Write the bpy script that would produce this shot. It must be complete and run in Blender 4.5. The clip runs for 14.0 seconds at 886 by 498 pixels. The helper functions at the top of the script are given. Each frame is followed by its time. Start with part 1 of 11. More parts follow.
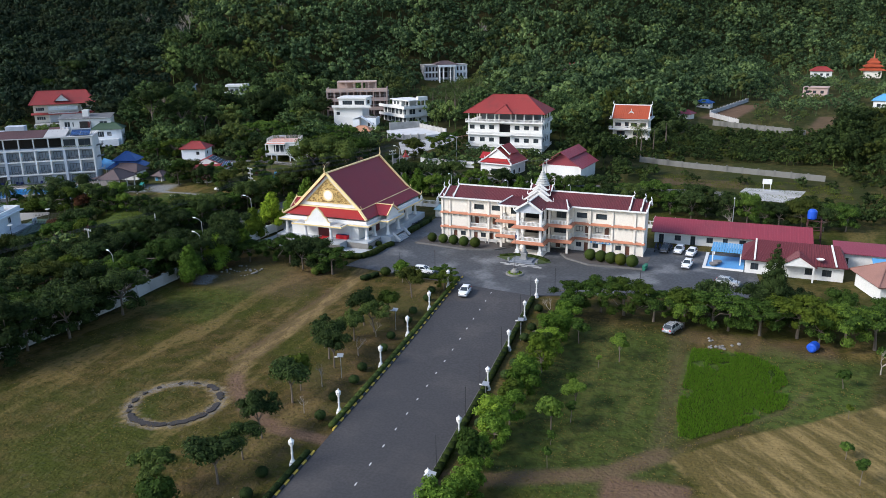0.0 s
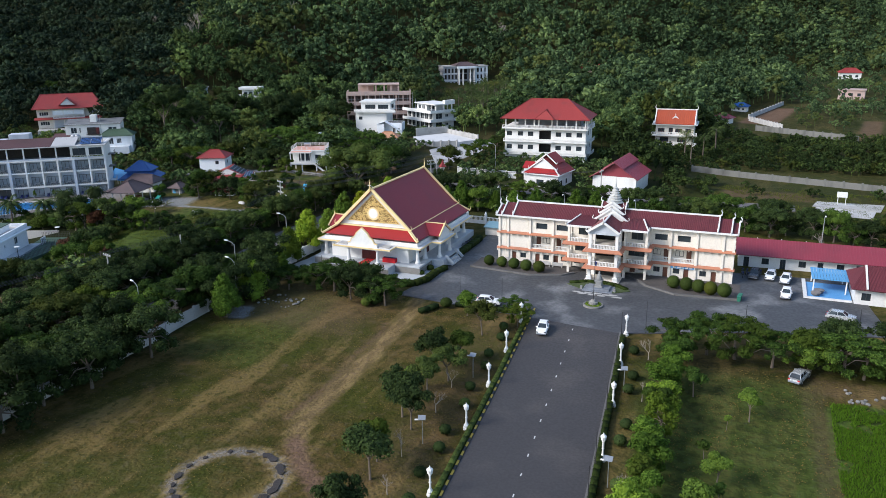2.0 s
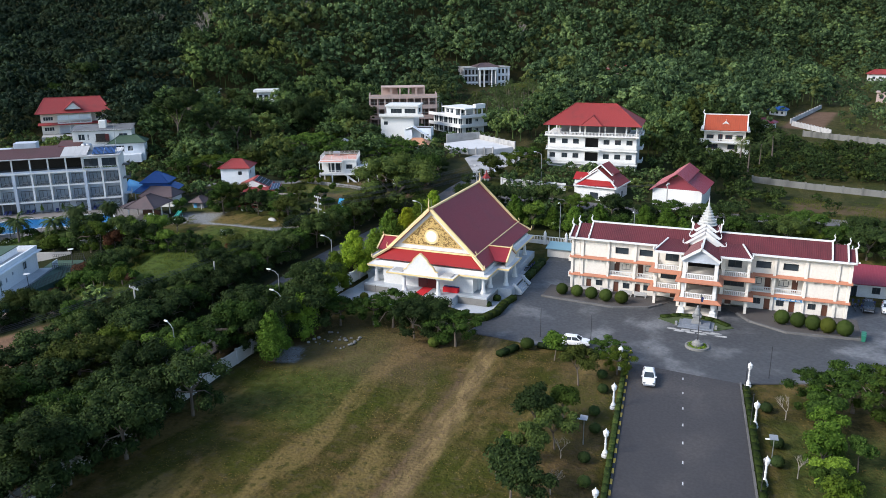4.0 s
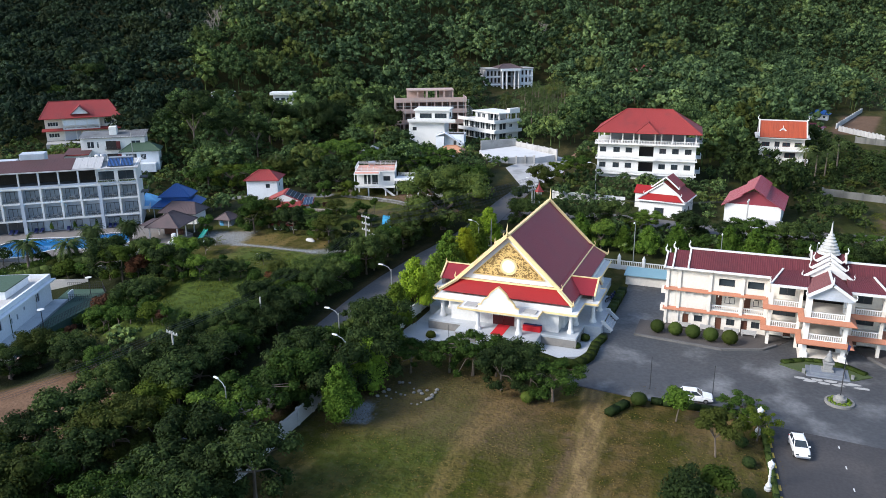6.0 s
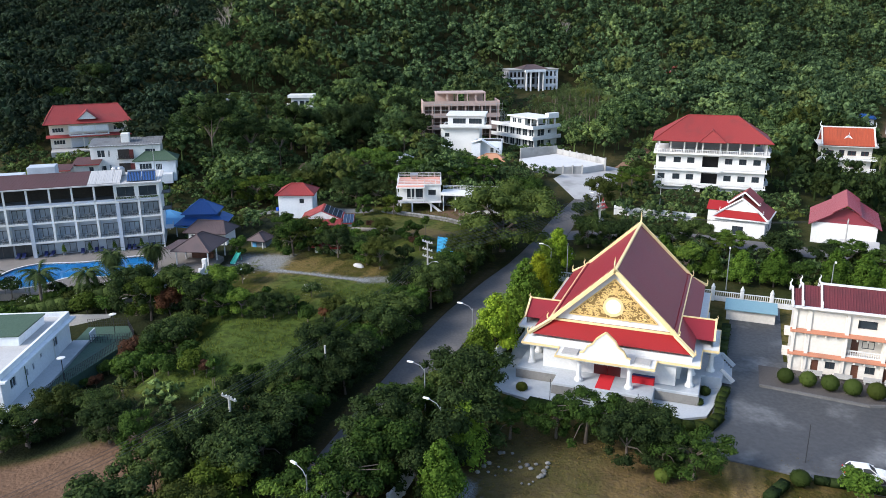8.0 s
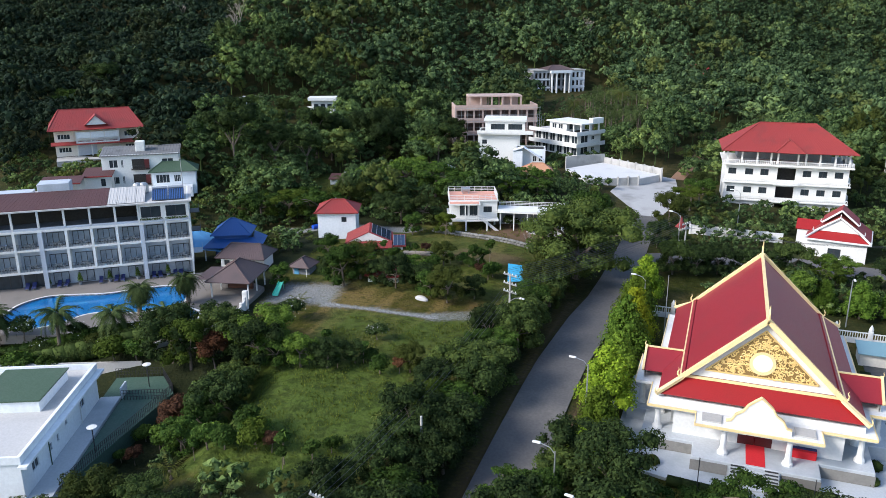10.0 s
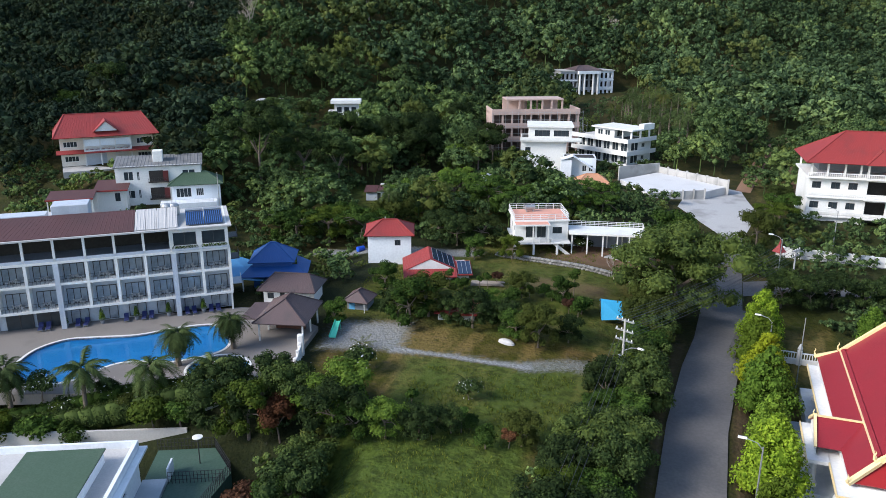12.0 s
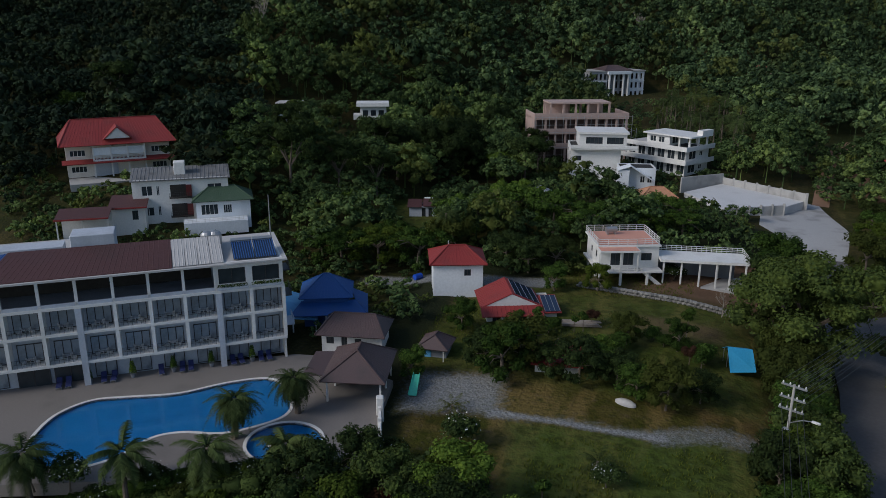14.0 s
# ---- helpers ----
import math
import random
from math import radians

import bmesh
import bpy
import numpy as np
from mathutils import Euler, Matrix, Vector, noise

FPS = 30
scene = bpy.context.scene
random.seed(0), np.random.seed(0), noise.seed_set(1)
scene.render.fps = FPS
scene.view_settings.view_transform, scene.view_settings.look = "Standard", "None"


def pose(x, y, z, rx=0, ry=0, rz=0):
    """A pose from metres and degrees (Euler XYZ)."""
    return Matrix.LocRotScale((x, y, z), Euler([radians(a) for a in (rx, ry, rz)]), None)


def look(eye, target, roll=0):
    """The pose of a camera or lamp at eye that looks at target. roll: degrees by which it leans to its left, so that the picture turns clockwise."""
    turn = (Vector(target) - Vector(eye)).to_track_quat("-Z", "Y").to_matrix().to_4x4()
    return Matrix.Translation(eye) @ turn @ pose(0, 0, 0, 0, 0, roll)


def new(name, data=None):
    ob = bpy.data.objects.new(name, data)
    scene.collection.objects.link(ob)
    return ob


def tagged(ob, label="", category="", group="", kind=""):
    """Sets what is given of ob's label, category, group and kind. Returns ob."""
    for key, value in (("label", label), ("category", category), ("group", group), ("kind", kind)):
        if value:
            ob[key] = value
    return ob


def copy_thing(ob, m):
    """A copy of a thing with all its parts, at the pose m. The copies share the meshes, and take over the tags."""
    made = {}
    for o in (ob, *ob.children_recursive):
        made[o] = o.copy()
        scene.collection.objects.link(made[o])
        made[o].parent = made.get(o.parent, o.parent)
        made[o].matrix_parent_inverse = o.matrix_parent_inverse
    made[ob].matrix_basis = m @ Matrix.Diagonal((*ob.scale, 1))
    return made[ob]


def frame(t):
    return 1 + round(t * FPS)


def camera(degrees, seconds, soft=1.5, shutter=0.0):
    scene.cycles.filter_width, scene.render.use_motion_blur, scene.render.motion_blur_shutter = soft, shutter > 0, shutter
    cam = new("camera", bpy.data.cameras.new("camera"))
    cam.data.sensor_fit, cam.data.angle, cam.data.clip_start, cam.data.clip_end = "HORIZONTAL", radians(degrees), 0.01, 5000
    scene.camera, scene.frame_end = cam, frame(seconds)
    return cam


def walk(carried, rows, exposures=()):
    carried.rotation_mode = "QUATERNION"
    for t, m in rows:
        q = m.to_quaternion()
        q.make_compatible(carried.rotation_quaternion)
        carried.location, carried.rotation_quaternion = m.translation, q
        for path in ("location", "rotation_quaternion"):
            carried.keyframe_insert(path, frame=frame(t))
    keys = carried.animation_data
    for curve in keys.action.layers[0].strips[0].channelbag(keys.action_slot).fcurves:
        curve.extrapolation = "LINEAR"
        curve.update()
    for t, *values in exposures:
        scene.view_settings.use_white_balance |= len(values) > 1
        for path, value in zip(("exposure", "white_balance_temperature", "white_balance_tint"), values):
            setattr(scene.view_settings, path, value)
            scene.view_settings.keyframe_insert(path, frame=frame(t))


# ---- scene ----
cam = camera(60.57, 14.0, 0.5)
PATH = [
    (0, (45.000, 0.000, 48.000), (41.2308, 8.8193, 45.1693), -0.776),
    (0.5, (40.384, 3.015, 47.939), (36.6239, 11.8386, 45.1096), -0.769),
    (1, (35.747, 6.021, 47.887), (31.9977, 14.8493, 45.0578), -0.760),
    (1.5, (31.092, 9.020, 47.842), (27.3539, 17.8530, 45.0132), -0.748),
    (2, (26.419, 12.012, 47.803), (22.6938, 20.8506, 44.9749), -0.734),
    (2.5, (21.731, 14.999, 47.771), (18.0191, 23.8436, 44.9421), -0.718),
    (3, (17.029, 17.983, 47.743), (13.3312, 26.8332, 44.9141), -0.699),
    (3.5, (12.314, 20.964, 47.720), (8.6317, 29.8206, 44.8901), -0.678),
    (4, (7.587, 23.944, 47.701), (3.9221, 32.8071, 44.8693), -0.654),
    (4.5, (2.851, 26.924, 47.684), (-0.7962, 35.7939, 44.8509), -0.628),
    (5, (-1.893, 29.906, 47.669), (-5.5215, 38.7823, 44.8341), -0.600),
    (5.5, (-6.644, 32.889, 47.655), (-10.2525, 41.7736, 44.8182), -0.569),
    (6, (-11.399, 35.877, 47.641), (-14.9875, 44.7689, 44.8022), -0.536),
    (6.5, (-16.159, 38.870, 47.628), (-19.7250, 47.7695, 44.7856), -0.500),
    (7, (-20.920, 41.869, 47.612), (-24.4635, 50.7768, 44.7674), -0.462),
    (7.5, (-25.683, 44.875, 47.595), (-29.2016, 53.7919, 44.7469), -0.422),
    (8, (-30.444, 47.891, 47.575), (-33.9376, 56.8160, 44.7233), -0.379),
    (8.5, (-35.202, 50.917, 47.552), (-38.6702, 59.8505, 44.6958), -0.334),
    (9, (-39.957, 53.953, 47.524), (-43.3976, 62.8966, 44.6636), -0.286),
    (9.5, (-44.706, 57.003, 47.491), (-48.1186, 65.9555, 44.6259), -0.237),
    (10, (-49.449, 60.066, 47.452), (-52.8314, 69.0285, 44.5820), -0.184),
    (10.5, (-54.182, 63.145, 47.407), (-57.5347, 72.1168, 44.5311), -0.130),
    (11, (-58.906, 66.240, 47.353), (-62.2268, 75.2217, 44.4723), -0.073),
    (11.5, (-63.618, 69.353, 47.292), (-66.9063, 78.3444, 44.4049), -0.013),
    (12, (-68.317, 72.484, 47.221), (-71.5717, 81.4862, 44.3281), 0.049),
    (12.5, (-73.002, 75.636, 47.141), (-76.2214, 84.6482, 44.2412), 0.113),
    (13, (-77.670, 78.809, 47.050), (-80.8539, 87.8319, 44.1432), 0.180),
    (13.5, (-82.321, 82.005, 46.947), (-85.4677, 91.0383, 44.0335), 0.249),
    (14, (-86.953, 85.224, 46.833), (-90.0613, 94.2687, 43.9112), 0.320),
]
EV = 1.04
EXPOSURES = [(0, EV - 0.22), (2, EV - 0.2), (6, EV), (10.5, EV + 0.04), (12, EV), (13.5, EV + 0.03), (13.6, EV - 0.1), (13.7, EV - 0.3), (13.8, EV - 0.6), (13.9, EV - 1.0), (14, EV - 1.45)]
walk(cam, [(t, look(eye, target, roll)) for t, eye, target, roll in PATH], EXPOSURES)

# ---- light ----
SUN_AZ, SUN_EL = radians(226), radians(34)
world = bpy.data.worlds.new("sky")
scene.world = world
world.use_nodes = True
sky = world.node_tree.nodes.new("ShaderNodeTexSky")
sky.sky_type, sky.sun_disc = "NISHITA", False
sky.sun_elevation, sky.sun_rotation = SUN_EL, SUN_AZ
sky.air_density, sky.dust_density, sky.ozone_density = 1.0, 1.0, 1.5
back = world.node_tree.nodes["Background"]
back.inputs["Strength"].default_value = 0.15
world.node_tree.links.new(sky.outputs[0], back.inputs[0])
sun = new("sun", bpy.data.lights.new("sun", "SUN"))
sun.data.energy, sun.data.angle, sun.data.color = 2.15, radians(20), (1.0, 0.965, 0.935)
sun.matrix_basis = look((200 * math.sin(SUN_AZ) * math.cos(SUN_EL), 200 * math.cos(SUN_AZ) * math.cos(SUN_EL), 200 * math.sin(SUN_EL)), (0, 0, 0))


# ---- mesh tools ----
class Build:
    """Collects vertices and faces of one mesh."""

    def __init__(self):
        self.v, self.f = [], []

    def add(self, verts, faces):
        n = len(self.v)
        self.v += [tuple(p) for p in verts]
        self.f += [tuple(n + i for i in f) for f in faces]
        return self

    def box(self, x0, y0, z0, x1, y1, z1):
        return self.add(
            [(x0, y0, z0), (x1, y0, z0), (x1, y1, z0), (x0, y1, z0), (x0, y0, z1), (x1, y0, z1), (x1, y1, z1), (x0, y1, z1)],
            [(3, 2, 1, 0), (4, 5, 6, 7), (0, 1, 5, 4), (1, 2, 6, 5), (2, 3, 7, 6), (3, 0, 4, 7)])

    def soft_box(self, x0, y0, z0, x1, y1, z1, e=0.05):
        """A box whose upright and upper edges are cut at 45 degrees."""
        def ring(d, z):
            a, b, c, g = x0 + d, y0 + d, x1 - d, y1 - d
            return [(a + e, b, z), (c - e, b, z), (c, b + e, z), (c, g - e, z), (c - e, g, z), (a + e, g, z), (a, g - e, z), (a, b + e, z)]
        return self.rings([ring(0, z0), ring(0, z1 - e), ring(e, z1)])

    def rings(self, rings, closed_top=True, closed_bottom=True):
        n = len(rings[0])
        verts = [p for r in rings for p in r]
        faces = [(k * n + i, k * n + (i + 1) % n, (k + 1) * n + (i + 1) % n, (k + 1) * n + i) for k in range(len(rings) - 1) for i in range(n)]
        if closed_bottom:
            faces.append(tuple(range(n - 1, -1, -1)))
        if closed_top:
            faces.append(tuple((len(rings) - 1) * n + i for i in range(n)))
        return self.add(verts, faces)

    def lathe(self, x, y, profile, n=10, closed_top=True):
        """profile: rows of (radius, z) from the bottom up."""
        rings = [[(x + r * math.cos(2 * math.pi * i / n), y + r * math.sin(2 * math.pi * i / n), z) for i in range(n)] for r, z in profile]
        return self.rings(rings, closed_top)

    def prism(self, poly, z0, z1):
        return self.rings([[(x, y, z0) for x, y in poly], [(x, y, z1) for x, y in poly]])

    def sheet(self, quad, thick):
        """A flat plate: four corners counter-clockwise seen from above, and its thickness downward along the normal."""
        q = [Vector(p) for p in quad]
        n = (q[1] - q[0]).cross(q[-1] - q[0]).normalized() * thick
        k = len(q)
        return self.add([*q, *(p - n for p in q)], [tuple(range(k)), tuple(range(2 * k - 1, k - 1, -1)), *((i, k + i, k + (i + 1) % k, (i + 1) % k) for i in range(k))])

    def tube(self, path, radii, n=6):
        """A round bar along a path; radii: one number or one for each point."""
        pts = [Vector(p) for p in path]
        radii = radii if isinstance(radii, (list, tuple)) else [radii] * len(pts)
        rings = []
        for i, p in enumerate(pts):
            d = (pts[min(i + 1, len(pts) - 1)] - pts[max(i - 1, 0)]).normalized()
            a = d.cross(Vector((0, 0, 1)) if abs(d.z) < 0.95 else Vector((1, 0, 0))).normalized()
            b = a.cross(d)
            rings.append([p + radii[i] * (math.cos(2 * math.pi * k / n) * b + math.sin(2 * math.pi * k / n) * a) for k in range(n)])
        return self.rings(rings)

    def beam(self, p, q, w, h):
        """A square bar from p to q, w wide and h high."""
        p, q = Vector(p), Vector(q)
        d = (q - p).normalized()
        side = d.cross(Vector((0, 0, 1)))
        side = (side.normalized() if side.length > 1e-4 else Vector((1, 0, 0))) * (w / 2)
        up = side.cross(d).normalized() * (h / 2)
        c = [-side - up, side - up, side + up, -side + up]
        return self.rings([[p + k for k in c], [q + k for k in c]])


def part(name, b, material, parent=None, label="", smooth=False):
    """One mesh object under a thing or a part."""
    mesh = bpy.data.meshes.new(name)
    mesh.from_pydata(b.v, [], b.f)
    mesh.materials.append(material)
    if smooth:
        mesh.polygons.foreach_set("use_smooth", [True] * len(mesh.polygons))
    ob = new(name, mesh)
    ob.parent = parent
    return tagged(ob, label)


def thing(name, x, y, z, yaw, label, category, group="", kind=""):
    ob = new(name)
    ob.empty_display_size = 0.5
    ob.matrix_basis = pose(x, y, z, 0, 0, yaw)
    return tagged(ob, label, category, group, kind)


def array_mesh(name, verts, faces, material, smooth=False):
    """A mesh from arrays of vertices and of faces with the same number of corners."""
    mesh = bpy.data.meshes.new(name)
    verts, faces = np.asarray(verts, np.float32), np.asarray(faces, np.int32)
    mesh.vertices.add(len(verts))
    mesh.vertices.foreach_set("co", verts.ravel())
    mesh.loops.add(faces.size)
    mesh.loops.foreach_set("vertex_index", faces.ravel())
    mesh.polygons.add(len(faces))
    mesh.polygons.foreach_set("loop_start", np.arange(len(faces), dtype=np.int32) * faces.shape[1])
    if smooth:
        mesh.polygons.foreach_set("use_smooth", np.ones(len(faces), bool))
    mesh.materials.append(material)
    mesh.update(calc_edges=True)
    mesh.validate()
    return mesh


# ---- materials ----
def blank(name):
    m = bpy.data.materials.new(name)
    m.use_nodes = True
    return m, m.node_tree.nodes, m.node_tree.links, m.node_tree.nodes["Principled BSDF"]


def mixer(nodes, links, fac, a, b, kind="MIX"):
    """A colour mix; a and b are colours or sockets, fac a number or a socket."""
    n = nodes.new("ShaderNodeMix")
    n.data_type, n.blend_type = "RGBA", kind
    for socket, value in ((n.inputs[0], fac), (n.inputs[6], a), (n.inputs[7], b)):
        if isinstance(value, bpy.types.NodeSocket):
            links.new(value, socket)
        else:
            socket.default_value = (*value, 1) if isinstance(value, tuple) else value
    return n.outputs[2]


def span(nodes, links, value, a, b, low=0.0, high=1.0):
    n = nodes.new("ShaderNodeMapRange")
    n.interpolation_type = "SMOOTHSTEP"
    links.new(value, n.inputs[0])
    for i, v in enumerate((a, b, low, high)):
        n.inputs[1 + i].default_value = v
    return n.outputs[0]


def grain(nodes, links, coords, scale, detail=4.0, stretch=None):
    n = nodes.new("ShaderNodeTexNoise")
    n.inputs["Scale"].default_value, n.inputs["Detail"].default_value = scale, detail
    if stretch:
        mp = nodes.new("ShaderNodeMapping")
        mp.inputs["Scale"].default_value = stretch
        links.new(coords, mp.inputs[0])
        coords = mp.outputs[0]
    links.new(coords, n.inputs[0])
    return n.outputs[0]


def surf(name, base, worn, rough=0.7, fine=6.0, coarse=0.5, amount=0.5, bump=0.15, metal=0.0, streak=False, vary=0.0):
    """A painted, plastered, tiled or metal surface: base colour, a worn or stained colour in patches, grain and relief."""
    m, nodes, links, bsdf = blank(name)
    co = nodes.new("ShaderNodeTexCoord").outputs["Object"]
    small = grain(nodes, links, co, fine, 5)
    large = grain(nodes, links, co, coarse, 4, (1, 1, 0.25) if streak else None)
    patch = span(nodes, links, large, 0.48, 0.72, 0, amount)
    col = mixer(nodes, links, patch, base, worn)
    col = mixer(nodes, links, span(nodes, links, small, 0.3, 0.7, 0, 0.3), col, tuple(0.7 * c for c in base))
    if vary:
        info = nodes.new("ShaderNodeObjectInfo").outputs["Random"]
        col = mixer(nodes, links, span(nodes, links, info, 0, 1, 0, vary), col, tuple(0.45 * c for c in base))
    links.new(col, bsdf.inputs["Base Color"])
    links.new(span(nodes, links, small, 0.2, 0.8, max(0, rough - 0.1), min(1, rough + 0.1)), bsdf.inputs["Roughness"])
    bsdf.inputs["Metallic"].default_value = metal
    if bump:
        b = nodes.new("ShaderNodeBump")
        b.inputs["Strength"].default_value, b.inputs["Distance"].default_value = bump, 0.05
        links.new(small, b.inputs["Height"])
        links.new(b.outputs[0], bsdf.inputs["Normal"])
    return m


def foliage(name, dark, light, through_light=0.25):
    """Leaves: each leaf its own shade, each tree its own tone."""
    m, nodes, links, bsdf = blank(name)
    island = nodes.new("ShaderNodeNewGeometry").outputs["Random Per Island"]
    info = nodes.new("ShaderNodeObjectInfo").outputs["Random"]
    tone = nodes.new("ShaderNodeAttribute")
    tone.attribute_name = "tone"
    add = nodes.new("ShaderNodeMath")
    links.new(info, add.inputs[0]), links.new(tone.outputs["Fac"], add.inputs[1])
    frac = nodes.new("ShaderNodeMath")
    frac.operation = "FRACT"
    links.new(add.outputs[0], frac.inputs[0])
    col = mixer(nodes, links, island, dark, light)
    col = mixer(nodes, links, span(nodes, links, frac.outputs[0], 0, 1, 0.0, 0.75), col, tuple(0.5 * d for d in dark))
    warm = span(nodes, links, frac.outputs[0], 0.8, 1.0, 0.0, 0.5)
    col = mixer(nodes, links, warm, col, (light[0] * 1.25, light[1] * 0.95, light[2] * 0.6))
    fresh = span(nodes, links, frac.outputs[0], 0.02, 0.2, 0.7, 0.0)
    col = mixer(nodes, links, fresh, col, mixer(nodes, links, island, tuple(0.8 * c for c in light), (light[0] * 1.55, light[1] * 1.35, light[2] * 1.0)))
    links.new(col, bsdf.inputs["Base Color"])
    bsdf.inputs["Roughness"].default_value = 0.75
    bsdf.inputs["Specular IOR Level"].default_value = 0.06
    if through_light:
        glow = nodes.new("ShaderNodeBsdfTranslucent")
        links.new(mixer(nodes, links, 1.0, col, (1.0, 1.0, 0.45), "MULTIPLY"), glow.inputs[0])
        both = nodes.new("ShaderNodeMixShader")
        both.inputs[0].default_value = through_light
        links.new(bsdf.outputs[0], both.inputs[1]), links.new(glow.outputs[0], both.inputs[2])
        links.new(both.outputs[0], nodes["Material Output"].inputs[0])
    return m


WHITE = surf("white_paint", (0.71, 0.705, 0.685), (0.50, 0.49, 0.45), 0.6, 3, 0.35, 0.35, 0.08, streak=True)
CREAM = surf("cream_paint", (0.72, 0.67, 0.595), (0.54, 0.48, 0.40), 0.62, 3, 0.3, 0.35, 0.08, streak=True)
COOL_WHITE = surf("cool_white_paint", (0.74, 0.77, 0.80), (0.5, 0.52, 0.54), 0.6, 3, 0.3, 0.4, 0.08, streak=True)
GREY_WALL = surf("grey_paint", (0.46, 0.50, 0.56), (0.33, 0.36, 0.41), 0.65, 4, 0.4, 0.5, 0.1, streak=True)
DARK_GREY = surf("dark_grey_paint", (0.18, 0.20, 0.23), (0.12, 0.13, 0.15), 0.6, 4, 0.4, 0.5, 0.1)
CONCRETE = surf("weathered_concrete", (0.40, 0.39, 0.37), (0.20, 0.20, 0.19), 0.85, 5, 0.25, 0.8, 0.3)
PALE_CONCRETE = surf("pale_concrete", (0.46, 0.45, 0.44), (0.30, 0.295, 0.29), 0.85, 5, 0.15, 0.7, 0.25)
YARD_SLAB = surf("pale_yard_slab", (0.58, 0.575, 0.57), (0.42, 0.415, 0.41), 0.85, 5, 0.15, 0.6, 0.2)
WORN_SLAB = surf("worn_concrete_slab", (0.39, 0.385, 0.38), (0.21, 0.208, 0.20), 0.88, 4, 0.2, 0.85, 0.25)
OLD_BLOCK = surf("weathered_block_wall", (0.17, 0.168, 0.155), (0.075, 0.076, 0.07), 0.9, 6, 0.3, 0.85, 0.3, streak=True)
PINK_BLOCK = surf("pink_blockwork", (0.45, 0.33, 0.29), (0.32, 0.26, 0.24), 0.9, 6, 0.3, 0.7, 0.3)
MAROON_TILE = surf("maroon_roof_tiles", (0.118, 0.021, 0.026), (0.075, 0.018, 0.021), 0.6, 9, 0.25, 0.6, 0.25)
RED_ROOF = surf("bright_red_roof_tiles", (0.240, 0.013, 0.020), (0.170, 0.017, 0.020), 0.5, 8, 0.25, 0.4, 0.12)
FRONT_RED = surf("vivid_red_roof_tiles", (0.285, 0.010, 0.009), (0.21, 0.014, 0.012), 0.42, 8, 0.25, 0.4, 0.12)
RED_TILE = surf("weathered_red_roof_tiles", (0.255, 0.028, 0.025), (0.165, 0.030, 0.026), 0.65, 9, 0.3, 0.6, 0.3)
CRIMSON = surf("crimson_metal_roof", (0.235, 0.034, 0.050), (0.17, 0.034, 0.044), 0.5, 8, 0.2, 0.5, 0.08)
ORANGE_TILE = surf("orange_roof_tiles", (0.35, 0.062, 0.022), (0.24, 0.052, 0.022), 0.6, 9, 0.3, 0.5, 0.2)
PALE_TILE = surf("pale_orange_roof_tiles", (0.50, 0.25, 0.14), (0.36, 0.18, 0.11), 0.7, 9, 0.3, 0.6, 0.2)
TERRACOTTA = surf("terracotta_tiles", (0.43, 0.175, 0.10), (0.31, 0.145, 0.09), 0.7, 9, 0.4, 0.6, 0.2)
SALMON = surf("salmon_floor_tiles", (0.62, 0.30, 0.22), (0.46, 0.24, 0.18), 0.7, 9, 0.3, 0.6, 0.15)
BROWN_TILE = surf("dark_brown_roof_tiles", (0.085, 0.055, 0.055), (0.05, 0.04, 0.04), 0.6, 9, 0.3, 0.6, 0.3)
RUST_SHEET = surf("dark_rust_roof_sheet", (0.075, 0.026, 0.024), (0.05, 0.025, 0.022), 0.7, 6, 0.25, 0.6, 0.2)
BLUE_ROOF = surf("blue_metal_roof", (0.018, 0.085, 0.28), (0.03, 0.09, 0.22), 0.45, 8, 0.3, 0.5, 0.06)
LIGHT_BLUE = surf("light_blue_sheet", (0.10, 0.34, 0.60), (0.18, 0.36, 0.5), 0.5, 8, 0.4, 0.5, 0.1)
GREEN_ROOF = surf("green_flat_roof", (0.045, 0.085, 0.05), (0.07, 0.10, 0.07), 0.75, 6, 0.3, 0.5, 0.1)
GOLD = surf("gold_paint", (0.76, 0.56, 0.23), (0.52, 0.34, 0.11), 0.4, 10, 0.8, 0.5, 0.2, metal=0.1)
PALE_GOLD = surf("pale_gold_trim", (0.80, 0.62, 0.32), (0.6, 0.42, 0.18), 0.5, 10, 0.8, 0.4, 0.1)
DARK_RED = surf("dark_red_wood", (0.10, 0.012, 0.012), (0.06, 0.012, 0.012), 0.5, 6, 0.6, 0.5, 0.1)
CARPET = surf("red_carpet", (0.55, 0.012, 0.02), (0.38, 0.012, 0.02), 0.9, 12, 0.6, 0.4, 0.2)
WOOD = surf("brown_wood_door", (0.12, 0.045, 0.025), (0.08, 0.03, 0.02), 0.55, 8, 0.8, 0.5, 0.1)
# Near-black colour for the shade seen inside rooms and openings.
INNER_SHADE = surf("inner_shade", (0.022, 0.020, 0.018), (0.04, 0.035, 0.03), 0.8, 3, 0.6, 0.5, 0.0)
ASPHALT = surf("asphalt", (0.044, 0.041, 0.042), (0.074, 0.066, 0.062), 0.80, 3.0, 0.13, 0.85, 0.25)
FORECOURT = surf("streaked_asphalt", (0.058, 0.059, 0.062), (0.19, 0.192, 0.193), 0.62, 2.0, 0.16, 0.95, 0.2)
STREET = surf("worn_asphalt", (0.108, 0.102, 0.101), (0.172, 0.156, 0.143), 0.88, 3.0, 0.16, 0.7, 0.25)
KERB = surf("kerb_concrete", (0.13, 0.125, 0.12), (0.07, 0.07, 0.065), 0.85, 5, 0.5, 0.6, 0.2)
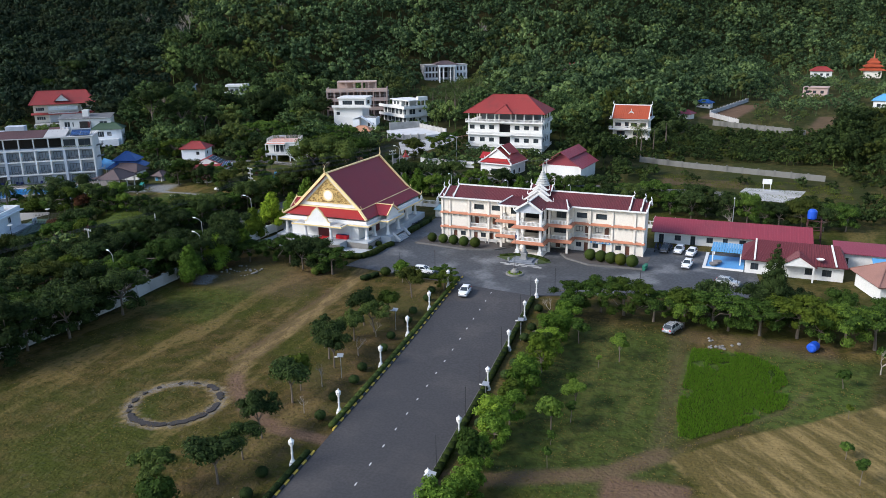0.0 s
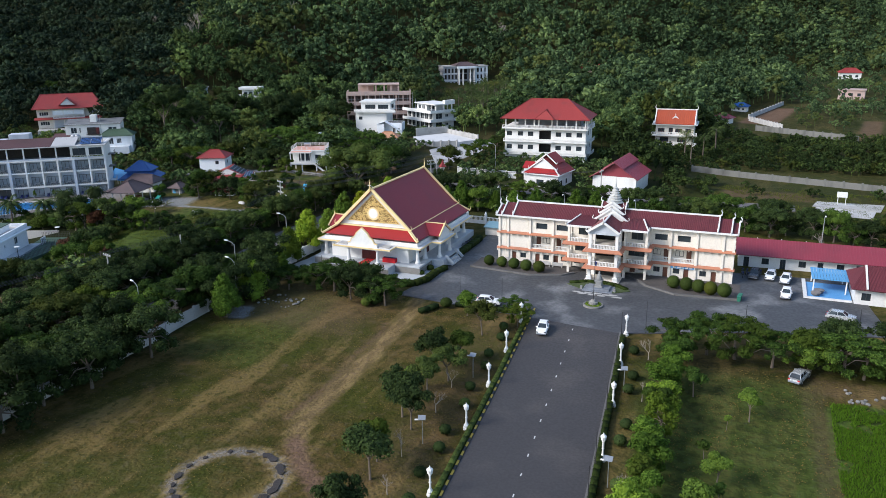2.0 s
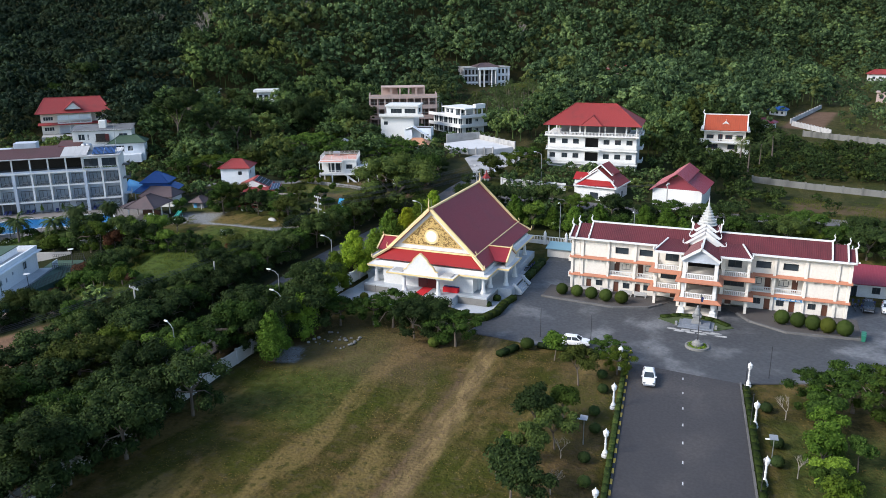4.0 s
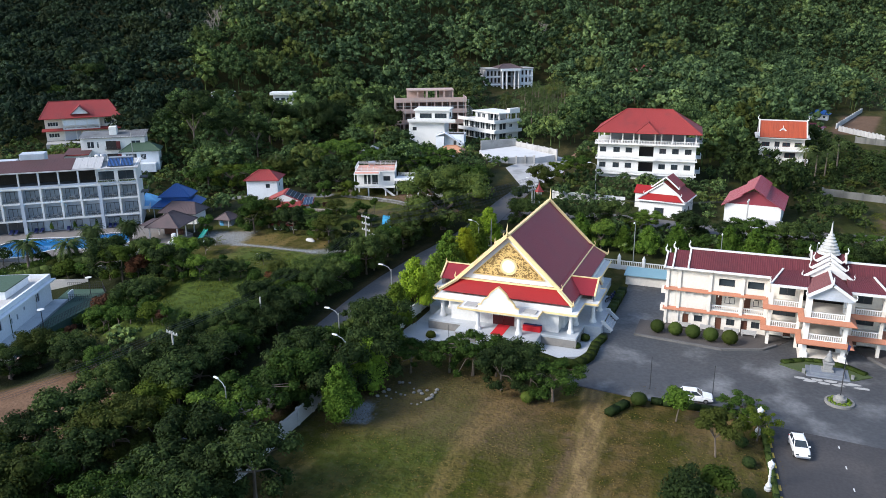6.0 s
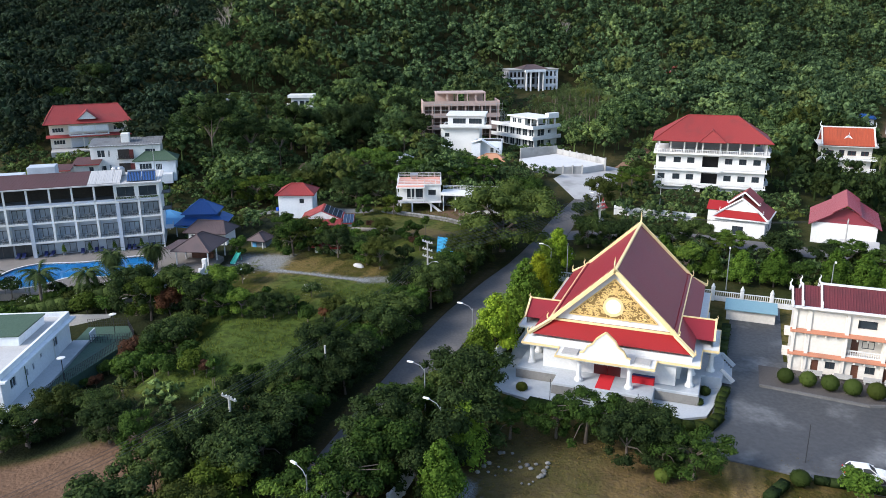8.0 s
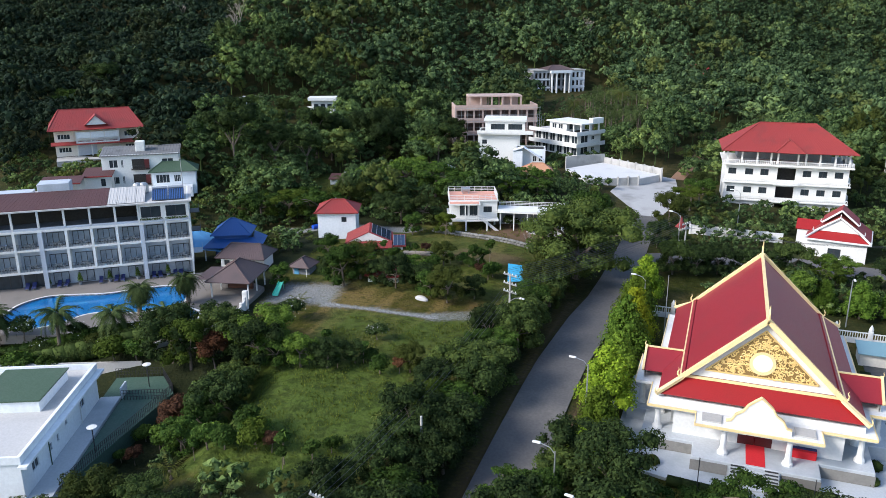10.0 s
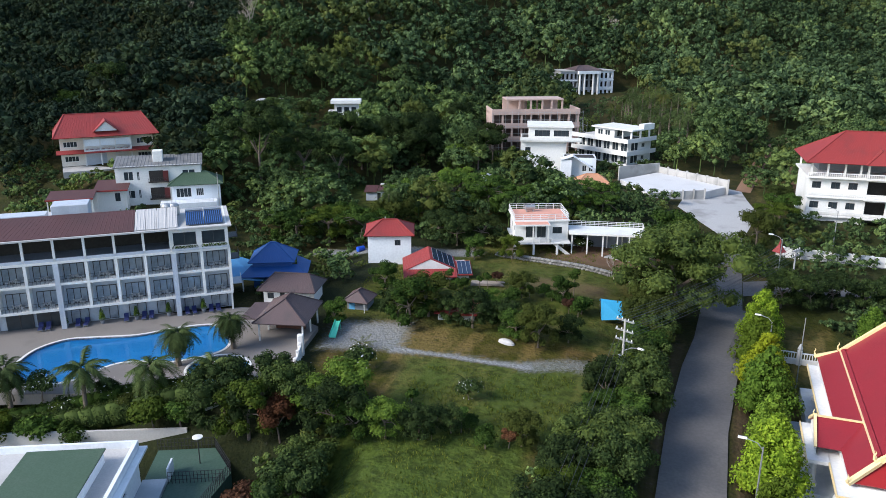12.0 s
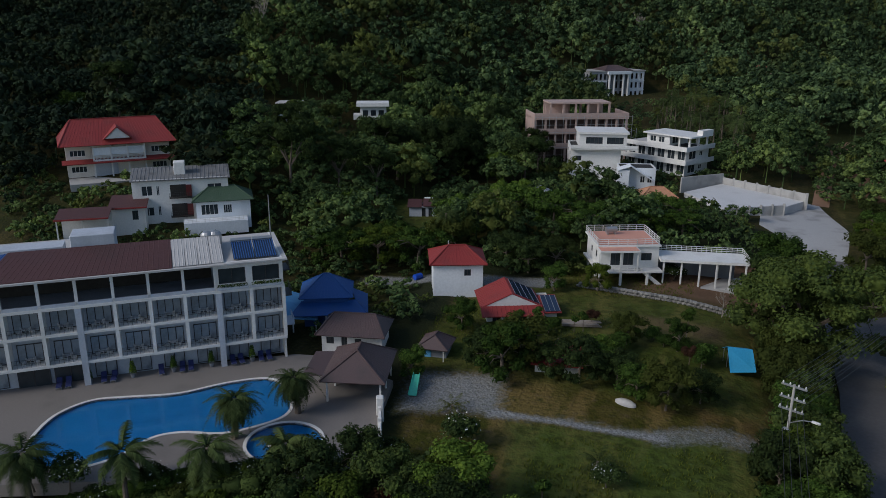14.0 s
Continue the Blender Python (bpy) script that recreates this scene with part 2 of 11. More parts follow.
BLACK_PAINT = surf("black_paint", (0.025, 0.025, 0.028), (0.05, 0.05, 0.05), 0.6, 6, 0.5, 0.4, 0.05)
YELLOW_PAINT = surf("worn_yellow_paint", (0.62, 0.42, 0.06), (0.35, 0.26, 0.08), 0.7, 8, 1.0, 0.7, 0.1)
ROAD_WHITE = surf("worn_road_marking", (0.70, 0.69, 0.66), (0.4, 0.4, 0.39), 0.75, 8, 1.2, 0.6, 0.1)
MARBLE = surf("pale_stone_paving", (0.46, 0.485, 0.51), (0.24, 0.28, 0.31), 0.45, 4, 0.18, 0.8, 0.06)
TERRACE = surf("dark_brick_paving", (0.080, 0.070, 0.064), (0.050, 0.045, 0.042), 0.85, 8, 0.3, 0.6, 0.3)
STONE = surf("grey_rubble_stone", (0.26, 0.25, 0.23), (0.13, 0.13, 0.12), 0.9, 5, 0.6, 0.8, 0.5, vary=0.8)
STATUE_GREY = surf("weathered_grey_stone", (0.24, 0.24, 0.235), (0.12, 0.12, 0.115), 0.8, 6, 0.6, 0.7, 0.3)
STATUE = surf("pale_grey_stone", (0.52, 0.52, 0.50), (0.34, 0.34, 0.33), 0.7, 8, 0.8, 0.6, 0.2)
DECK = surf("tan_pool_deck", (0.20, 0.18, 0.165), (0.13, 0.118, 0.108), 0.75, 6, 0.25, 0.6, 0.1)
POOL_TILE = surf("blue_pool_tiles", (0.018, 0.27, 0.58), (0.025, 0.31, 0.60), 0.4, 5, 0.3, 0.5, 0.02)
STAINED_METAL = surf("stained_grey_metal_roof", (0.16, 0.16, 0.16), (0.07, 0.07, 0.065), 0.7, 6, 0.4, 0.8, 0.1)
PLASTIC_GREY = surf("grey_white_plastic", (0.42, 0.43, 0.44), (0.32, 0.32, 0.33), 0.6, 6, 0.5, 0.4, 0.0)
METAL = surf("galvanised_metal", (0.42, 0.43, 0.44), (0.30, 0.30, 0.30), 0.45, 8, 0.5, 0.4, 0.05, metal=0.7)
DARK_METAL = surf("dark_metal", (0.05, 0.05, 0.055), (0.09, 0.08, 0.075), 0.5, 8, 0.5, 0.4, 0.05, metal=0.4)
CAR_WHITE = surf("white_car_paint", (0.82, 0.82, 0.82), (0.7, 0.7, 0.69), 0.22, 4, 0.5, 0.2, 0.0)
CAR_DARK = surf("dark_car_paint", (0.035, 0.037, 0.042), (0.05, 0.05, 0.055), 0.25, 4, 0.5, 0.2, 0.0)
CAR_SILVER = surf("silver_car_paint", (0.50, 0.52, 0.53), (0.42, 0.44, 0.45), 0.25, 4, 0.5, 0.2, 0.0, metal=0.4)
RUBBER = surf("black_rubber", (0.02, 0.02, 0.02), (0.04, 0.04, 0.04), 0.8, 8, 0.8, 0.3, 0.1)
BARK = surf("grey_brown_bark", (0.14, 0.11, 0.085), (0.07, 0.055, 0.045), 0.9, 8, 1.5, 0.8, 0.5)
PALE_BARK = surf("pale_bare_bark", (0.30, 0.26, 0.22), (0.18, 0.15, 0.13), 0.9, 8, 1.5, 0.7, 0.4)
DIRT = surf("red_brown_soil", (0.24, 0.135, 0.08), (0.16, 0.09, 0.055), 0.95, 3, 0.3, 0.7, 0.4)
COURT = surf("green_court_floor", (0.045, 0.095, 0.070), (0.070, 0.105, 0.080), 0.8, 4, 0.3, 0.6, 0.05)
TARP = surf("cyan_blue_tarpaulin", (0.03, 0.30, 0.52), (0.05, 0.34, 0.55), 0.5, 4, 0.5, 0.5, 0.2)
BLUE_PLASTIC = surf("blue_plastic", (0.012, 0.08, 0.50), (0.02, 0.08, 0.4), 0.4, 6, 0.6, 0.3, 0.02)
MINT = surf("mint_green_plastic", (0.10, 0.60, 0.42), (0.08, 0.5, 0.36), 0.5, 6, 0.6, 0.3, 0.02)
SIGN_BLUE = surf("blue_sign", (0.10, 0.32, 0.62), (0.08, 0.28, 0.55), 0.5, 6, 0.6, 0.3, 0.0)
NAVY = surf("navy_cushion", (0.02, 0.03, 0.12), (0.015, 0.02, 0.08), 0.8, 8, 0.6, 0.4, 0.1)


def glass_material():
    m, nodes, links, bsdf = blank("window_glass")
    co = nodes.new("ShaderNodeTexCoord").outputs["Object"]
    n = grain(nodes, links, co, 0.7, 2)
    links.new(mixer(nodes, links, n, (0.015, 0.02, 0.025), (0.05, 0.065, 0.075)), bsdf.inputs["Base Color"])
    bsdf.inputs["Roughness"].default_value = 0.06
    return m


GLASS = glass_material()
CURTAINED = surf("curtained_glass", (0.30, 0.34, 0.38), (0.10, 0.12, 0.15), 0.12, 2.0, 0.8, 0.7, 0.0)
WET_PAVING = surf("dark_wet_paving", (0.030, 0.024, 0.021), (0.055, 0.045, 0.039), 0.8, 6, 0.6, 0.6, 0.2)
GABLE_GOLD = surf("dull_gold_ground", (0.24, 0.15, 0.05), (0.15, 0.085, 0.028), 0.5, 9, 1.2, 0.6, 0.2)


def water_material():
    m, nodes, links, bsdf = blank("pool_water")
    co = nodes.new("ShaderNodeTexCoord").outputs["Object"]
    b = nodes.new("ShaderNodeBump")
    b.inputs["Strength"].default_value, b.inputs["Distance"].default_value = 0.12, 0.05
    links.new(grain(nodes, links, co, 2.5, 3), b.inputs["Height"])
    links.new(b.outputs[0], bsdf.inputs["Normal"])
    bsdf.inputs["Base Color"].default_value = (0.55, 0.85, 1.0, 1)
    bsdf.inputs["Roughness"].default_value, bsdf.inputs["IOR"].default_value = 0.03, 1.33
    bsdf.inputs["Transmission Weight"].default_value = 1.0
    return m


WATER = water_material()
SOLAR = surf("solar_panel", (0.02, 0.035, 0.07), (0.03, 0.05, 0.09), 0.15, 6, 0.5, 0.3, 0.0)
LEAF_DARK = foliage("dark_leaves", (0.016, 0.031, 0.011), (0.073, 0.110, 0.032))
LEAF_MID = foliage("green_leaves", (0.026, 0.056, 0.012), (0.098, 0.165, 0.030))
LEAF_BRIGHT = foliage("bright_green_leaves", (0.046, 0.096, 0.013), (0.152, 0.250, 0.036))
LEAF_YELLOW = foliage("yellow_green_leaves", (0.080, 0.150, 0.012), (0.275, 0.385, 0.035))
LEAF_RED = foliage("rusty_leaves", (0.05, 0.026, 0.018), (0.125, 0.060, 0.034))
LEAF_PALM = foliage("palm_leaves", (0.030, 0.050, 0.016), (0.10, 0.135, 0.045), 0.15)
LEAF_WOODS = foliage("woodland_leaves", (0.027, 0.052, 0.025), (0.136, 0.208, 0.088), 0.2)
LEAF_VILLAGE = foliage("village_tree_leaves", (0.028, 0.055, 0.022), (0.147, 0.219, 0.076), 0.22)
# West hill leaves: its shade and blue haze are put into the colour.
LEAF_SHADED_HILL = foliage("shaded_hill_leaves", (0.010, 0.022, 0.014), (0.045, 0.073, 0.040), 0.15)
TOPIARY = foliage("clipped_bush_leaves", (0.024, 0.040, 0.009), (0.066, 0.094, 0.020), 0.1)
FLOWER = surf("white_blossom", (0.8, 0.8, 0.76), (0.7, 0.7, 0.6), 0.7, 8, 1, 0.2, 0.0)


# ---- the ground ----
def ramp(v, a, b):
    t = min(1.0, max(0.0, (v - a) / (b - a)))
    return t * t * (3 - 2 * t)


def west_bench(x, y):
    """The street and the meadows west of it lie on a bench above the campus."""
    far = ramp(-x, 72, 82)
    lift = 2.7 * ramp(-x, 57.5, 63.6) * ramp(y, 92, 150 - 26 * far) + 1.2 * far * ramp(y, 92, 124)
    return min(1.3 * ramp(y, 85, 142) + lift * (1 - ramp(-x, 97, 104) * (1 - ramp(y, 128, 138))), 5.2 - 0.5 * ramp(-x, 104, 116))


def height(x, y):
    """Ground height: flat campus, gentle rise behind it, a terrace on the west side, then the mountain."""
    rise = 0.075 - 0.05 * ramp(x, -75, 25)
    z = 1.3 * ramp(y, 85, 142) + rise * max(0.0, y - 152.0) * ramp(y, 150, 190)
    z = max(z, west_bench(x, y))
    z = max(z, 5.0 * ramp(y, 127, 139) * ramp(-x, 104, 122))
    z += 1.9 * ramp(y, 158, 182) * ramp(-x, 70, 90) * (1 - ramp(-x, 122, 134)) * (1 - ramp(y, 230, 280))
    z -= (2.2 * ramp(y, 236, 268) + 0.005 * max(0.0, y - 300.0)) * ramp(-x, 25, 45)
    z += 8.5 * ramp(-x, 140, 200) * ramp(y, 165, 215)
    foot = max(400 + (1.6 if x < -120 else 1.15) * (x + 120), 225)
    m = max(0.0, y - foot)
    steep = 0.17 + 0.13 * ramp(x, -200, -60)
    return z + steep * m + 0.0004 * min(m, 300) ** 2 + 0.1 * max(0, m - 300)


def inside(x, y, cx, cy, hx, hy, yaw=0.0, soft=1.0):
    """1 within a turned rectangle, falling to 0 over a soft edge."""
    c, s = math.cos(radians(yaw)), math.sin(radians(yaw))
    u, v = abs((x - cx) * c + (y - cy) * s) - hx, abs(-(x - cx) * s + (y - cy) * c) - hy
    return 1 - ramp(max(u, v), 0, soft)


def near_line(x, y, pts, half, soft=1.0):
    """1 within half of a bent line, falling to 0 over a soft edge."""
    best = 1e9
    for (x0, y0), (x1, y1) in zip(pts, pts[1:]):
        dx, dy = x1 - x0, y1 - y0
        t = min(1, max(0, ((x - x0) * dx + (y - y0) * dy) / (dx * dx + dy * dy)))
        best = min(best, math.hypot(x - x0 - t * dx, y - y0 - t * dy))
    return 1 - ramp(best, half, half + soft)


RING = (-24.3, 70.2)
TRACK_1 = [(-27, 128), (-25.2, 115), (-24.4, 103.5), (-24.2, 92), (-23.6, 84), (-22, 80), (-18.6, 76), (-14, 72.2), (-7.8, 69.8), (-0.8, 69.2)]
RUT = [(-27.6, 116), (-26.6, 104), (-26.2, 92), (-25.6, 84)]
TRACK_2 = [(-31, 126), (-28.8, 106), (-27.6, 92), (-27.3, 84.5), (-31, 75), (-40, 62)]
TRACK_3 = [(35.6, 116), (36.6, 105), (37.0, 94.5), (37.4, 81), (32.8, 75), (20.7, 69), (12, 66)]
TRACK_4 = [(53.5, 103), (50.6, 97), (45.6, 90.5), (40.5, 84.5), (37.2, 79)]


GREEN_PLOT = [(38.1, 111.0), (43.0, 112.4), (48.5, 110.8), (50.6, 105.5), (50.9, 99.6), (46.2, 92.9), (39.6, 86.0), (38.3, 95.0)]
STRAW_PLOT = [(39.0, 80.4), (48.0, 89.7), (57.3, 97.8), (78, 116), (90, 100), (62, 60), (44.7, 74.9)]


def within(x, y, corners, soft):
    """1 inside a clockwise convex outline, falling to 0 over a soft edge."""
    far = -1e9
    for (x0, y0), (x1, y1) in zip(corners, corners[1:] + corners[:1]):
        far = max(far, ((y1 - y0) * (x0 - x) - (x1 - x0) * (y0 - y)) / math.hypot(x1 - x0, y1 - y0))
    return 1 - ramp(far, 0, soft)


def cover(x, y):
    """Shares of bare soil, lush grass, the dark tone of woodland floor, and straw."""
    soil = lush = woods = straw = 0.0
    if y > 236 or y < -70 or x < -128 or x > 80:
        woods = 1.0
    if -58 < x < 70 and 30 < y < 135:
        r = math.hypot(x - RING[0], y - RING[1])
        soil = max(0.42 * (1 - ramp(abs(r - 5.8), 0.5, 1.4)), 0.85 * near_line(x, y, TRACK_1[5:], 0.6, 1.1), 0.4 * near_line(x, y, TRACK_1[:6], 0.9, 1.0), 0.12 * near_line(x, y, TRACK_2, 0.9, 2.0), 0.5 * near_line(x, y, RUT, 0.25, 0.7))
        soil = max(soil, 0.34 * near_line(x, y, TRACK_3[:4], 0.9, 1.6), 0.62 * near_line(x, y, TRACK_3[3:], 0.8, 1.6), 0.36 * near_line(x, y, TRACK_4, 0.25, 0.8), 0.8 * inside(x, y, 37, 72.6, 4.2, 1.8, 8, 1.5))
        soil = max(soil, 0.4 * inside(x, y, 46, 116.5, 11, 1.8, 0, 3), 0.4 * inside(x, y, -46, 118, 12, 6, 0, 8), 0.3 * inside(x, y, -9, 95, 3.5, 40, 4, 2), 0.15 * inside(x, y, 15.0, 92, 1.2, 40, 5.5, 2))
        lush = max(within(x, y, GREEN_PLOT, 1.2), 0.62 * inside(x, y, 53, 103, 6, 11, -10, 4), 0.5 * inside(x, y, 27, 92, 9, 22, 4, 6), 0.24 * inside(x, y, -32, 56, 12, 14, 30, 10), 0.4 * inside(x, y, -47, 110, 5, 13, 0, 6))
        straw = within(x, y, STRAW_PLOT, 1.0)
        # Dark floor tone laid thinly over the open east field outside GREEN_PLOT.
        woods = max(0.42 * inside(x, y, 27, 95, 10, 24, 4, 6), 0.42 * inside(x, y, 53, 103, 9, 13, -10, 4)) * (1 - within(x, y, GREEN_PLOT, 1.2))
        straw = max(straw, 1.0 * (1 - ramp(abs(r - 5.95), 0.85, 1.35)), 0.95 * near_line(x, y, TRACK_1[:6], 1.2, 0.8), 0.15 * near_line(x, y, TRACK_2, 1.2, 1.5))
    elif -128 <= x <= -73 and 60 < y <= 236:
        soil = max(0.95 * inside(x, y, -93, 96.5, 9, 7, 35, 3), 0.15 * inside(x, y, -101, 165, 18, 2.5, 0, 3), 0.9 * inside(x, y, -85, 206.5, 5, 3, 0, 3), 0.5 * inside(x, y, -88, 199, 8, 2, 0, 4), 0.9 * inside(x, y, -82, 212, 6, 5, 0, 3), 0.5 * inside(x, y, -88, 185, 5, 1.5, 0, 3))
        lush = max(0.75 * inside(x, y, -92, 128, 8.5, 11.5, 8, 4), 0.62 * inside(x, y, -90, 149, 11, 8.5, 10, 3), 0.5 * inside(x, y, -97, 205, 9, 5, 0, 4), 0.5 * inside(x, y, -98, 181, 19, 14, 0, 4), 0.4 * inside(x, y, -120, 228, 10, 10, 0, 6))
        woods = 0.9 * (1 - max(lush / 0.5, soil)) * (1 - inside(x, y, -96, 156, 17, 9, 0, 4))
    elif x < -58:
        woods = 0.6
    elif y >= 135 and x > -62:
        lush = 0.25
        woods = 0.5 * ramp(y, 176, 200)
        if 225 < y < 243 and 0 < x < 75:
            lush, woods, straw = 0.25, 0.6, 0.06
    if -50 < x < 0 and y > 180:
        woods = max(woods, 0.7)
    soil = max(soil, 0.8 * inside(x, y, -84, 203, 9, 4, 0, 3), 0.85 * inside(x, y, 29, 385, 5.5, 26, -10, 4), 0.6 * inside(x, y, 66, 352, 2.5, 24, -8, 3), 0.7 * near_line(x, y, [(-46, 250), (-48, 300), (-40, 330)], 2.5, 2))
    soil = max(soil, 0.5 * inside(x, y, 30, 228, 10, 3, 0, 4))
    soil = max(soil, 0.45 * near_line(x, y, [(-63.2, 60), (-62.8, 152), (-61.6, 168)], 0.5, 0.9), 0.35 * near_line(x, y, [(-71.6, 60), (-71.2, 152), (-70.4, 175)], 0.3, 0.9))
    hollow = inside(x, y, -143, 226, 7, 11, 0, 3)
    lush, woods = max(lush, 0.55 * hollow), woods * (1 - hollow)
    gravel = 0.0
    if -140 < x < -74 and 150 < y < 202:
        gravel = max(0.7 * inside(x, y, -111.5, 161.0, 4.0, 2.8, 10, 3.5), 0.9 * near_line(x, y, [(-106, 157.6), (-98, 158.2), (-92.7, 158.1), (-87.8, 158.4)], 0.35, 0.8), 0.5 * near_line(x, y, [(-87.8, 158.4), (-83.3, 160.6), (-79.5, 160.4)], 1.0, 1.5), 0.7 * near_line(x, y, [(-136, 194), (-122, 195.5), (-108, 197)], 1.6, 1.5))
        lush *= 1 - gravel
        woods *= 1 - gravel
    elif -58 < x < -42 and 106 < y < 124:
        gravel = 0.85 * inside(x, y, -54.0, 112.0, 1.3, 2.2, 20, 1.0)
    elif math.hypot(x - RING[0], y - RING[1]) < 9:
        gravel = 0.42 * (1 - ramp(abs(math.hypot(x - RING[0], y - RING[1]) - 5.9), 0.55, 1.25))
    return soil, lush, woods, straw, gravel


def steps(stops):
    """Coordinates from rows of (end, step)."""
    out = [stops[0][0]]
    for end, step in stops[1:]:
        n = max(1, round((end - out[-1]) / step))
        a = out[-1]
        out += [a + (end - a) * (i + 1) / n for i in range(n)]
    return out


def ground_material():
    m, nodes, links, bsdf = blank("field_and_woodland_ground")
    co = nodes.new("ShaderNodeTexCoord").outputs["Object"]
    fine = grain(nodes, links, co, 2.2, 6)
    mid = grain(nodes, links, co, 0.35, 5)
    broad = grain(nodes, links, co, 0.06, 4)
    mown = grain(nodes, links, co, 0.22, 3, (1.0, 0.22, 1.0))
    att = nodes.new("ShaderNodeAttribute")
    att.attribute_name = "cover"
    sep = nodes.new("ShaderNodeSeparateColor")
    links.new(att.outputs["Color"], sep.inputs[0])
    straw = nodes.new("ShaderNodeAttribute")
    straw.attribute_name = "straw"
    grass = mixer(nodes, links, span(nodes, links, mid, 0.35, 0.68), (0.044, 0.040, 0.007), (0.104, 0.070, 0.024))
    grass = mixer(nodes, links, span(nodes, links, broad, 0.42, 0.62, 0, 0.75), grass, (0.044, 0.053, 0.006))
    grass = mixer(nodes, links, span(nodes, links, mown, 0.52, 0.64, 0, 0.8), grass, (0.160, 0.115, 0.040))
    tuft = grain(nodes, links, co, 0.9, 5)
    grass = mixer(nodes, links, span(nodes, links, tuft, 0.52, 0.66, 0, 0.6), grass, (0.026, 0.034, 0.004))
    grass = mixer(nodes, links, span(nodes, links, tuft, 0.30, 0.44, 0.55, 0), grass, (0.094, 0.071, 0.038))

    def edged(socket, soft=0.5):
        add = nodes.new("ShaderNodeMath")
        add.operation = "MULTIPLY_ADD"
        links.new(fine, add.inputs[0])
        add.inputs[1].default_value, add.inputs[2].default_value = soft, -soft / 2
        total = nodes.new("ShaderNodeMath")
        links.new(socket, total.inputs[0]), links.new(add.outputs[0], total.inputs[1])
        return span(nodes, links, total.outputs[0], 0.05, 0.95)

    lush = mixer(nodes, links, fine, (0.044, 0.078, 0.012), (0.096, 0.138, 0.027))
    lush = mixer(nodes, links, span(nodes, links, tuft, 0.42, 0.62, 0, 0.7), lush, (0.026, 0.042, 0.009))
    # Woodland floor set near black, well below the grass colours.
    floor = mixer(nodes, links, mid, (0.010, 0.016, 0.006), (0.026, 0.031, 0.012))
    soil = mixer(nodes, links, mid, (0.112, 0.064, 0.040), (0.195, 0.124, 0.082))
    lay = nodes.new("ShaderNodeMapping")
    lay.inputs["Rotation"].default_value = (0, 0, radians(48))
    links.new(co, lay.inputs[0])
    swath = grain(nodes, links, lay.outputs[0], 0.7, 4, (0.16, 1.0, 1.0))
    along_path = grain(nodes, links, co, 0.9, 4, (1.0, 0.3, 1.0))
    apart = nodes.new("ShaderNodeSeparateXYZ")
    links.new(co, apart.inputs[0])
    row = mixer(nodes, links, span(nodes, links, apart.outputs[0], 5, 15), along_path, swath)
    hay = mixer(nodes, links, span(nodes, links, row, 0.40, 0.66), (0.115, 0.088, 0.029), (0.245, 0.175, 0.070))
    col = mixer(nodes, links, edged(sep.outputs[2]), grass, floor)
    col = mixer(nodes, links, edged(sep.outputs[1]), col, lush)
    col = mixer(nodes, links, edged(straw.outputs["Fac"]), col, hay)
    col = mixer(nodes, links, edged(sep.outputs[0]), col, soil)
    stones = mixer(nodes, links, span(nodes, links, grain(nodes, links, co, 5.5, 5), 0.3, 0.7), (0.14, 0.145, 0.145), (0.34, 0.35, 0.355))
    col = mixer(nodes, links, edged(att.outputs["Alpha"], 0.9), col, stones)
    col = mixer(nodes, links, span(nodes, links, fine, 0.35, 0.65, 0.0, 0.35), col, mixer(nodes, links, 1.0, col, (0.5, 0.5, 0.5), "MULTIPLY"))
    links.new(col, bsdf.inputs["Base Color"])
    bsdf.inputs["Roughness"].default_value = 0.95
    bsdf.inputs["Specular IOR Level"].default_value = 0.1
    b = nodes.new("ShaderNodeBump")
    b.inputs["Strength"].default_value, b.inputs["Distance"].default_value = 0.9, 0.25
    links.new(fine, b.inputs["Height"])
    links.new(b.outputs[0], bsdf.inputs["Normal"])
    return m


def make_ground():
    xs = steps([(-1600, 0), (-700, 100), (-260, 16), (-132, 4), (72, 1.0), (140, 4), (500, 16), (1500, 100)])
    ys = steps([(-600, 0), (-60, 60), (20, 6), (236, 1.0), (420, 5), (760, 14), (1700, 60)])
    verts = [(x, y, height(x, y) + (0.12 * noise.noise((x * 0.15, y * 0.15, 0)) - 0.10 if abs(x + 40) < 95 and y < 140 else 0.0)) for y in ys for x in xs]
    w = len(xs)
    j, i = np.meshgrid(np.arange(len(ys) - 1), np.arange(w - 1), indexing="ij")
    a = (j * w + i).ravel()
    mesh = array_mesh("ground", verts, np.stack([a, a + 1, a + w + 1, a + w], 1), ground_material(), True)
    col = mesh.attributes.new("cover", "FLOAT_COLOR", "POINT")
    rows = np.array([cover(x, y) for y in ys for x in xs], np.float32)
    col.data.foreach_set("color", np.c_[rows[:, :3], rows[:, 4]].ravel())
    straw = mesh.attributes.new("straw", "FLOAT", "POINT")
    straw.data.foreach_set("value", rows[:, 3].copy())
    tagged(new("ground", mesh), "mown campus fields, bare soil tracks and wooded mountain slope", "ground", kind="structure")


make_ground()


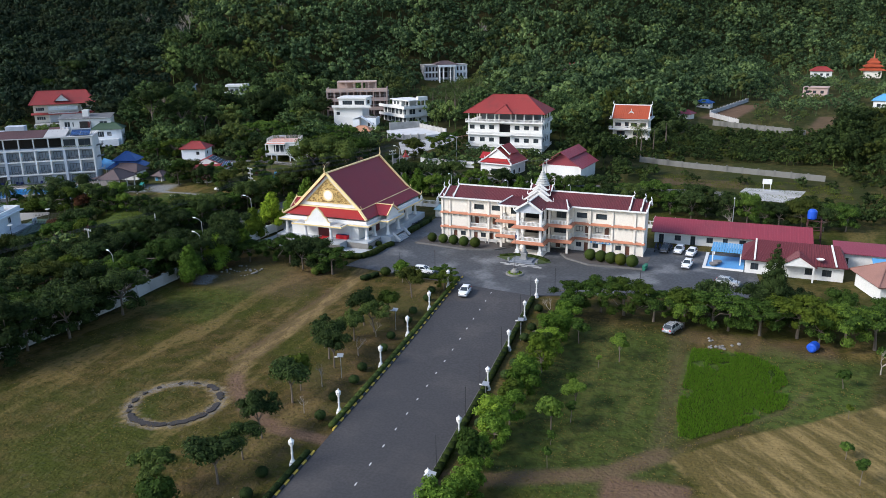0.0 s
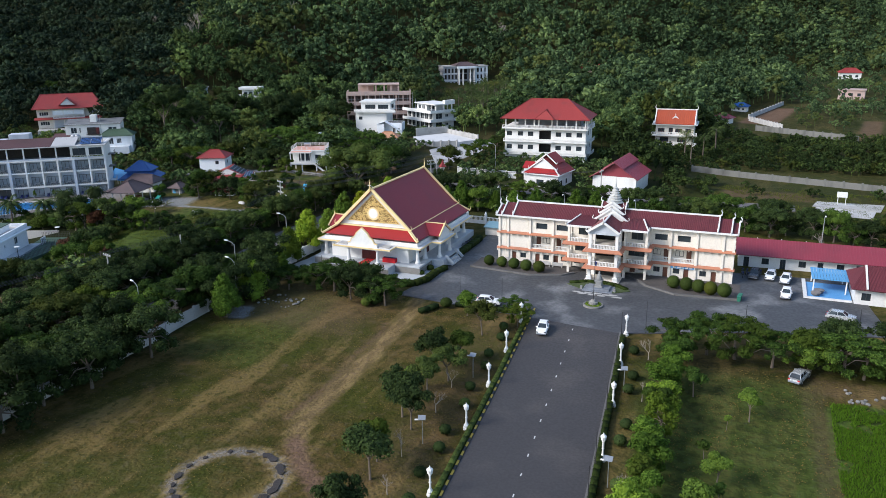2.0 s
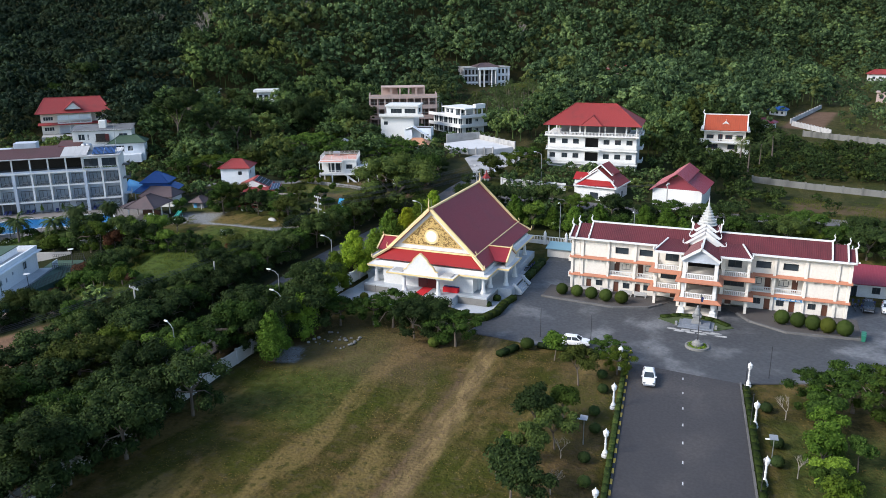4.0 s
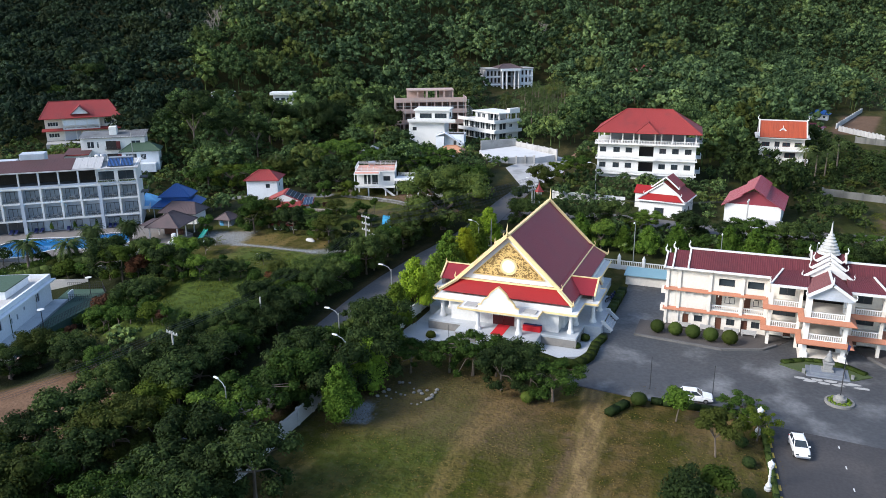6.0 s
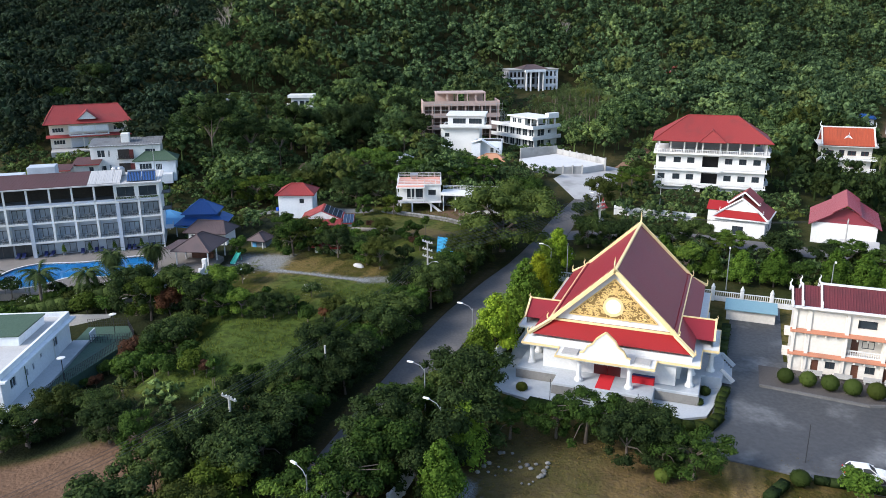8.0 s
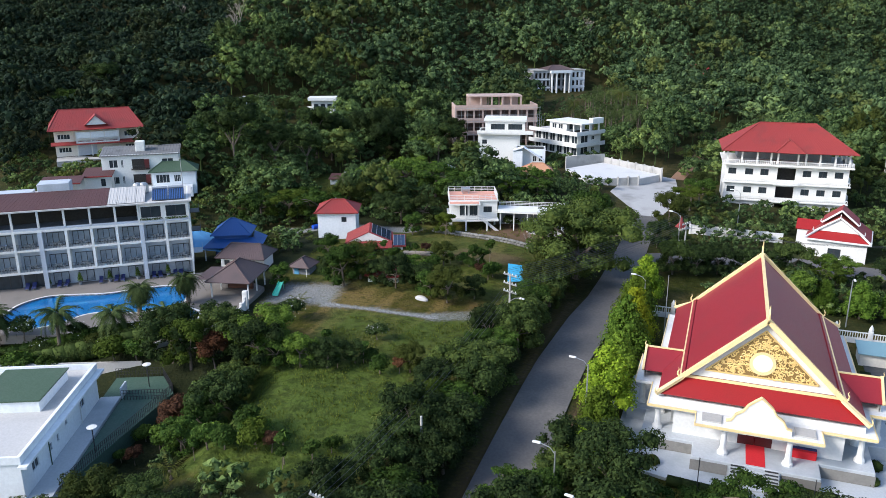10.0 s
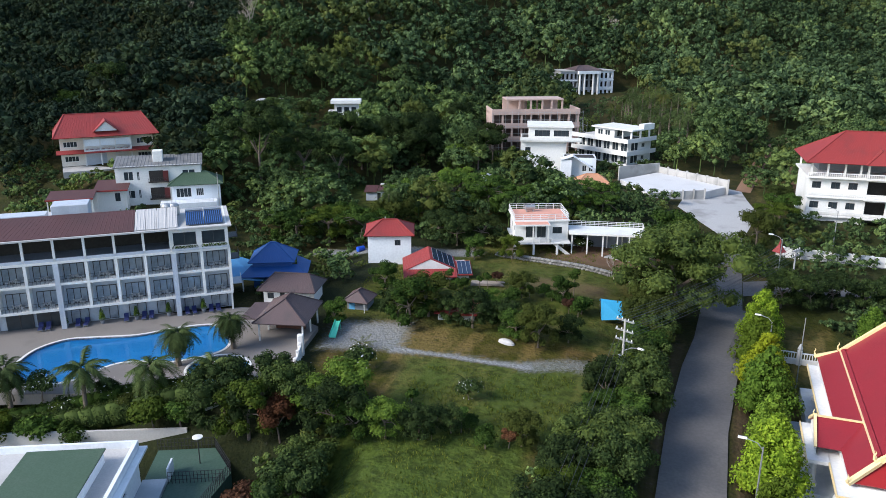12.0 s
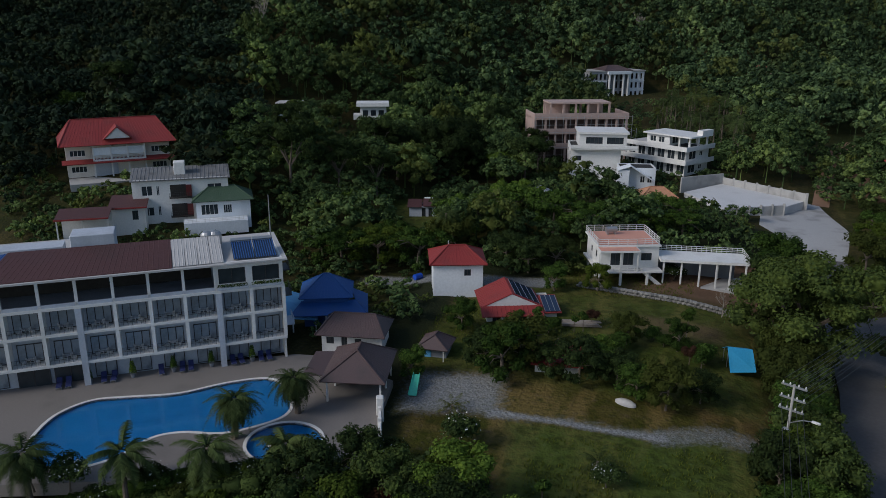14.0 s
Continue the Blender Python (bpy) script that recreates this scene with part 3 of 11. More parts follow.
def paving(name, left, right, lift, material, label, category="road", parts=1, parent=None):
    """Paving that follows the ground between two bent edges with the same number of points; cross-cut into short lengths."""
    b = Build()
    tops = []
    for (l0, r0), (l1, r1) in zip(zip(left, right), zip(left[1:], right[1:])):
        n = max(1, round(max(math.dist(l0, l1), math.dist(r0, r1)) / 3.0))
        for i in range(n + (l1 == left[-1])):
            t = i / n
            tops.append(([l0[k] + t * (l1[k] - l0[k]) for k in (0, 1)], [r0[k] + t * (r1[k] - r0[k]) for k in (0, 1)]))
    m = 6
    verts = []
    for low in (lift, -0.4):
        for l, r in tops:
            for j in range(m + 1):
                x, y = l[0] + j / m * (r[0] - l[0]), l[1] + j / m * (r[1] - l[1])
                verts.append((x, y, height(x, y) + low))
    k, n = len(tops) * (m + 1), m + 1
    faces = []
    for i in range(len(tops) - 1):
        for j in range(m):
            a = i * n + j
            faces += [(a, a + 1, a + n + 1, a + n), (k + a + n, k + a + n + 1, k + a + 1, k + a)]
        for a, q in ((i * n, 0), (i * n + m, 1)):
            f = (a, a + n, k + a + n, k + a)
            faces.append(f if q == 0 else f[::-1])
    for i in (0, len(tops) - 1):
        for j in range(m):
            a = i * n + j
            f = (a, k + a, k + a + 1, a + 1)
            faces.append(f if i == 0 else f[::-1])
    if (left[0][0] - right[0][0]) * (left[-1][1] - left[0][1]) - (left[0][1] - right[0][1]) * (left[-1][0] - left[0][0]) > 0:
        faces = [f[::-1] for f in faces]
    ob = part(name, b.add(verts, faces), material, parent)
    return ob if parent else tagged(ob, label, category, kind="structure")


def road_x(y, off):
    """Across the avenue: off metres east of its middle line at y."""
    return 13.55 - 0.0962 * y + off


# The avenue, the square before the hall, the drive along the east wing.
road = paving("road", [(road_x(y, -7.3), y) for y in (-80, 20, 75, 131)], [(road_x(y, 7.3), y) for y in (-80, 20, 75, 128)], 0.05, ASPHALT, "dark asphalt avenue with a dashed white centre line")
paving("square_pavement", [(-31.5, 128.2), (-30.4, 134), (-30.0, 142), (-29.2, 148.5), (-29, 156)], [(9, 124.5), (26, 131), (48, 137), (46.5, 147), (44.5, 163.5)], 0.06, FORECOURT, "dark asphalt forecourt between hall, temple and east wing", "pavement")
paving("side_lane", [(-29.0, 155.9), (-29.0, 178)], [(-21.5, 155.9), (-21.5, 178)], 0.055, FORECOURT, "asphalt lane between temple and hall", "pavement")
street = paving("street", [(-71.4, -80), (-71.4, 20), (-70.5, 137), (-70.5, 152), (-69.7, 168), (-68.6, 178), (-68.0, 193)], [(-64.8, -80), (-64.8, 20), (-64.1, 137), (-64.0, 152), (-62.8, 168), (-61.2, 178), (-58.5, 190)], 0.15, STREET, "worn grey asphalt street between tree belt and white wall")
paving("cross_street", [(-61.9, 203), (-52, 207.5), (-40, 210.3), (-10, 210.8), (6, 215.5), (25, 218), (36, 218.5)], [(-61.9, 197), (-52, 201), (-40, 204), (-10, 204.6), (6, 209.5), (25, 212), (36, 212.5)], 0.045, STREET, "worn asphalt cross street behind the campus")
paving("sports_slab", [(40.2, 211.5), (41.2, 224.5)], [(52.6, 210.5), (55.2, 223.5)], 0.08, PALE_CONCRETE, "worn grey concrete sports slab in the scrub field", "pavement")
paving("yard_road", [(-66, 226), (-75, 242), (-74, 256), (-66, 268)], [(-61.5, 226), (-58.5, 243), (-60, 254), (-61.5, 266)], 0.04, WORN_SLAB, "worn grey concrete approach to the walled yard")
paving("yard_lane", [(-68.0, 193), (-67.5, 210), (-66, 225.9)], [(-62, 190), (-62, 210), (-61.5, 225.9)], 0.035, STREET, "worn asphalt lane climbing to the yard")
paving("dirt_track", [(-63, 266), (-59.5, 290), (-54, 322), (-46, 342)], [(-59.5, 266), (-56, 290), (-50.5, 322), (-43, 342)], 0.03, DIRT, "red earth track climbing past the yard", "track")

# Dashes along the avenue; kerb stones in black and yellow on its west side, grey on the east.
for i in range(20):
    y0 = 46 + 4.06 * i
    y1 = y0 + 0.62
    if y1 > 126:
        break
    b = Build()
    b.add([(road_x(y0, -0.07), y0, height(0, y0) + 0.058), (road_x(y0, 0.07), y0, height(0, y0) + 0.058), (road_x(y1, 0.07), y1, height(0, y1) + 0.058), (road_x(y1, -0.07), y1, height(0, y1) + 0.058)], [(0, 1, 2, 3)])
    part("dash", b, ROAD_WHITE, road)
for side, y_end in ((-7.42, 129), (7.42, 124)):
    y, k = 40.0, 0
    while y < y_end:
        if not (side < 0 and 66.5 < y < 71.5):
            b = Build().beam((road_x(y, side), y, height(0, y) + 0.05), (road_x(y + 1.0, side), y + 1.0, height(0, y + 1) + 0.05), 0.24, 0.32)
            part("kerb_stone", b, (YELLOW_PAINT if k % 2 else BLACK_PAINT) if side < 0 else KERB, road)
        y += 1.02
        k += 1

# The old ring path on the west field: pale broken rim with dark patches of paving.
ring = thing("ring_path", RING[0], RING[1], 0.02, 0, "broken ring of dark paving with a pale dusty rim", "path", kind="structure")
ring_rng = random.Random(8)
for a0, a1 in [(-128, -58), (-56, -8), (-6, 22), (30, 52), (60, 84), (98, 106), (122, 128), (150, 156), (170, 178), (188, 202), (208, 216), (220, 229)]:
    n = max(2, round((a1 - a0) / 5))
    wide = 0.62 if a1 - a0 > 20 else 0.42
    inner = [(5.85 - wide * ring_rng.uniform(0.5, 1.1) * (0.35 if i in (0, n) else 1), a0 + (a1 - a0) * i / n) for i in range(n + 1)]
    outer = [(5.85 + wide * ring_rng.uniform(0.4, 1.0) * (0.35 if i in (0, n) else 1), a0 + (a1 - a0) * i / n) for i in range(n + 1)]
    b = Build()
    for i in range(n):
        b.add([(r * math.cos(radians(a)), r * math.sin(radians(a)), z) for z in (-0.1, 0.02) for r, a in (inner[i], outer[i], outer[i + 1], inner[i + 1])],
              [(4, 5, 6, 7), (0, 4, 7, 3), (1, 2, 6, 5), (0, 1, 5, 4), (2, 3, 7, 6)])
    part("paving_patch", b, WET_PAVING, ring)


# ---- plants ----
def leaf_quads(rng, blobs, n, size, droop=0.0, low=-0.45):
    """Small four-cornered leaves over the outside of overlapping clumps. blobs: rows of (x, y, z, rx, ry, rz)."""
    blobs = np.asarray(blobs, float)
    weight = (blobs[:, 3] * blobs[:, 4] * blobs[:, 5]) ** (2 / 3)
    pick = rng.choice(len(blobs), n, p=weight / weight.sum())
    d = rng.normal(size=(n, 3))
    d /= np.linalg.norm(d, axis=1, keepdims=True)
    d[:, 2] = np.where(d[:, 2] < low, -d[:, 2], d[:, 2])
    at = blobs[pick, :3] + d * blobs[pick, 3:] * rng.uniform(0.72, 1.10, (n, 1))
    normal = d + rng.normal(size=(n, 3)) * 0.45 + np.array([0, 0, 0.35])
    normal /= np.linalg.norm(normal, axis=1, keepdims=True)
    a = np.cross(normal, rng.normal(size=(n, 3)))
    a /= np.linalg.norm(a, axis=1, keepdims=True)
    c = np.cross(normal, a)
    s = size * rng.uniform(0.55, 1.3, (n, 1))
    a, c = a * s, c * s * 0.62
    a[:, 2] -= droop * s[:, 0]
    verts = np.stack([at - a, at - c * 0.9, at + a, at + c], 1).reshape(-1, 3)
    return verts, np.arange(4 * n).reshape(-1, 4)


def cores(blobs, share=0.8, n=7, m=4, rng=None):
    """Rough dark hearts of the clumps, so that no light falls through a crown's middle."""
    verts, faces = [], []
    for x, y, z, rx, ry, rz in blobs:
        k = len(verts)
        for j in range(m + 1):
            lat = math.pi * (j / m - 0.5)
            for i in range(n):
                w = share * (1 + (rng.uniform(-0.18, 0.12) if rng is not None else 0))
                lon = 2 * math.pi * i / n
                verts.append((x + w * rx * math.cos(lat) * math.cos(lon), y + w * ry * math.cos(lat) * math.sin(lon), z + w * rz * math.sin(lat)))
        faces += [(k + j * n + i, k + j * n + (i + 1) % n, k + (j + 1) * n + (i + 1) % n, k + (j + 1) * n + i) for j in range(m) for i in range(n)]
    return np.array(verts), np.array(faces)


def clumps(rng, n, r, h, z, size, flat=0.75, skirt=0):
    """n overlapping clumps filling a crown of radius r and height h whose middle is at z; skirt: clumps hanging low round it."""
    out = []
    for k in range(n):
        a = 2.399 * k + rng.uniform(-0.5, 0.5)
        q = math.sqrt((k + 0.4) / n) * (r - size * 0.55) * rng.uniform(0.75, 1.2)
        up = (1 - (q / r) ** 2) * h * 0.32
        s = size * rng.uniform(0.55, 1.25)
        out.append((q * math.cos(a), q * math.sin(a), z + up + rng.uniform(-0.3, 0.26) * h, s, s * rng.uniform(0.85, 1.15), s * flat))
    for k in range(skirt):
        a = 2 * math.pi * k / skirt + rng.uniform(-0.4, 0.4)
        q = r * rng.uniform(0.45, 0.85)
        s = size * rng.uniform(0.6, 1.0)
        out.append((q * math.cos(a), q * math.sin(a), z * rng.uniform(0.32, 0.6), s, s, s * 0.95))
    return out


def three_cornered(quads):
    """Turns four-cornered leaves into pointed ones of like spread."""
    q = quads.reshape(-1, 4, 3)
    v = np.stack([q[:, 0], 1.5 * q[:, 1] - 0.5 * q[:, 3], q[:, 2] + 0.5 * (q[:, 3] - q[:, 1])], 1).reshape(-1, 3)
    return v, np.arange(len(v)).reshape(-1, 3)


def crown_mesh(name, rng, blobs, n, leaf, material, droop=0.0, share=0.8):
    v0, f0 = cores(blobs, share * 0.85, 6, 3, rng)
    v1, f1 = three_cornered(leaf_quads(rng, blobs, n, leaf, droop)[0])
    return array_mesh(name, np.r_[v0, v1], np.r_[f0[:, [0, 1, 2]], f0[:, [0, 2, 3]], f1 + len(v0)], material)


def trunk_mesh(name, rng, h, r, blobs, material, limbs=6, lean=0.25):
    """A tapered trunk with limbs that reach into the clumps."""
    b = Build()
    fork = Vector((rng.uniform(-lean, lean), rng.uniform(-lean, lean), h))
    b.tube([(0, 0, -0.3), (0.3 * fork.x, 0.3 * fork.y, 0.35 * h), tuple(fork)], [r * 1.35, r, r * 0.75], 7)
    order = sorted(blobs, key=lambda k: -(k[0] ** 2 + k[1] ** 2))
    for x, y, z, *_ in order[:limbs]:
        end = Vector((x, y, z))
        mid = fork.lerp(end, 0.5) + Vector((0, 0, 0.12 * (end - fork).length))
        b.tube([fork - Vector((0, 0, 0.15 * h)), mid, end], [r * 0.55, r * 0.35, r * 0.12], 5)
    mesh = bpy.data.meshes.new(name)
    mesh.from_pydata(b.v, [], b.f)
    mesh.materials.append(material)
    return mesh


def tree_kind(seed, n, r, h, z, size, leaves, leaf, material, trunk_r, flat=0.75, droop=0.0, bark=None, share=0.8, shaped=None, skirt=0):
    rng = np.random.default_rng(seed)
    blobs = shaped(rng) if shaped else clumps(rng, n, r, h, z, size, flat, skirt)
    return trunk_mesh("trunk", rng, max(0.8, z - 0.42 * h), trunk_r, blobs, bark or BARK), crown_mesh("crown", rng, blobs, leaves, leaf, material, droop, share)


def cone_crown(h, r, z0, n=14, power=0.8):
    def shape(rng):
        out = []
        for k in range(n):
            t = (k + 0.5) / n
            q = r * (1 - t) ** power
            a = 2.4 * k + rng.uniform(-0.4, 0.4)
            s = max(0.32, (0.5 * q + 0.2) * rng.uniform(0.8, 1.15))
            w = rng.uniform(0.5, 0.85) * q
            out.append((w * math.cos(a), w * math.sin(a), z0 + t * h + rng.uniform(-0.25, 0.25), s, s, s * 0.95))
        return out
    return shape


# ---- building tools ----
def pierced(b, x0, x1, z0, z1, y0, y1, holes):
    """A wall slab from y0 to y1 with rectangular holes (x0, x1, z0, z1) right through it."""
    xs = sorted({x0, x1, *(min(max(v, x0), x1) for h in holes for v in h[:2])})
    zs = sorted({z0, z1, *(min(max(v, z0), z1) for h in holes for v in h[2:])})
    nx, nz = len(xs) - 1, len(zs) - 1

    def solid(i, k):
        if not (0 <= i < nx and 0 <= k < nz):
            return False
        mx, mz = (xs[i] + xs[i + 1]) / 2, (zs[k] + zs[k + 1]) / 2
        return not any(h[0] < mx < h[1] and h[2] < mz < h[3] for h in holes)

    verts, faces, index = [], [], {}

    def at(i, k, y):
        if (i, k, y) not in index:
            index[i, k, y] = len(verts)
            verts.append((xs[i], y, zs[k]))
        return index[i, k, y]

    for i in range(nx):
        for k in range(nz):
            if not solid(i, k):
                continue
            faces.append((at(i, k, y0), at(i + 1, k, y0), at(i + 1, k + 1, y0), at(i, k + 1, y0)))
            faces.append((at(i, k + 1, y1), at(i + 1, k + 1, y1), at(i + 1, k, y1), at(i, k, y1)))
            for di, dk, p, q in ((-1, 0, (i, k + 1), (i, k)), (1, 0, (i + 1, k), (i + 1, k + 1)), (0, -1, (i, k), (i + 1, k)), (0, 1, (i + 1, k + 1), (i, k + 1))):
                if not solid(i + di, k + dk):
                    faces.append((at(*q, y0), at(*p, y0), at(*p, y1), at(*q, y1)))
    return b.add(verts, faces)


PANES = {}


def window(parent, x, z, w, h, y, turn=0.0, frame_mat=None, bars=1, glass=None, name="window"):
    """A framed window whose outside faces -y, at its lower left corner; frame with its pane."""
    key = (round(w, 2), round(h, 2), bars, (frame_mat or WHITE).name, (glass or GLASS).name)
    if key not in PANES:
        b = Build()
        f = min(0.09, 0.12 * w)
        edges = [f, *(e for k in range(bars) for e in (w * (k + 1) / (bars + 1) - f / 2, w * (k + 1) / (bars + 1) + f / 2)), w - f]
        pierced(b, 0, w, 0, h, -0.05, 0.06, [(edges[2 * k], edges[2 * k + 1], f, h - f) for k in range(bars + 1)])
        p = Build().box(f * 0.5, 0.0, f * 0.5, w - f * 0.5, 0.02, h - f * 0.5)
        meshes = []
        for nm, m, mat in (("window", b, frame_mat or WHITE), ("pane", p, glass or GLASS)):
            mesh = bpy.data.meshes.new(nm)
            mesh.from_pydata(m.v, [], m.f)
            mesh.materials.append(mat)
            meshes.append(mesh)
        PANES[key] = meshes
    ob = new(name, PANES[key][0])
    ob.parent = parent
    ob.matrix_basis = pose(x, y, z, 0, 0, turn)
    pane = new("pane", PANES[key][1])
    pane.parent = ob
    return ob


def door(parent, x, z, w, h, y, turn=0.0, material=None):
    b = Build().box(0, -0.04, 0, w, 0.05, h)
    for u0, u1 in ((0.1, w / 2 - 0.05), (w / 2 + 0.05, w - 0.1)):
        b.box(u0, -0.07, 0.15, u1, -0.04, 0.45 * h), b.box(u0, -0.07, 0.5 * h, u1, -0.04, h - 0.15)
    ob = part("door", b, material or WOOD, parent)
    ob.matrix_basis = pose(x, y, z, 0, 0, turn)
    return ob


def balusters(b, p, q, h=0.9, step=0.28, w=0.1):
    """A row of short posts between two rails."""
    p, q = Vector(p), Vector(q)
    n = max(1, round((q - p).length / step))
    b.beam(p + Vector((0, 0, h - 0.06)), q + Vector((0, 0, h - 0.06)), 0.2, 0.12)
    b.beam(p + Vector((0, 0, 0.05)), q + Vector((0, 0, 0.05)), 0.2, 0.1)
    for i in range(n + 1):
        c = p.lerp(q, i / n)
        b.box(c.x - w / 2, c.y - w / 2, c.z + 0.1, c.x + w / 2, c.y + w / 2, c.z + h - 0.12)
    return b


def rail(b, p, q, h=1.0, step=1.2, r=0.03, bars=3):
    """Thin metal railing."""
    p, q = Vector(p), Vector(q)
    n = max(1, round((q - p).length / step))
    for k in range(bars):
        up = Vector((0, 0, h * (k + 1) / bars))
        b.beam(p + up, q + up, r * 1.6, r * 1.6)
    for i in range(n + 1):
        c = p.lerp(q, i / n)
        b.box(c.x - r, c.y - r, c.z, c.x + r, c.y + r, c.z + h)
    return b


def finial(b, at, out, h=1.4, r=0.12):
    """A curled roof horn that rises from the end of a ridge or barge board; out: the way it leans."""
    p, o = Vector(at), Vector(out).normalized()
    up = Vector((0, 0, 1))
    pts = [p, p + o * 0.25 * h + up * 0.18 * h, p + o * 0.30 * h + up * 0.5 * h, p + o * 0.16 * h + up * 0.78 * h, p + o * 0.26 * h + up * h]
    b.tube([tuple(c) for c in pts], [r, r * 0.95, r * 0.7, r * 0.45, r * 0.12], 6)
    return b


def ribbed(b, quad, thick, step, rib=0.05):
    """A roof slope with raised rolls running down it. quad: lower left, lower right, upper right, upper left."""
    a, c, d, e = (Vector(p) for p in quad)
    n = max(2, round((c - a).length / step))
    up = (c - a).cross(e - a).normalized()
    wide = max(0.8 * rib, 0.03) / (c - a).length
    cuts = [(0.0, 0.0)]
    for i in range(n):
        t = (i + 0.5) / n
        cuts += [(t - 1.6 * wide, 0.0), (t - 0.7 * wide, rib), (t + 0.7 * wide, rib), (t + 1.6 * wide, 0.0)]
    cuts.append((1.0, 0.0))
    m = len(cuts)
    verts = [a.lerp(c, t) + up * r for t, r in cuts] + [e.lerp(d, t) + up * r for t, r in cuts]
    verts += [a - up * thick, c - up * thick, d - up * thick, e - up * thick]
    k = 2 * m
    faces = [(i, i + 1, m + i + 1, m + i) for i in range(m - 1)]
    faces += [(k + 1, *range(m - 1, -1, -1), k), (k + 3, *range(m, 2 * m), k + 2), (k, 0, m, k + 3), (k + 2, 2 * m - 1, m - 1, k + 1), (k + 3, k + 2, k + 1, k)]
    b.add(verts, faces)


# ---- the hall ----
HX, HY, HZ = 1.45, 154.5, 1.3
hall = thing("school_hall", HX, HY, HZ, 0, "long cream three-storey hall with a maroon tiled roof and white trim", "building")
D, TOP = 6.0, 9.5
L1, L2 = 2.75, 6.05
PIL = [7.7, 11.3, 16.0, 20.6, 22.4]


def hall_front(side):
    """One wing of the front wall, from the middle block outward; side -1 west, 1 east."""
    def sx(a, c):
        return (a, c) if side > 0 else (-c, -a)
    holes, wins, doors = [], [], []
    for k, (a, c) in enumerate(((7.7, 11.3), (11.3, 16.0))):
        m = (a + c) / 2
        u = sx(m - 1.15, m + 1.15)
        holes.append((u[0], u[1], L2 + 1.15, L2 + 2.35))
        wins.append((u[0], L2 + 1.15, 2.3, 1.2, 0.32, 0))
        u = sx(a + 0.3, c - 0.3)
        holes.append((u[0], u[1], L1 + 0.35, L2 - 0.35))
        back_x = sx(m - 1.5, m + 0.1)
        wins.append((back_x[0], L1 + 1.2, 1.5, 1.1, 1.52, 1))
        du = sx(m + 0.5, m + 1.4)
        doors.append((du[0], L1 + 0.35, 0.9, 2.1, 1.5))
    for m, what in ((9.0, "w"), (10.6, "d"), (12.6, "w"), (14.4, "d"), (17.4, "w"), (19.3, "d")):
        if what == "w":
            u = sx(m - 0.6, m + 0.6)
            holes.append((u[0], u[1], 0.9, 1.95))
            wins.append((u[0], 0.9, 1.2, 1.05, 0.2, 1))
        else:
            u = sx(m - 0.45, m + 0.45)
            holes.append((u[0], u[1], 0.0, 2.0))
            doors.append((u[0], 0.0, 0.9, 2.0, 0.25))
    x0, x1 = sx(7.7, 22.4)
    part("wall", pierced(Build(), x0, x1, 0, TOP, 0, 0.4, holes), CREAM, hall)
    x0, x1 = sx(7.7, 16.0)
    part("balcony_wall", pierced(Build(), x0, x1, L1, L2 - 0.3, 1.5, 1.7, []), CREAM, hall)
    part("balcony_floor", Build().box(x0, 0.4, L1 - 0.05, x1, 1.6, L1 + 0.3), CREAM, hall)
    part("balcony_ceiling", Build().box(x0, 0.4, L2 - 0.35, x1, 1.6, L2 - 0.1), CREAM, hall)
    b = Build()
    for a, c in ((8.0, 11.0), (11.6, 15.7)):
        u = sx(a, c)
        balusters(b, (u[0], 0.18, L1 + 0.36), (u[1], 0.18, L1 + 0.36), 0.85)
    part("balustrade", b, WHITE, hall)
    for x, z, w, h, y, bars in wins:
        window(hall, x, z, w, h, y, 0, DARK_METAL, bars)
    for x, z, w, h, y in doors:
        door(hall, x, z, w, h, y)
    for p in PIL:
        u = sx(p - 0.22, p + 0.22)
        part("pilaster", Build().box(u[0], -0.28, 0, u[1], 0.002, TOP - 0.02), CREAM, hall)
    b = Build()
    for p, q in zip(PIL[2:], PIL[3:]):
        for z0, z1 in ((0.5, L1 - 0.5), (L1 + 0.5, L2 - 0.5), (L2 + 0.5, TOP - 0.5)):
            if z0 < 1 and p < 20:
                continue
            u = sx(p + 0.45, q - 0.45)
            b.box(u[0], -0.06, z0, u[1], 0.002, z1)
    part("wall_panel", b, CREAM, hall)
    for z in (L1, L2):
        x0, x1 = sx(7.75, 22.85)
        b = Build()
        b.add([(x0, -0.66, z - 0.07), (x1, -0.66, z - 0.07), (x1, 0.0, z + 0.28), (x0, 0.0, z + 0.28), (x0, -0.66, z - 0.15), (x1, -0.66, z - 0.15), (x1, 0.0, z + 0.05), (x0, 0.0, z + 0.05)],
              [(0, 1, 2, 3), (7, 6, 5, 4), (4, 5, 1, 0), (5, 6, 2, 1), (7, 4, 0, 3)])
        part("tiled_ledge", b, TERRACOTTA, hall, "orange tiled ledge")
        for k in range(12):
            x = x0 + (k + 0.5) * (x1 - x0) / 12
            part("bracket", Build().box(x - 0.07, -0.6, z - 0.5, x + 0.07, 0, z - 0.2), CREAM, hall)


for s in (-1, 1):
    hall_front(s)
b = Build().box(-22.4, 0.4, 0, -22.0, D, TOP).box(22.0, 0.4, 0, 22.4, D, TOP).box(-22.0, D - 0.4, 0, 22.0, D, TOP)
b.box(-7.7, 0.0, 0, 7.7, 0.4, 0.3)
part("outer_wall", b, CREAM, hall)
# Near-black fill stands in for the shade inside the hall.
part("inner_wall", Build().box(-21.9, 2.6, 0, 21.9, 2.8, TOP).box(-21.9, 0.45, TOP - 0.3, 21.9, D - 0.45, TOP - 0.1), INNER_SHADE, hall)
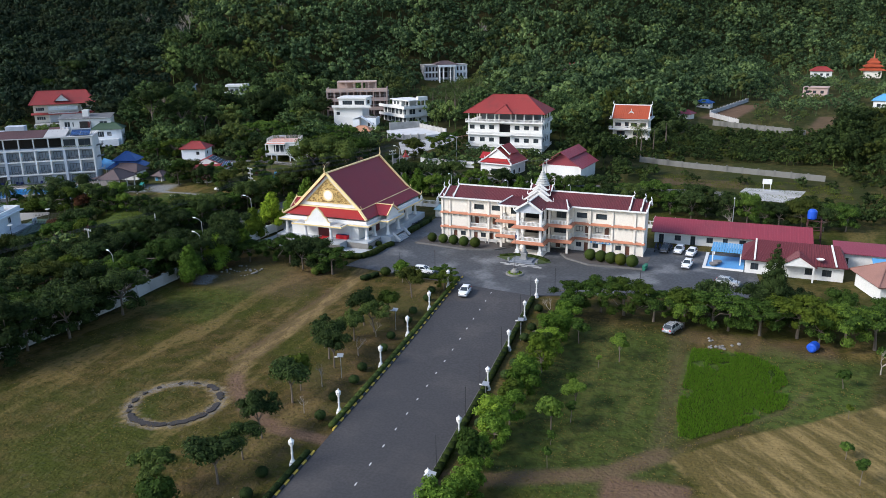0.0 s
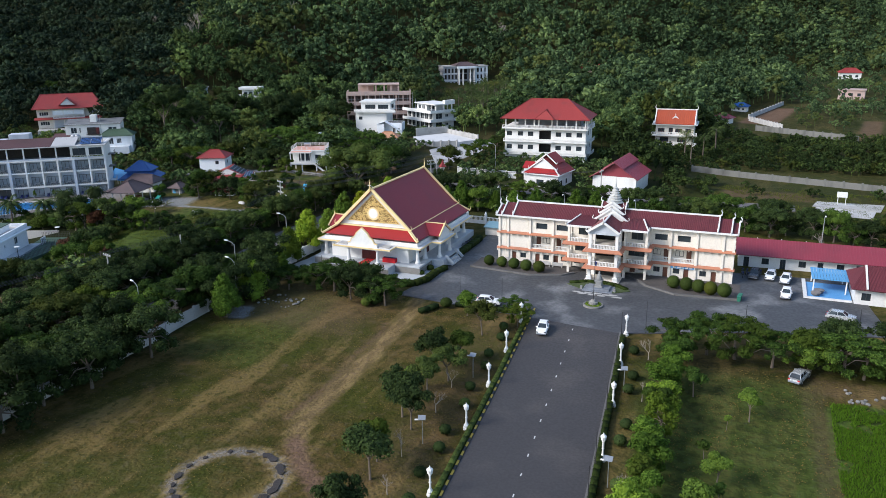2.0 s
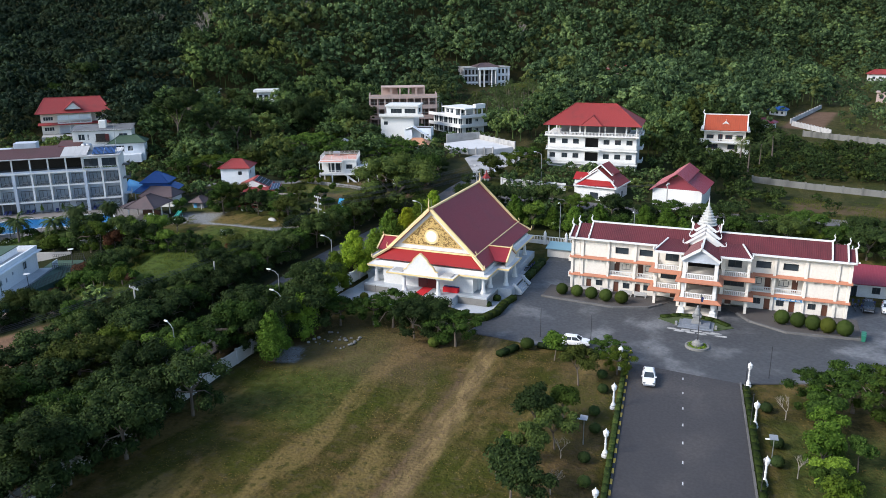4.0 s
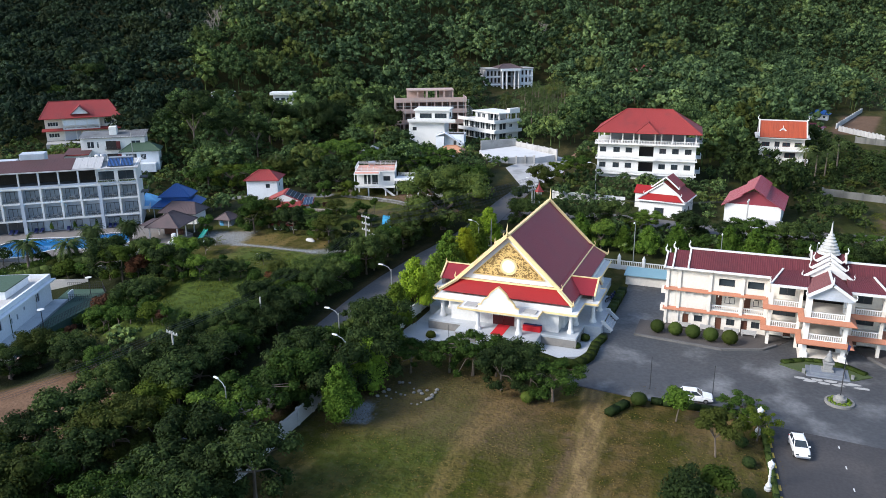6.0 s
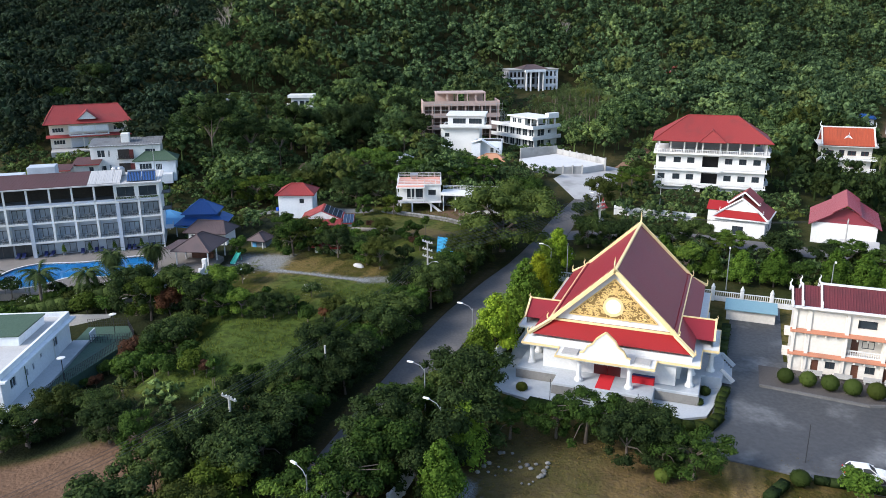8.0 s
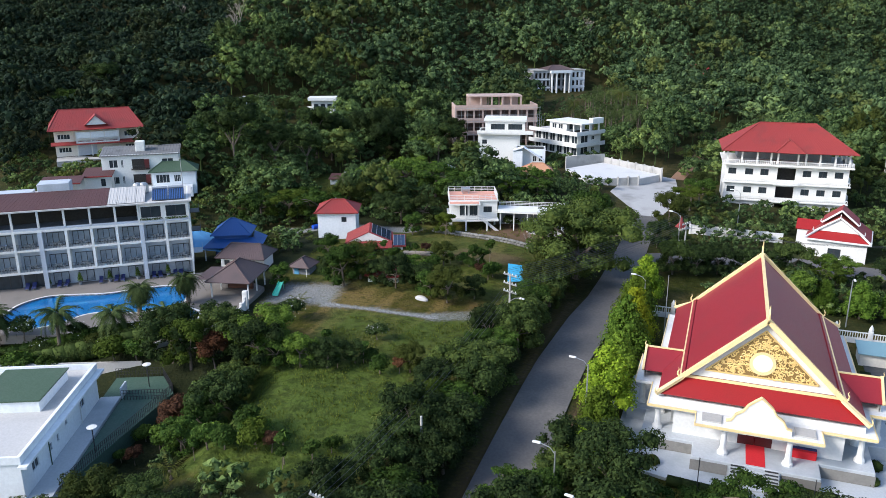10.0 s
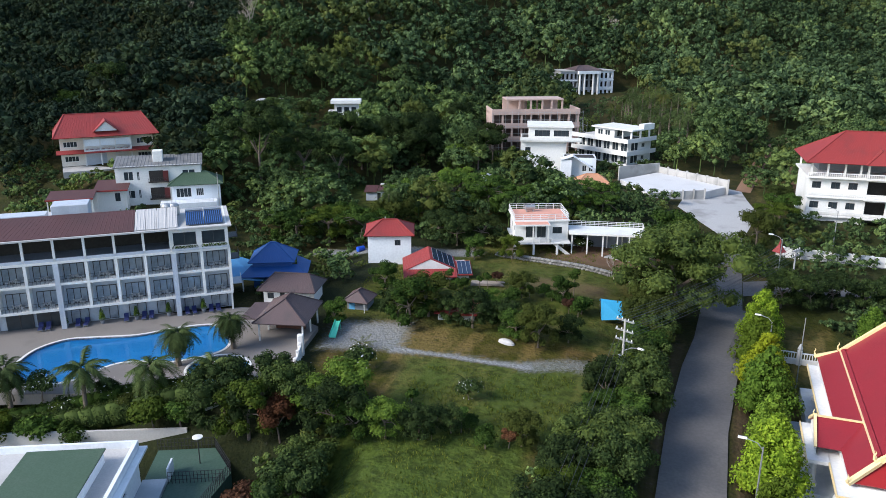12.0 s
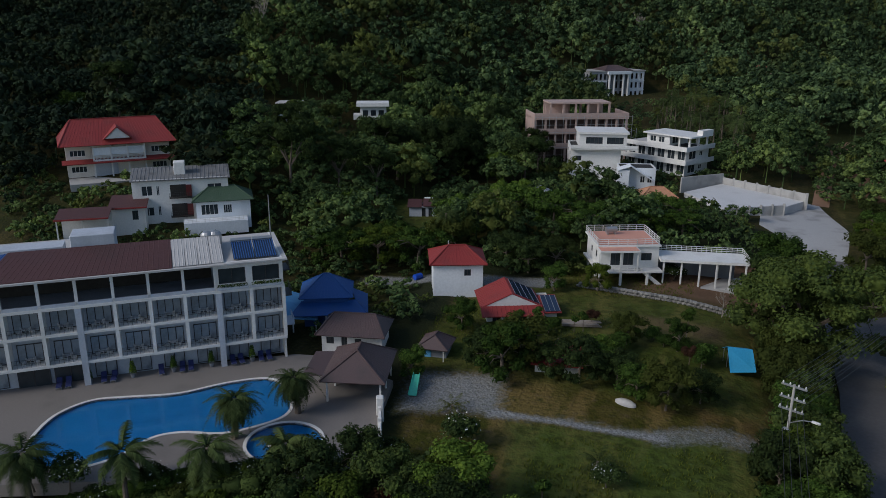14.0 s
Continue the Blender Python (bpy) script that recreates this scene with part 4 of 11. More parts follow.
# side ledges and air units on the west end
for z in (1.6, 4.6):
    part("side_balcony", Build().box(-23.4, 1.2, z, -22.4, 2.6, z + 0.9), CREAM, hall)

# Roof: long gable in three steps, with white gutters, barge boards and horns.
RIDGE = TOP + 2.4
for x0, x1, drop in ((-19.4, 19.4, 0.0), (-21.7, -19.4, 0.35), (19.4, 21.7, 0.35), (-22.9, -21.7, 0.95), (21.7, 22.9, 0.95)):
    for front in (True, False):
        ya, yb = (-0.75, D / 2) if front else (D + 0.75, D / 2)
        q = [(x0, ya, TOP + 0.25 - drop * 0.3), (x1, ya, TOP + 0.25 - drop * 0.3), (x1, yb, RIDGE - drop), (x0, yb, RIDGE - drop)]
        if not front:
            q = [q[1], q[0], q[3], q[2]]
        b = Build()
        ribbed(b, q, 0.14, 0.32, 0.05)
        part("roof", b, MAROON_TILE, hall)
b = Build()
for x in (-22.9, -21.7, -19.4, 19.4, 21.7, 22.9):
    drop = 0.95 if abs(x) > 22 else 0.35 if abs(x) > 20 else 0.0
    s = 1 if x > 0 else -1
    for ya in (-0.75, D + 0.75):
        b.beam((x + 0.05 * s, ya, TOP + 0.35 - drop * 0.3), (x + 0.05 * s, D / 2, RIDGE + 0.12 - drop), 0.24, 0.32)
        finial(b, (x, ya, TOP + 0.35 - drop * 0.3), (0, -1 if ya < 0 else 1, 0), 1.0, 0.16)
    finial(b, (x, D / 2, RIDGE + 0.1 - drop), (s, 0, 0), 1.3, 0.16)
b.beam((-19.4, D / 2, RIDGE + 0.1), (19.4, D / 2, RIDGE + 0.1), 0.32, 0.24)
part("barge_board", b, WHITE, hall, "white barge boards with curled horns")
b = Build().box(-23.0, -0.95, TOP - 0.02, 23.0, -0.7, TOP + 0.3).box(-23.0, -0.7, TOP, 23.0, 0.4, TOP + 0.12)
part("gutter", b, WHITE, hall)
for x in (-22.2, 22.2):
    b = Build().add([(x - 0.15, 0, TOP), (x - 0.15, D, TOP), (x - 0.15, D / 2, RIDGE - 1.0), (x + 0.15, 0, TOP), (x + 0.15, D, TOP), (x + 0.15, D / 2, RIDGE - 1.0)], [(0, 2, 1), (3, 4, 5), (0, 1, 4, 3), (1, 2, 5, 4), (2, 0, 3, 5)])
    part("gable_wall", b, CREAM, hall)

# Middle block: balconies on three floors, 3.5 m forward.
WF = -3.5
for s in (-1, 1):
    for x in ((3.4, 7.3)):
        part("column", Build().box(s * x - 0.22, WF, 0, s * x + 0.22, WF + 0.44, TOP), CREAM, hall)
    for z in (L1, L2):
        x0, x1 = sorted((s * 2.9, s * 7.7))
        part("balcony_floor", Build().box(x0, WF, z - 0.1, x1, 0.4, z + 0.2), CREAM, hall)
    for z in (L1, L2):
        x0, x1 = sorted((s * 2.9, s * 8.4))
        b = Build().sheet([(x0, WF - 0.85, z - 0.15), (x1, WF - 0.85, z - 0.15), (x1, WF + 0.02, z + 0.3), (x0, WF + 0.02, z + 0.3)], 0.12)
        xe = s * 8.4
        q = [(xe, WF - 0.85, z - 0.15), (xe, 0, z - 0.15), (s * 7.7, 0, z + 0.3), (s * 7.7, WF, z + 0.3)]
        b.sheet(q if s > 0 else q[::-1], 0.12)
        part("tiled_ledge", b, TERRACOTTA, hall, "orange tiled ledge")
        b = Build()
        x0, x1 = sorted((s * 3.6, s * 7.1))
        balusters(b, (x0, WF + 0.22, z + 0.2), (x1, WF + 0.22, z + 0.2), 0.9)
        balusters(b, (s * 7.45, WF + 0.5, z + 0.2), (s * 7.45, -0.1, z + 0.2), 0.9)
        part("balustrade", b, WHITE, hall)
    x0, x1 = sorted((s * 2.9, s * 7.7))
    part("wall", pierced(Build(), x0, x1, 0, TOP, 0, 0.3, [(min(s * 4, s * 5), max(s * 4, s * 5), 0, 2.0), (min(s * 5.6, s * 6.9), max(s * 5.6, s * 6.9), 0.9, 1.9), (min(s * 3.6, s * 6.8), max(s * 3.6, s * 6.8), L1 + 0.8, L1 + 2.4), (min(s * 4, s * 6.2), max(s * 4, s * 6.2), L2 + 0.8, L2 + 2.2)]), CREAM, hall)
    door(hall, min(s * 4, s * 5), 0, 1.0, 2.0, 0.15)
    window(hall, min(s * 5.6, s * 6.9), 0.9, 1.3, 1.0, 0.2, 0, DARK_METAL, 1)
    window(hall, min(s * 3.6, s * 6.8), L1 + 0.8, 3.2, 1.6, 0.2, 0, DARK_METAL, 2)
    window(hall, min(s * 4, s * 6.2), L2 + 0.8, 2.2, 1.4, 0.2, 0, DARK_METAL, 1)
    # low roof over the balconies
    xo, xi = s * 7.6, s * 2.4
    b = Build()
    q = [(xi, WF - 0.7, TOP + 0.25), (xo, WF - 0.7, TOP + 0.25), (s * 6.0, 0.6, TOP + 1.2), (xi, 0.6, TOP + 1.2)]
    ribbed(b, q if s > 0 else [q[1], q[0], q[3], q[2]], 0.12, 0.32, 0.05)
    q = [(xo, WF - 0.7, TOP + 0.25), (xo, 0.3, TOP + 0.25), (s * 6.0, 0.6, TOP + 1.2)]
    b.sheet(q if s > 0 else q[::-1], 0.1)
    part("roof", b, MAROON_TILE, hall)
    b = Build().box(min(xo, xi), WF - 0.85, TOP - 0.08, max(xo, xi), WF - 0.6, TOP + 0.28).box(min(xo, xi), WF - 0.6, TOP - 0.02, max(xo, xi), 0.0, TOP + 0.1)
    b.beam((xo, WF - 0.7, TOP + 0.35), (s * 6.0, 0.6, TOP + 1.3), 0.22, 0.25)
    finial(b, (xo, WF - 0.7, TOP + 0.3), (s, -1, 0), 0.9, 0.13)
    part("barge_board", b, WHITE, hall)

# Porch: three open storeys before the middle block, gable front.
PF = -7.2
for s in (-1, 1):
    for y in (PF, WF - 0.2):
        b = Build().soft_box(s * 2.45 - 0.5, y, 0, s * 2.45 + 0.5, y + 1.0, 1.0, 0.08)
        b.box(s * 2.45 - 0.27, y + 0.2, 1.0, s * 2.45 + 0.27, y + 0.75, TOP - 0.3)
        part("column", b, WHITE, hall)
b = Build().box(-3.2, PF - 0.1, -0.5, 3.2, WF, 0.25)
for z in (L1, L2):
    b.box(-2.9, PF, z - 0.1, 2.9, 0.3, z + 0.2)
part("porch_floor", b, CREAM, hall)
for z in (L1, L2):
    b = Build().sheet([(-3.7, PF - 0.8, z - 0.15), (3.7, PF - 0.8, z - 0.15), (3.0, PF + 0.05, z + 0.3), (-3.0, PF + 0.05, z + 0.3)], 0.12)
    for s in (-1, 1):
        q = [(s * 3.7, PF - 0.8, z - 0.15), (s * 3.7, WF - 0.4, z - 0.15), (s * 3.0, WF - 0.4, z + 0.3), (s * 3.0, PF, z + 0.3)]
        b.sheet(q if s > 0 else q[::-1], 0.12)
    part("tiled_ledge", b, TERRACOTTA, hall, "orange tiled ledge")
    b = balusters(Build(), (-2.2, PF + 0.45, z + 0.2), (2.2, PF + 0.45, z + 0.2), 0.9)
    for s in (-1, 1):
        balusters(b, (s * 2.45, PF + 1.0, z + 0.2), (s * 2.45, WF - 0.3, z + 0.2), 0.9)
    part("balustrade", b, WHITE, hall)
b = Build()
GZ, GA = TOP + 0.2, TOP + 2.0
for s in (-1, 1):
    q = [(s * 2.8, PF - 0.5, GZ), (s * 2.8, 2.5, GZ), (0, 2.5, GA), (0, PF - 0.5, GA)]
    ribbed(b, q if s > 0 else [q[1], q[0], q[3], q[2]], 0.12, 0.5, 0.08)
part("roof", b, MAROON_TILE, hall)
b = Build()
for s in (-1, 1):
    b.beam((s * 2.95, PF - 0.55, GZ), (0, PF - 0.55, GA + 0.15), 0.25, 0.4)
    finial(b, (s * 2.9, PF - 0.55, GZ), (s, 0, 0), 0.9, 0.12)
b.beam((0, PF - 0.5, GA + 0.1), (0, 1, GA + 0.1), 0.3, 0.2)
finial(b, (0, PF - 0.5, GA + 0.1), (0, -1, 0), 1.3, 0.15)
part("barge_board", b, WHITE, hall)
b = Build().add([(-2.6, PF, GZ), (2.6, PF, GZ), (0, PF, GA - 0.2), (-2.6, PF + 0.2, GZ), (2.6, PF + 0.2, GZ), (0, PF + 0.2, GA - 0.2)], [(0, 1, 2), (5, 4, 3), (0, 2, 5, 3), (1, 4, 5, 2), (0, 3, 4, 1)])
b.box(-2.9, PF, GZ - 0.55, 2.9, PF + 0.3, GZ)
part("pediment", b, GREY_WALL, hall, "grey triangular pediment")
# stacked cross gables and the tiered spire over the middle
for k, (w, z, y0) in enumerate(((3.1, TOP + 0.8, -0.5), (2.2, TOP + 1.95, 0.3), (1.6, TOP + 2.9, 1.0))):
    b, t = Build(), Build()
    for s in (-1, 1):
        q = [(s * w, y0, z), (s * w, D - y0, z), (0, D - y0, z + 0.72 * w), (0, y0, z + 0.72 * w)]
        b.sheet(q if s > 0 else q[::-1], 0.12)
        t.beam((s * (w + 0.1), y0 - 0.1, z), (0, y0 - 0.1, z + 0.72 * w + 0.1), 0.3, 0.36)
        finial(t, (s * (w + 0.1), y0, z), (s, 0, 0), 0.95 if k < 2 else 1.4, 0.13)
    t.add([(-w, y0, z), (w, y0, z), (0, y0, z + 0.7 * w), (-w, y0 + 0.2, z), (w, y0 + 0.2, z), (0, y0 + 0.2, z + 0.7 * w)], [(0, 1, 2), (5, 4, 3), (0, 2, 5, 3), (1, 4, 5, 2), (0, 3, 4, 1)])
    part("roof", b, MAROON_TILE, hall)
    part("barge_board", t, WHITE, hall)
t = Build()
for s in (-1, 1):
    q = [(s * 2.3, D / 2 - 1.3, TOP + 2.6), (0, D / 2 - 1.3, TOP + 2.6), (0, D / 2, TOP + 3.7), (s * 2.3, D / 2, TOP + 3.7)]
    b = Build().sheet(q if s < 0 else q[::-1], 0.1)
    q = [(s * 2.3, D / 2 + 1.3, TOP + 2.6), (0, D / 2 + 1.3, TOP + 2.6), (0, D / 2, TOP + 3.7), (s * 2.3, D / 2, TOP + 3.7)]
    b.sheet(q[::-1] if s < 0 else q, 0.1)
    part("roof", b, MAROON_TILE, hall)
    for y in (-1.35, 1.35):
        t.beam((s * 2.32, D / 2 + y, TOP + 2.6), (s * 2.32, D / 2, TOP + 3.8), 0.22, 0.28)
    finial(t, (s * 2.3, D / 2, TOP + 3.7), (s, 0, 0), 1.1, 0.13)
part("barge_board", t, WHITE, hall)
z = TOP + 3.6
prof = []
for k in range(7):
    r = 1.5 * (1 - k / 7.6)
    prof += [(r, z), (r + 0.14, z + 0.06), (r + 0.14, z + 0.18), (r * 0.82, z + 0.26), (r * 0.8, z + 0.46)]
    z += 0.46
prof += [(0.2, z), (0.12, z + 0.6), (0.04, z + 1.7)]
part("spire", Build().lathe(0, D / 2, prof, 12), STATUE, hall, "pale tiered stupa spire")
part("sign_board", Build().box(11.6, -0.36, L1 - 0.65, 16.0, -0.29, L1 - 0.2), SIGN_BLUE, hall, "blue name board")
b = Build()
for k in range(5):
    b.box(12.0 + 0.75 * k, -0.375, L1 - 0.52, 12.55 + 0.75 * k, -0.362, L1 - 0.34)
part("sign_bars", b, WHITE, hall)
# Terrace in front, its dark edging, benches, and the clipped bushes on it.
for poly in ([(-24.8, 147.6), (-12, 146.2), (-6.4, 148.2), (-4.5, 150.5), (-2.0, 154.4), (-24.8, 154.4)], [(25.6, 145.6), (15, 144.6), (9.6, 147.6), (7.6, 150.5), (4.8, 154.4), (25.6, 154.4)]):
    if poly[0][0] > 0:
        poly = poly[::-1]
    t = tagged(part("hall_terrace", Build().prism(poly, 0.6, 1.42), TERRACE), "dark brick terrace along the hall front", "terrace", kind="structure")
    b = Build()
    for p, q in zip(poly, poly[1:] + poly[:1]):
        if max(p[1], q[1]) < 153:
            b.beam((*p, 1.42), (*q, 1.42), 0.35, 0.5)
    part("edging", b, KERB, t)
bench_proto = thing("bench", -18.0, 152.9, 1.42, 0, "pale concrete bench against the hall front", "bench", "benches along the hall")
part("seat", Build().soft_box(-1.1, -0.25, 0.38, 1.1, 0.25, 0.48, 0.03), CONCRETE, bench_proto)
part("backrest", Build().soft_box(-1.1, 0.18, 0.5, 1.1, 0.26, 0.95, 0.03), CONCRETE, bench_proto)
for x in (-0.9, 0.9):
    part("leg", Build().box(x - 0.08, -0.2, 0, x + 0.08, 0.2, 0.38), CONCRETE, bench_proto)
for x in (-14.4, -10.9, -8.4):
    copy_thing(bench_proto, pose(x, 152.9, 1.42))


def ball_bush(x, y, r, h, label, group, material=None):
    rng = np.random.default_rng(int(abs(x * 31 + y * 7)))
    blobs = [(0, 0, h * 0.5, r, r, h * 0.5)]
    v0, f0 = cores(blobs, 0.97, 12, 8)
    v1, f1 = leaf_quads(rng, blobs, 420, 0.10, 0, -0.9)
    ob = new("clipped_bush", array_mesh("clipped_bush", np.r_[v0, v1 * 0.99], np.r_[f0, f1 + len(v0)], material or TOPIARY, True))
    ob.matrix_basis = pose(x, y, height(x, y))
    return tagged(ob, label, "bush", group)


# ---- the temple ----
TX, TY, TZ = -43.6, 142.3, 1.45
temple = thing("temple", TX, TY, TZ, 0, "white temple with steep red roof, gold gable and column porches", "temple")
FL = 1.6
b = Build().soft_box(-11.9, -3.4, 0, 11.6, 26.5, FL, 0.06)
b.soft_box(-6.3, -6.4, 0, 6.3, -3.3, FL, 0.06).soft_box(11.5, 2.4, 0, 14.2, 11.0, FL, 0.06).soft_box(-14.2, 2.4, 0, -11.8, 11.0, FL, 0.06)
part("platform", b, MARBLE, temple, "pale stone platform")
for x0, x1, y0 in ((-11.95, -6.35, -3.46), (6.35, 11.65, -3.46), (-6.35, -2.6, -6.46), (2.6, 6.35, -6.46)):
    part("stone_facing", Build().box(x0, y0, 0.05, x1, y0 + 0.05, FL - 0.35), STONE, temple, "rough stone facing")
part("stone_facing", Build().box(11.6, -3.4, 0.05, 11.66, 2.4, FL - 0.35), STONE, temple, "rough stone facing")
holes = [(-1.9, 1.9, FL, FL + 2.9)]
body = pierced(Build(), -9.0, 9.0, FL, 4.6, 0.2, 0.6, holes)
side = [(5.2, 7.4, FL, FL + 2.5), (2.0, 3.4, FL + 0.9, FL + 2.3), (12.0, 13.4, FL + 0.9, FL + 2.3), (16.0, 17.4, FL + 0.9, FL + 2.3), (20.0, 21.4, FL + 0.9, FL + 2.3)]
part("front_wall", body, WHITE, temple)
for s in (-1, 1):
    b = Build()
    zs = sorted({FL, 4.6, *(h[2] for h in side), *(h[3] for h in side)})
    ys = sorted({0.6, 24.6, *(h[0] for h in side), *(h[1] for h in side)})
    for zl, zh in zip(zs, zs[1:]):
        for yl, yh in zip(ys, ys[1:]):
            my, mz = (yl + yh) / 2, (zl + zh) / 2
            if not any(h[0] < my < h[1] and h[2] < mz < h[3] for h in side):
                b.box(min(s * 8.6, s * 9), yl, zl, max(s * 8.6, s * 9), yh, zh)
    part("side_wall", b, WHITE, temple)
    for y0, y1, z0, z1 in side[1:]:
        window(temple, s * 8.85, z0, y1 - y0, z1 - z0, y0 if s > 0 else y1, 90 * s, DARK_RED, 1)
    d = door(temple, s * 8.8, FL, 2.2, 2.5, 5.2 if s > 0 else 7.4, 90 * s, DARK_RED)
part("back_wall", Build().box(-8.6, 24.2, FL, 8.6, 24.6, 4.6), WHITE, temple)
part("door_leaf", Build().box(-1.75, -1.9, FL, -0.03, -1.8, FL + 2.5).box(0.03, -1.9, FL, 1.75, -1.8, FL + 2.5), DARK_RED, temple, "dark red double door")
part("front_wall", pierced(Build(), -8.6, 8.6, FL, 4.6, -2.0, -1.7, [(-1.75, 1.75, FL, FL + 2.5)]), WHITE, temple)
for s in (-1, 1):
    part("return_wall", Build().box(s * 8.45 - 0.15, -1.7, FL, s * 8.45 + 0.15, 0.2, 4.6), WHITE, temple)
# eave slab with pale gold edge
EZ = 4.6
b, e = Build(), Build()
for x0, x1, y0, y1 in ((-11.4, 11.4, -2.6, 26.2), (-6.2, 6.2, -5.4, -2.55), (11.35, 13.4, 3.0, 10.6), (-13.4, -11.35, 3.0, 10.6)):
    b.box(x0, y0, EZ, x1, y1, EZ + 0.35)
for x0, x1, y0, y1 in ((-11.5, -6.25, -2.72, -2.6), (6.25, 11.5, -2.72, -2.6), (-6.32, 6.32, -5.52, -5.4), (-6.32, -6.2, -5.4, -2.6), (6.2, 6.32, -5.4, -2.6), (11.4, 11.52, -2.6, 3.0), (11.4, 11.52, 10.6, 26.2), (-11.52, -11.4, -2.6, 3.0), (-11.52, -11.4, 10.6, 26.2), (13.4, 13.52, 2.9, 10.7), (-13.52, -13.4, 2.9, 10.7), (11.5, 13.4, 2.88, 3.0), (11.5, 13.4, 10.6, 10.72)):
    e.box(x0, y0, EZ + 0.14, x1, y1, EZ + 0.42)
part("eave_slab", b, WHITE, temple)
part("eave_edge", e, PALE_GOLD, temple, "pale gold eave edge")
b = Build().box(-10.4, -1.6, EZ + 0.35, 10.4, 25.5, EZ + 1.0)
part("parapet", b, WHITE, temple)


def temple_column(x, y):
    pr = [(0.55, FL), (0.55, FL + 0.25), (0.42, FL + 0.45), (0.34, FL + 0.75), (0.27, EZ - 0.55), (0.36, EZ - 0.3), (0.46, EZ - 0.12), (0.46, EZ)]
    part("column", Build().lathe(x, y, pr, 10), WHITE, temple, smooth=False)


for x, y in [(-10.3, -1.4), (10.3, -1.4), (-10.3, 2.2), (10.3, 2.2), (-3.2, -4.7), (3.2, -4.7), (12.6, 4.2), (12.6, 9.4), (-12.6, 4.2), (-12.6, 9.4), (10.3, 13.6), (10.3, 18.6), (10.3, 23.6), (-10.3, 13.6), (-10.3, 18.6), (-10.3, 23.6)]:
    temple_column(x, y)
# skirt roof on four sides, then the steep main roof
SK0, SK1 = 6.1, 7.9
b = Build()
b.sheet([(-10.5, -1.9, SK0), (10.5, -1.9, SK0), (8.0, 0.5, SK1), (-8.0, 0.5, SK1)], 0.16)
part("skirt_roof", b, FRONT_RED, temple, "vivid red front roof tier")
for s in (-1, 1):
    q = [(s * 10.5, -1.9, SK0), (s * 10.5, 26.4, SK0), (s * 7.9, 24.6, SK1 + 0.25), (s * 7.9, 0.5, SK1 + 0.25)]
    part("skirt_roof", Build().sheet(q if s > 0 else q[::-1], 0.16), RED_ROOF, temple)
    q = [(s * 8.15, -0.2, 7.7), (s * 8.15, 25.0, 7.7), (0, 25.0, 15.4), (0, -0.2, 15.4)]
    part("main_roof", Build().sheet(q if s > 0 else q[::-1], 0.2), RED_ROOF, temple, "steep red roof slope")
    # porch gable on each side
    for w in (-1, 1):
        q = [(s * 9.9, 6.8 + w * 2.9, 6.0), (s * 12.7, 6.8 + w * 2.9, 6.0), (s * 12.7, 6.8, 7.8), (s * 8.2, 6.8, 7.8)]
        part("porch_roof", Build().sheet(q if s * w < 0 else q[::-1], 0.14), RED_ROOF, temple)
    t = Build()
    for w in (-1, 1):
        t.beam((s * 12.75, 6.8 + w * 3.0, 6.0), (s * 12.75, 6.8, 7.95), 0.26, 0.28)
    t.beam((s * 8.3, 6.8, 7.88), (s * 12.7, 6.8, 7.88), 0.2, 0.16)
    finial(t, (s * 12.75, 6.8, 7.95), (s, 0, 0), 0.6, 0.09)
    part("porch_trim", t, PALE_GOLD, temple)
    g = Build().add([(s * 12.60, 4.0, 4.95), (s * 12.60, 9.6, 4.95), (s * 12.60, 9.4, 6.1), (s * 12.60, 6.8, 7.75), (s * 12.60, 4.2, 6.1)], [(0, 1, 2, 3, 4) if s > 0 else (4, 3, 2, 1, 0)])
    g.add([(s * 12.40, 4.0, 4.95), (s * 12.40, 9.6, 4.95), (s * 12.40, 9.4, 6.1), (s * 12.40, 6.8, 7.75), (s * 12.40, 4.2, 6.1)], [(4, 3, 2, 1, 0) if s > 0 else (0, 1, 2, 3, 4)])
    part("porch_pediment", g, WHITE, temple)
b = Build().sheet([(-10.5, 26.4, SK0), (-7.9, 24.6, SK1 + 0.25), (7.9, 24.6, SK1 + 0.25), (10.5, 26.4, SK0)][::-1], 0.16)
part("skirt_roof", b, RED_ROOF, temple)
# front gable: white band, dark field, gold scrollwork, medallion
b = Build().add([(-7.9, 0.3, 7.9), (7.9, 0.3, 7.9), (0, 0.3, 15.3), (-7.9, 0.6, 7.9), (7.9, 0.6, 7.9), (0, 0.6, 15.3)], [(0, 1, 2), (5, 4, 3), (0, 2, 5, 3), (1, 4, 5, 2), (0, 3, 4, 1)])
part("gable_wall", b, WHITE, temple)
part("rear_gable", Build().add([(-7.9, 24.4, 7.9), (7.9, 24.4, 7.9), (0, 24.4, 15.3)], [(2, 1, 0)]), WHITE, temple)
GB, GT, GW = 8.75, 14.25, 5.75
part("gable_field", Build().add([(-GW, 0.26, GB), (GW, 0.26, GB), (0, 0.26, GT), (-GW, 0.31, GB), (GW, 0.31, GB), (0, 0.31, GT)], [(0, 1, 2), (0, 2, 5, 3), (1, 4, 5, 2), (0, 3, 4, 1)]), GABLE_GOLD, temple, "dull gold field behind the scrollwork")
scroll = Build()
scroll_rng = random.Random(12)
tries = 0
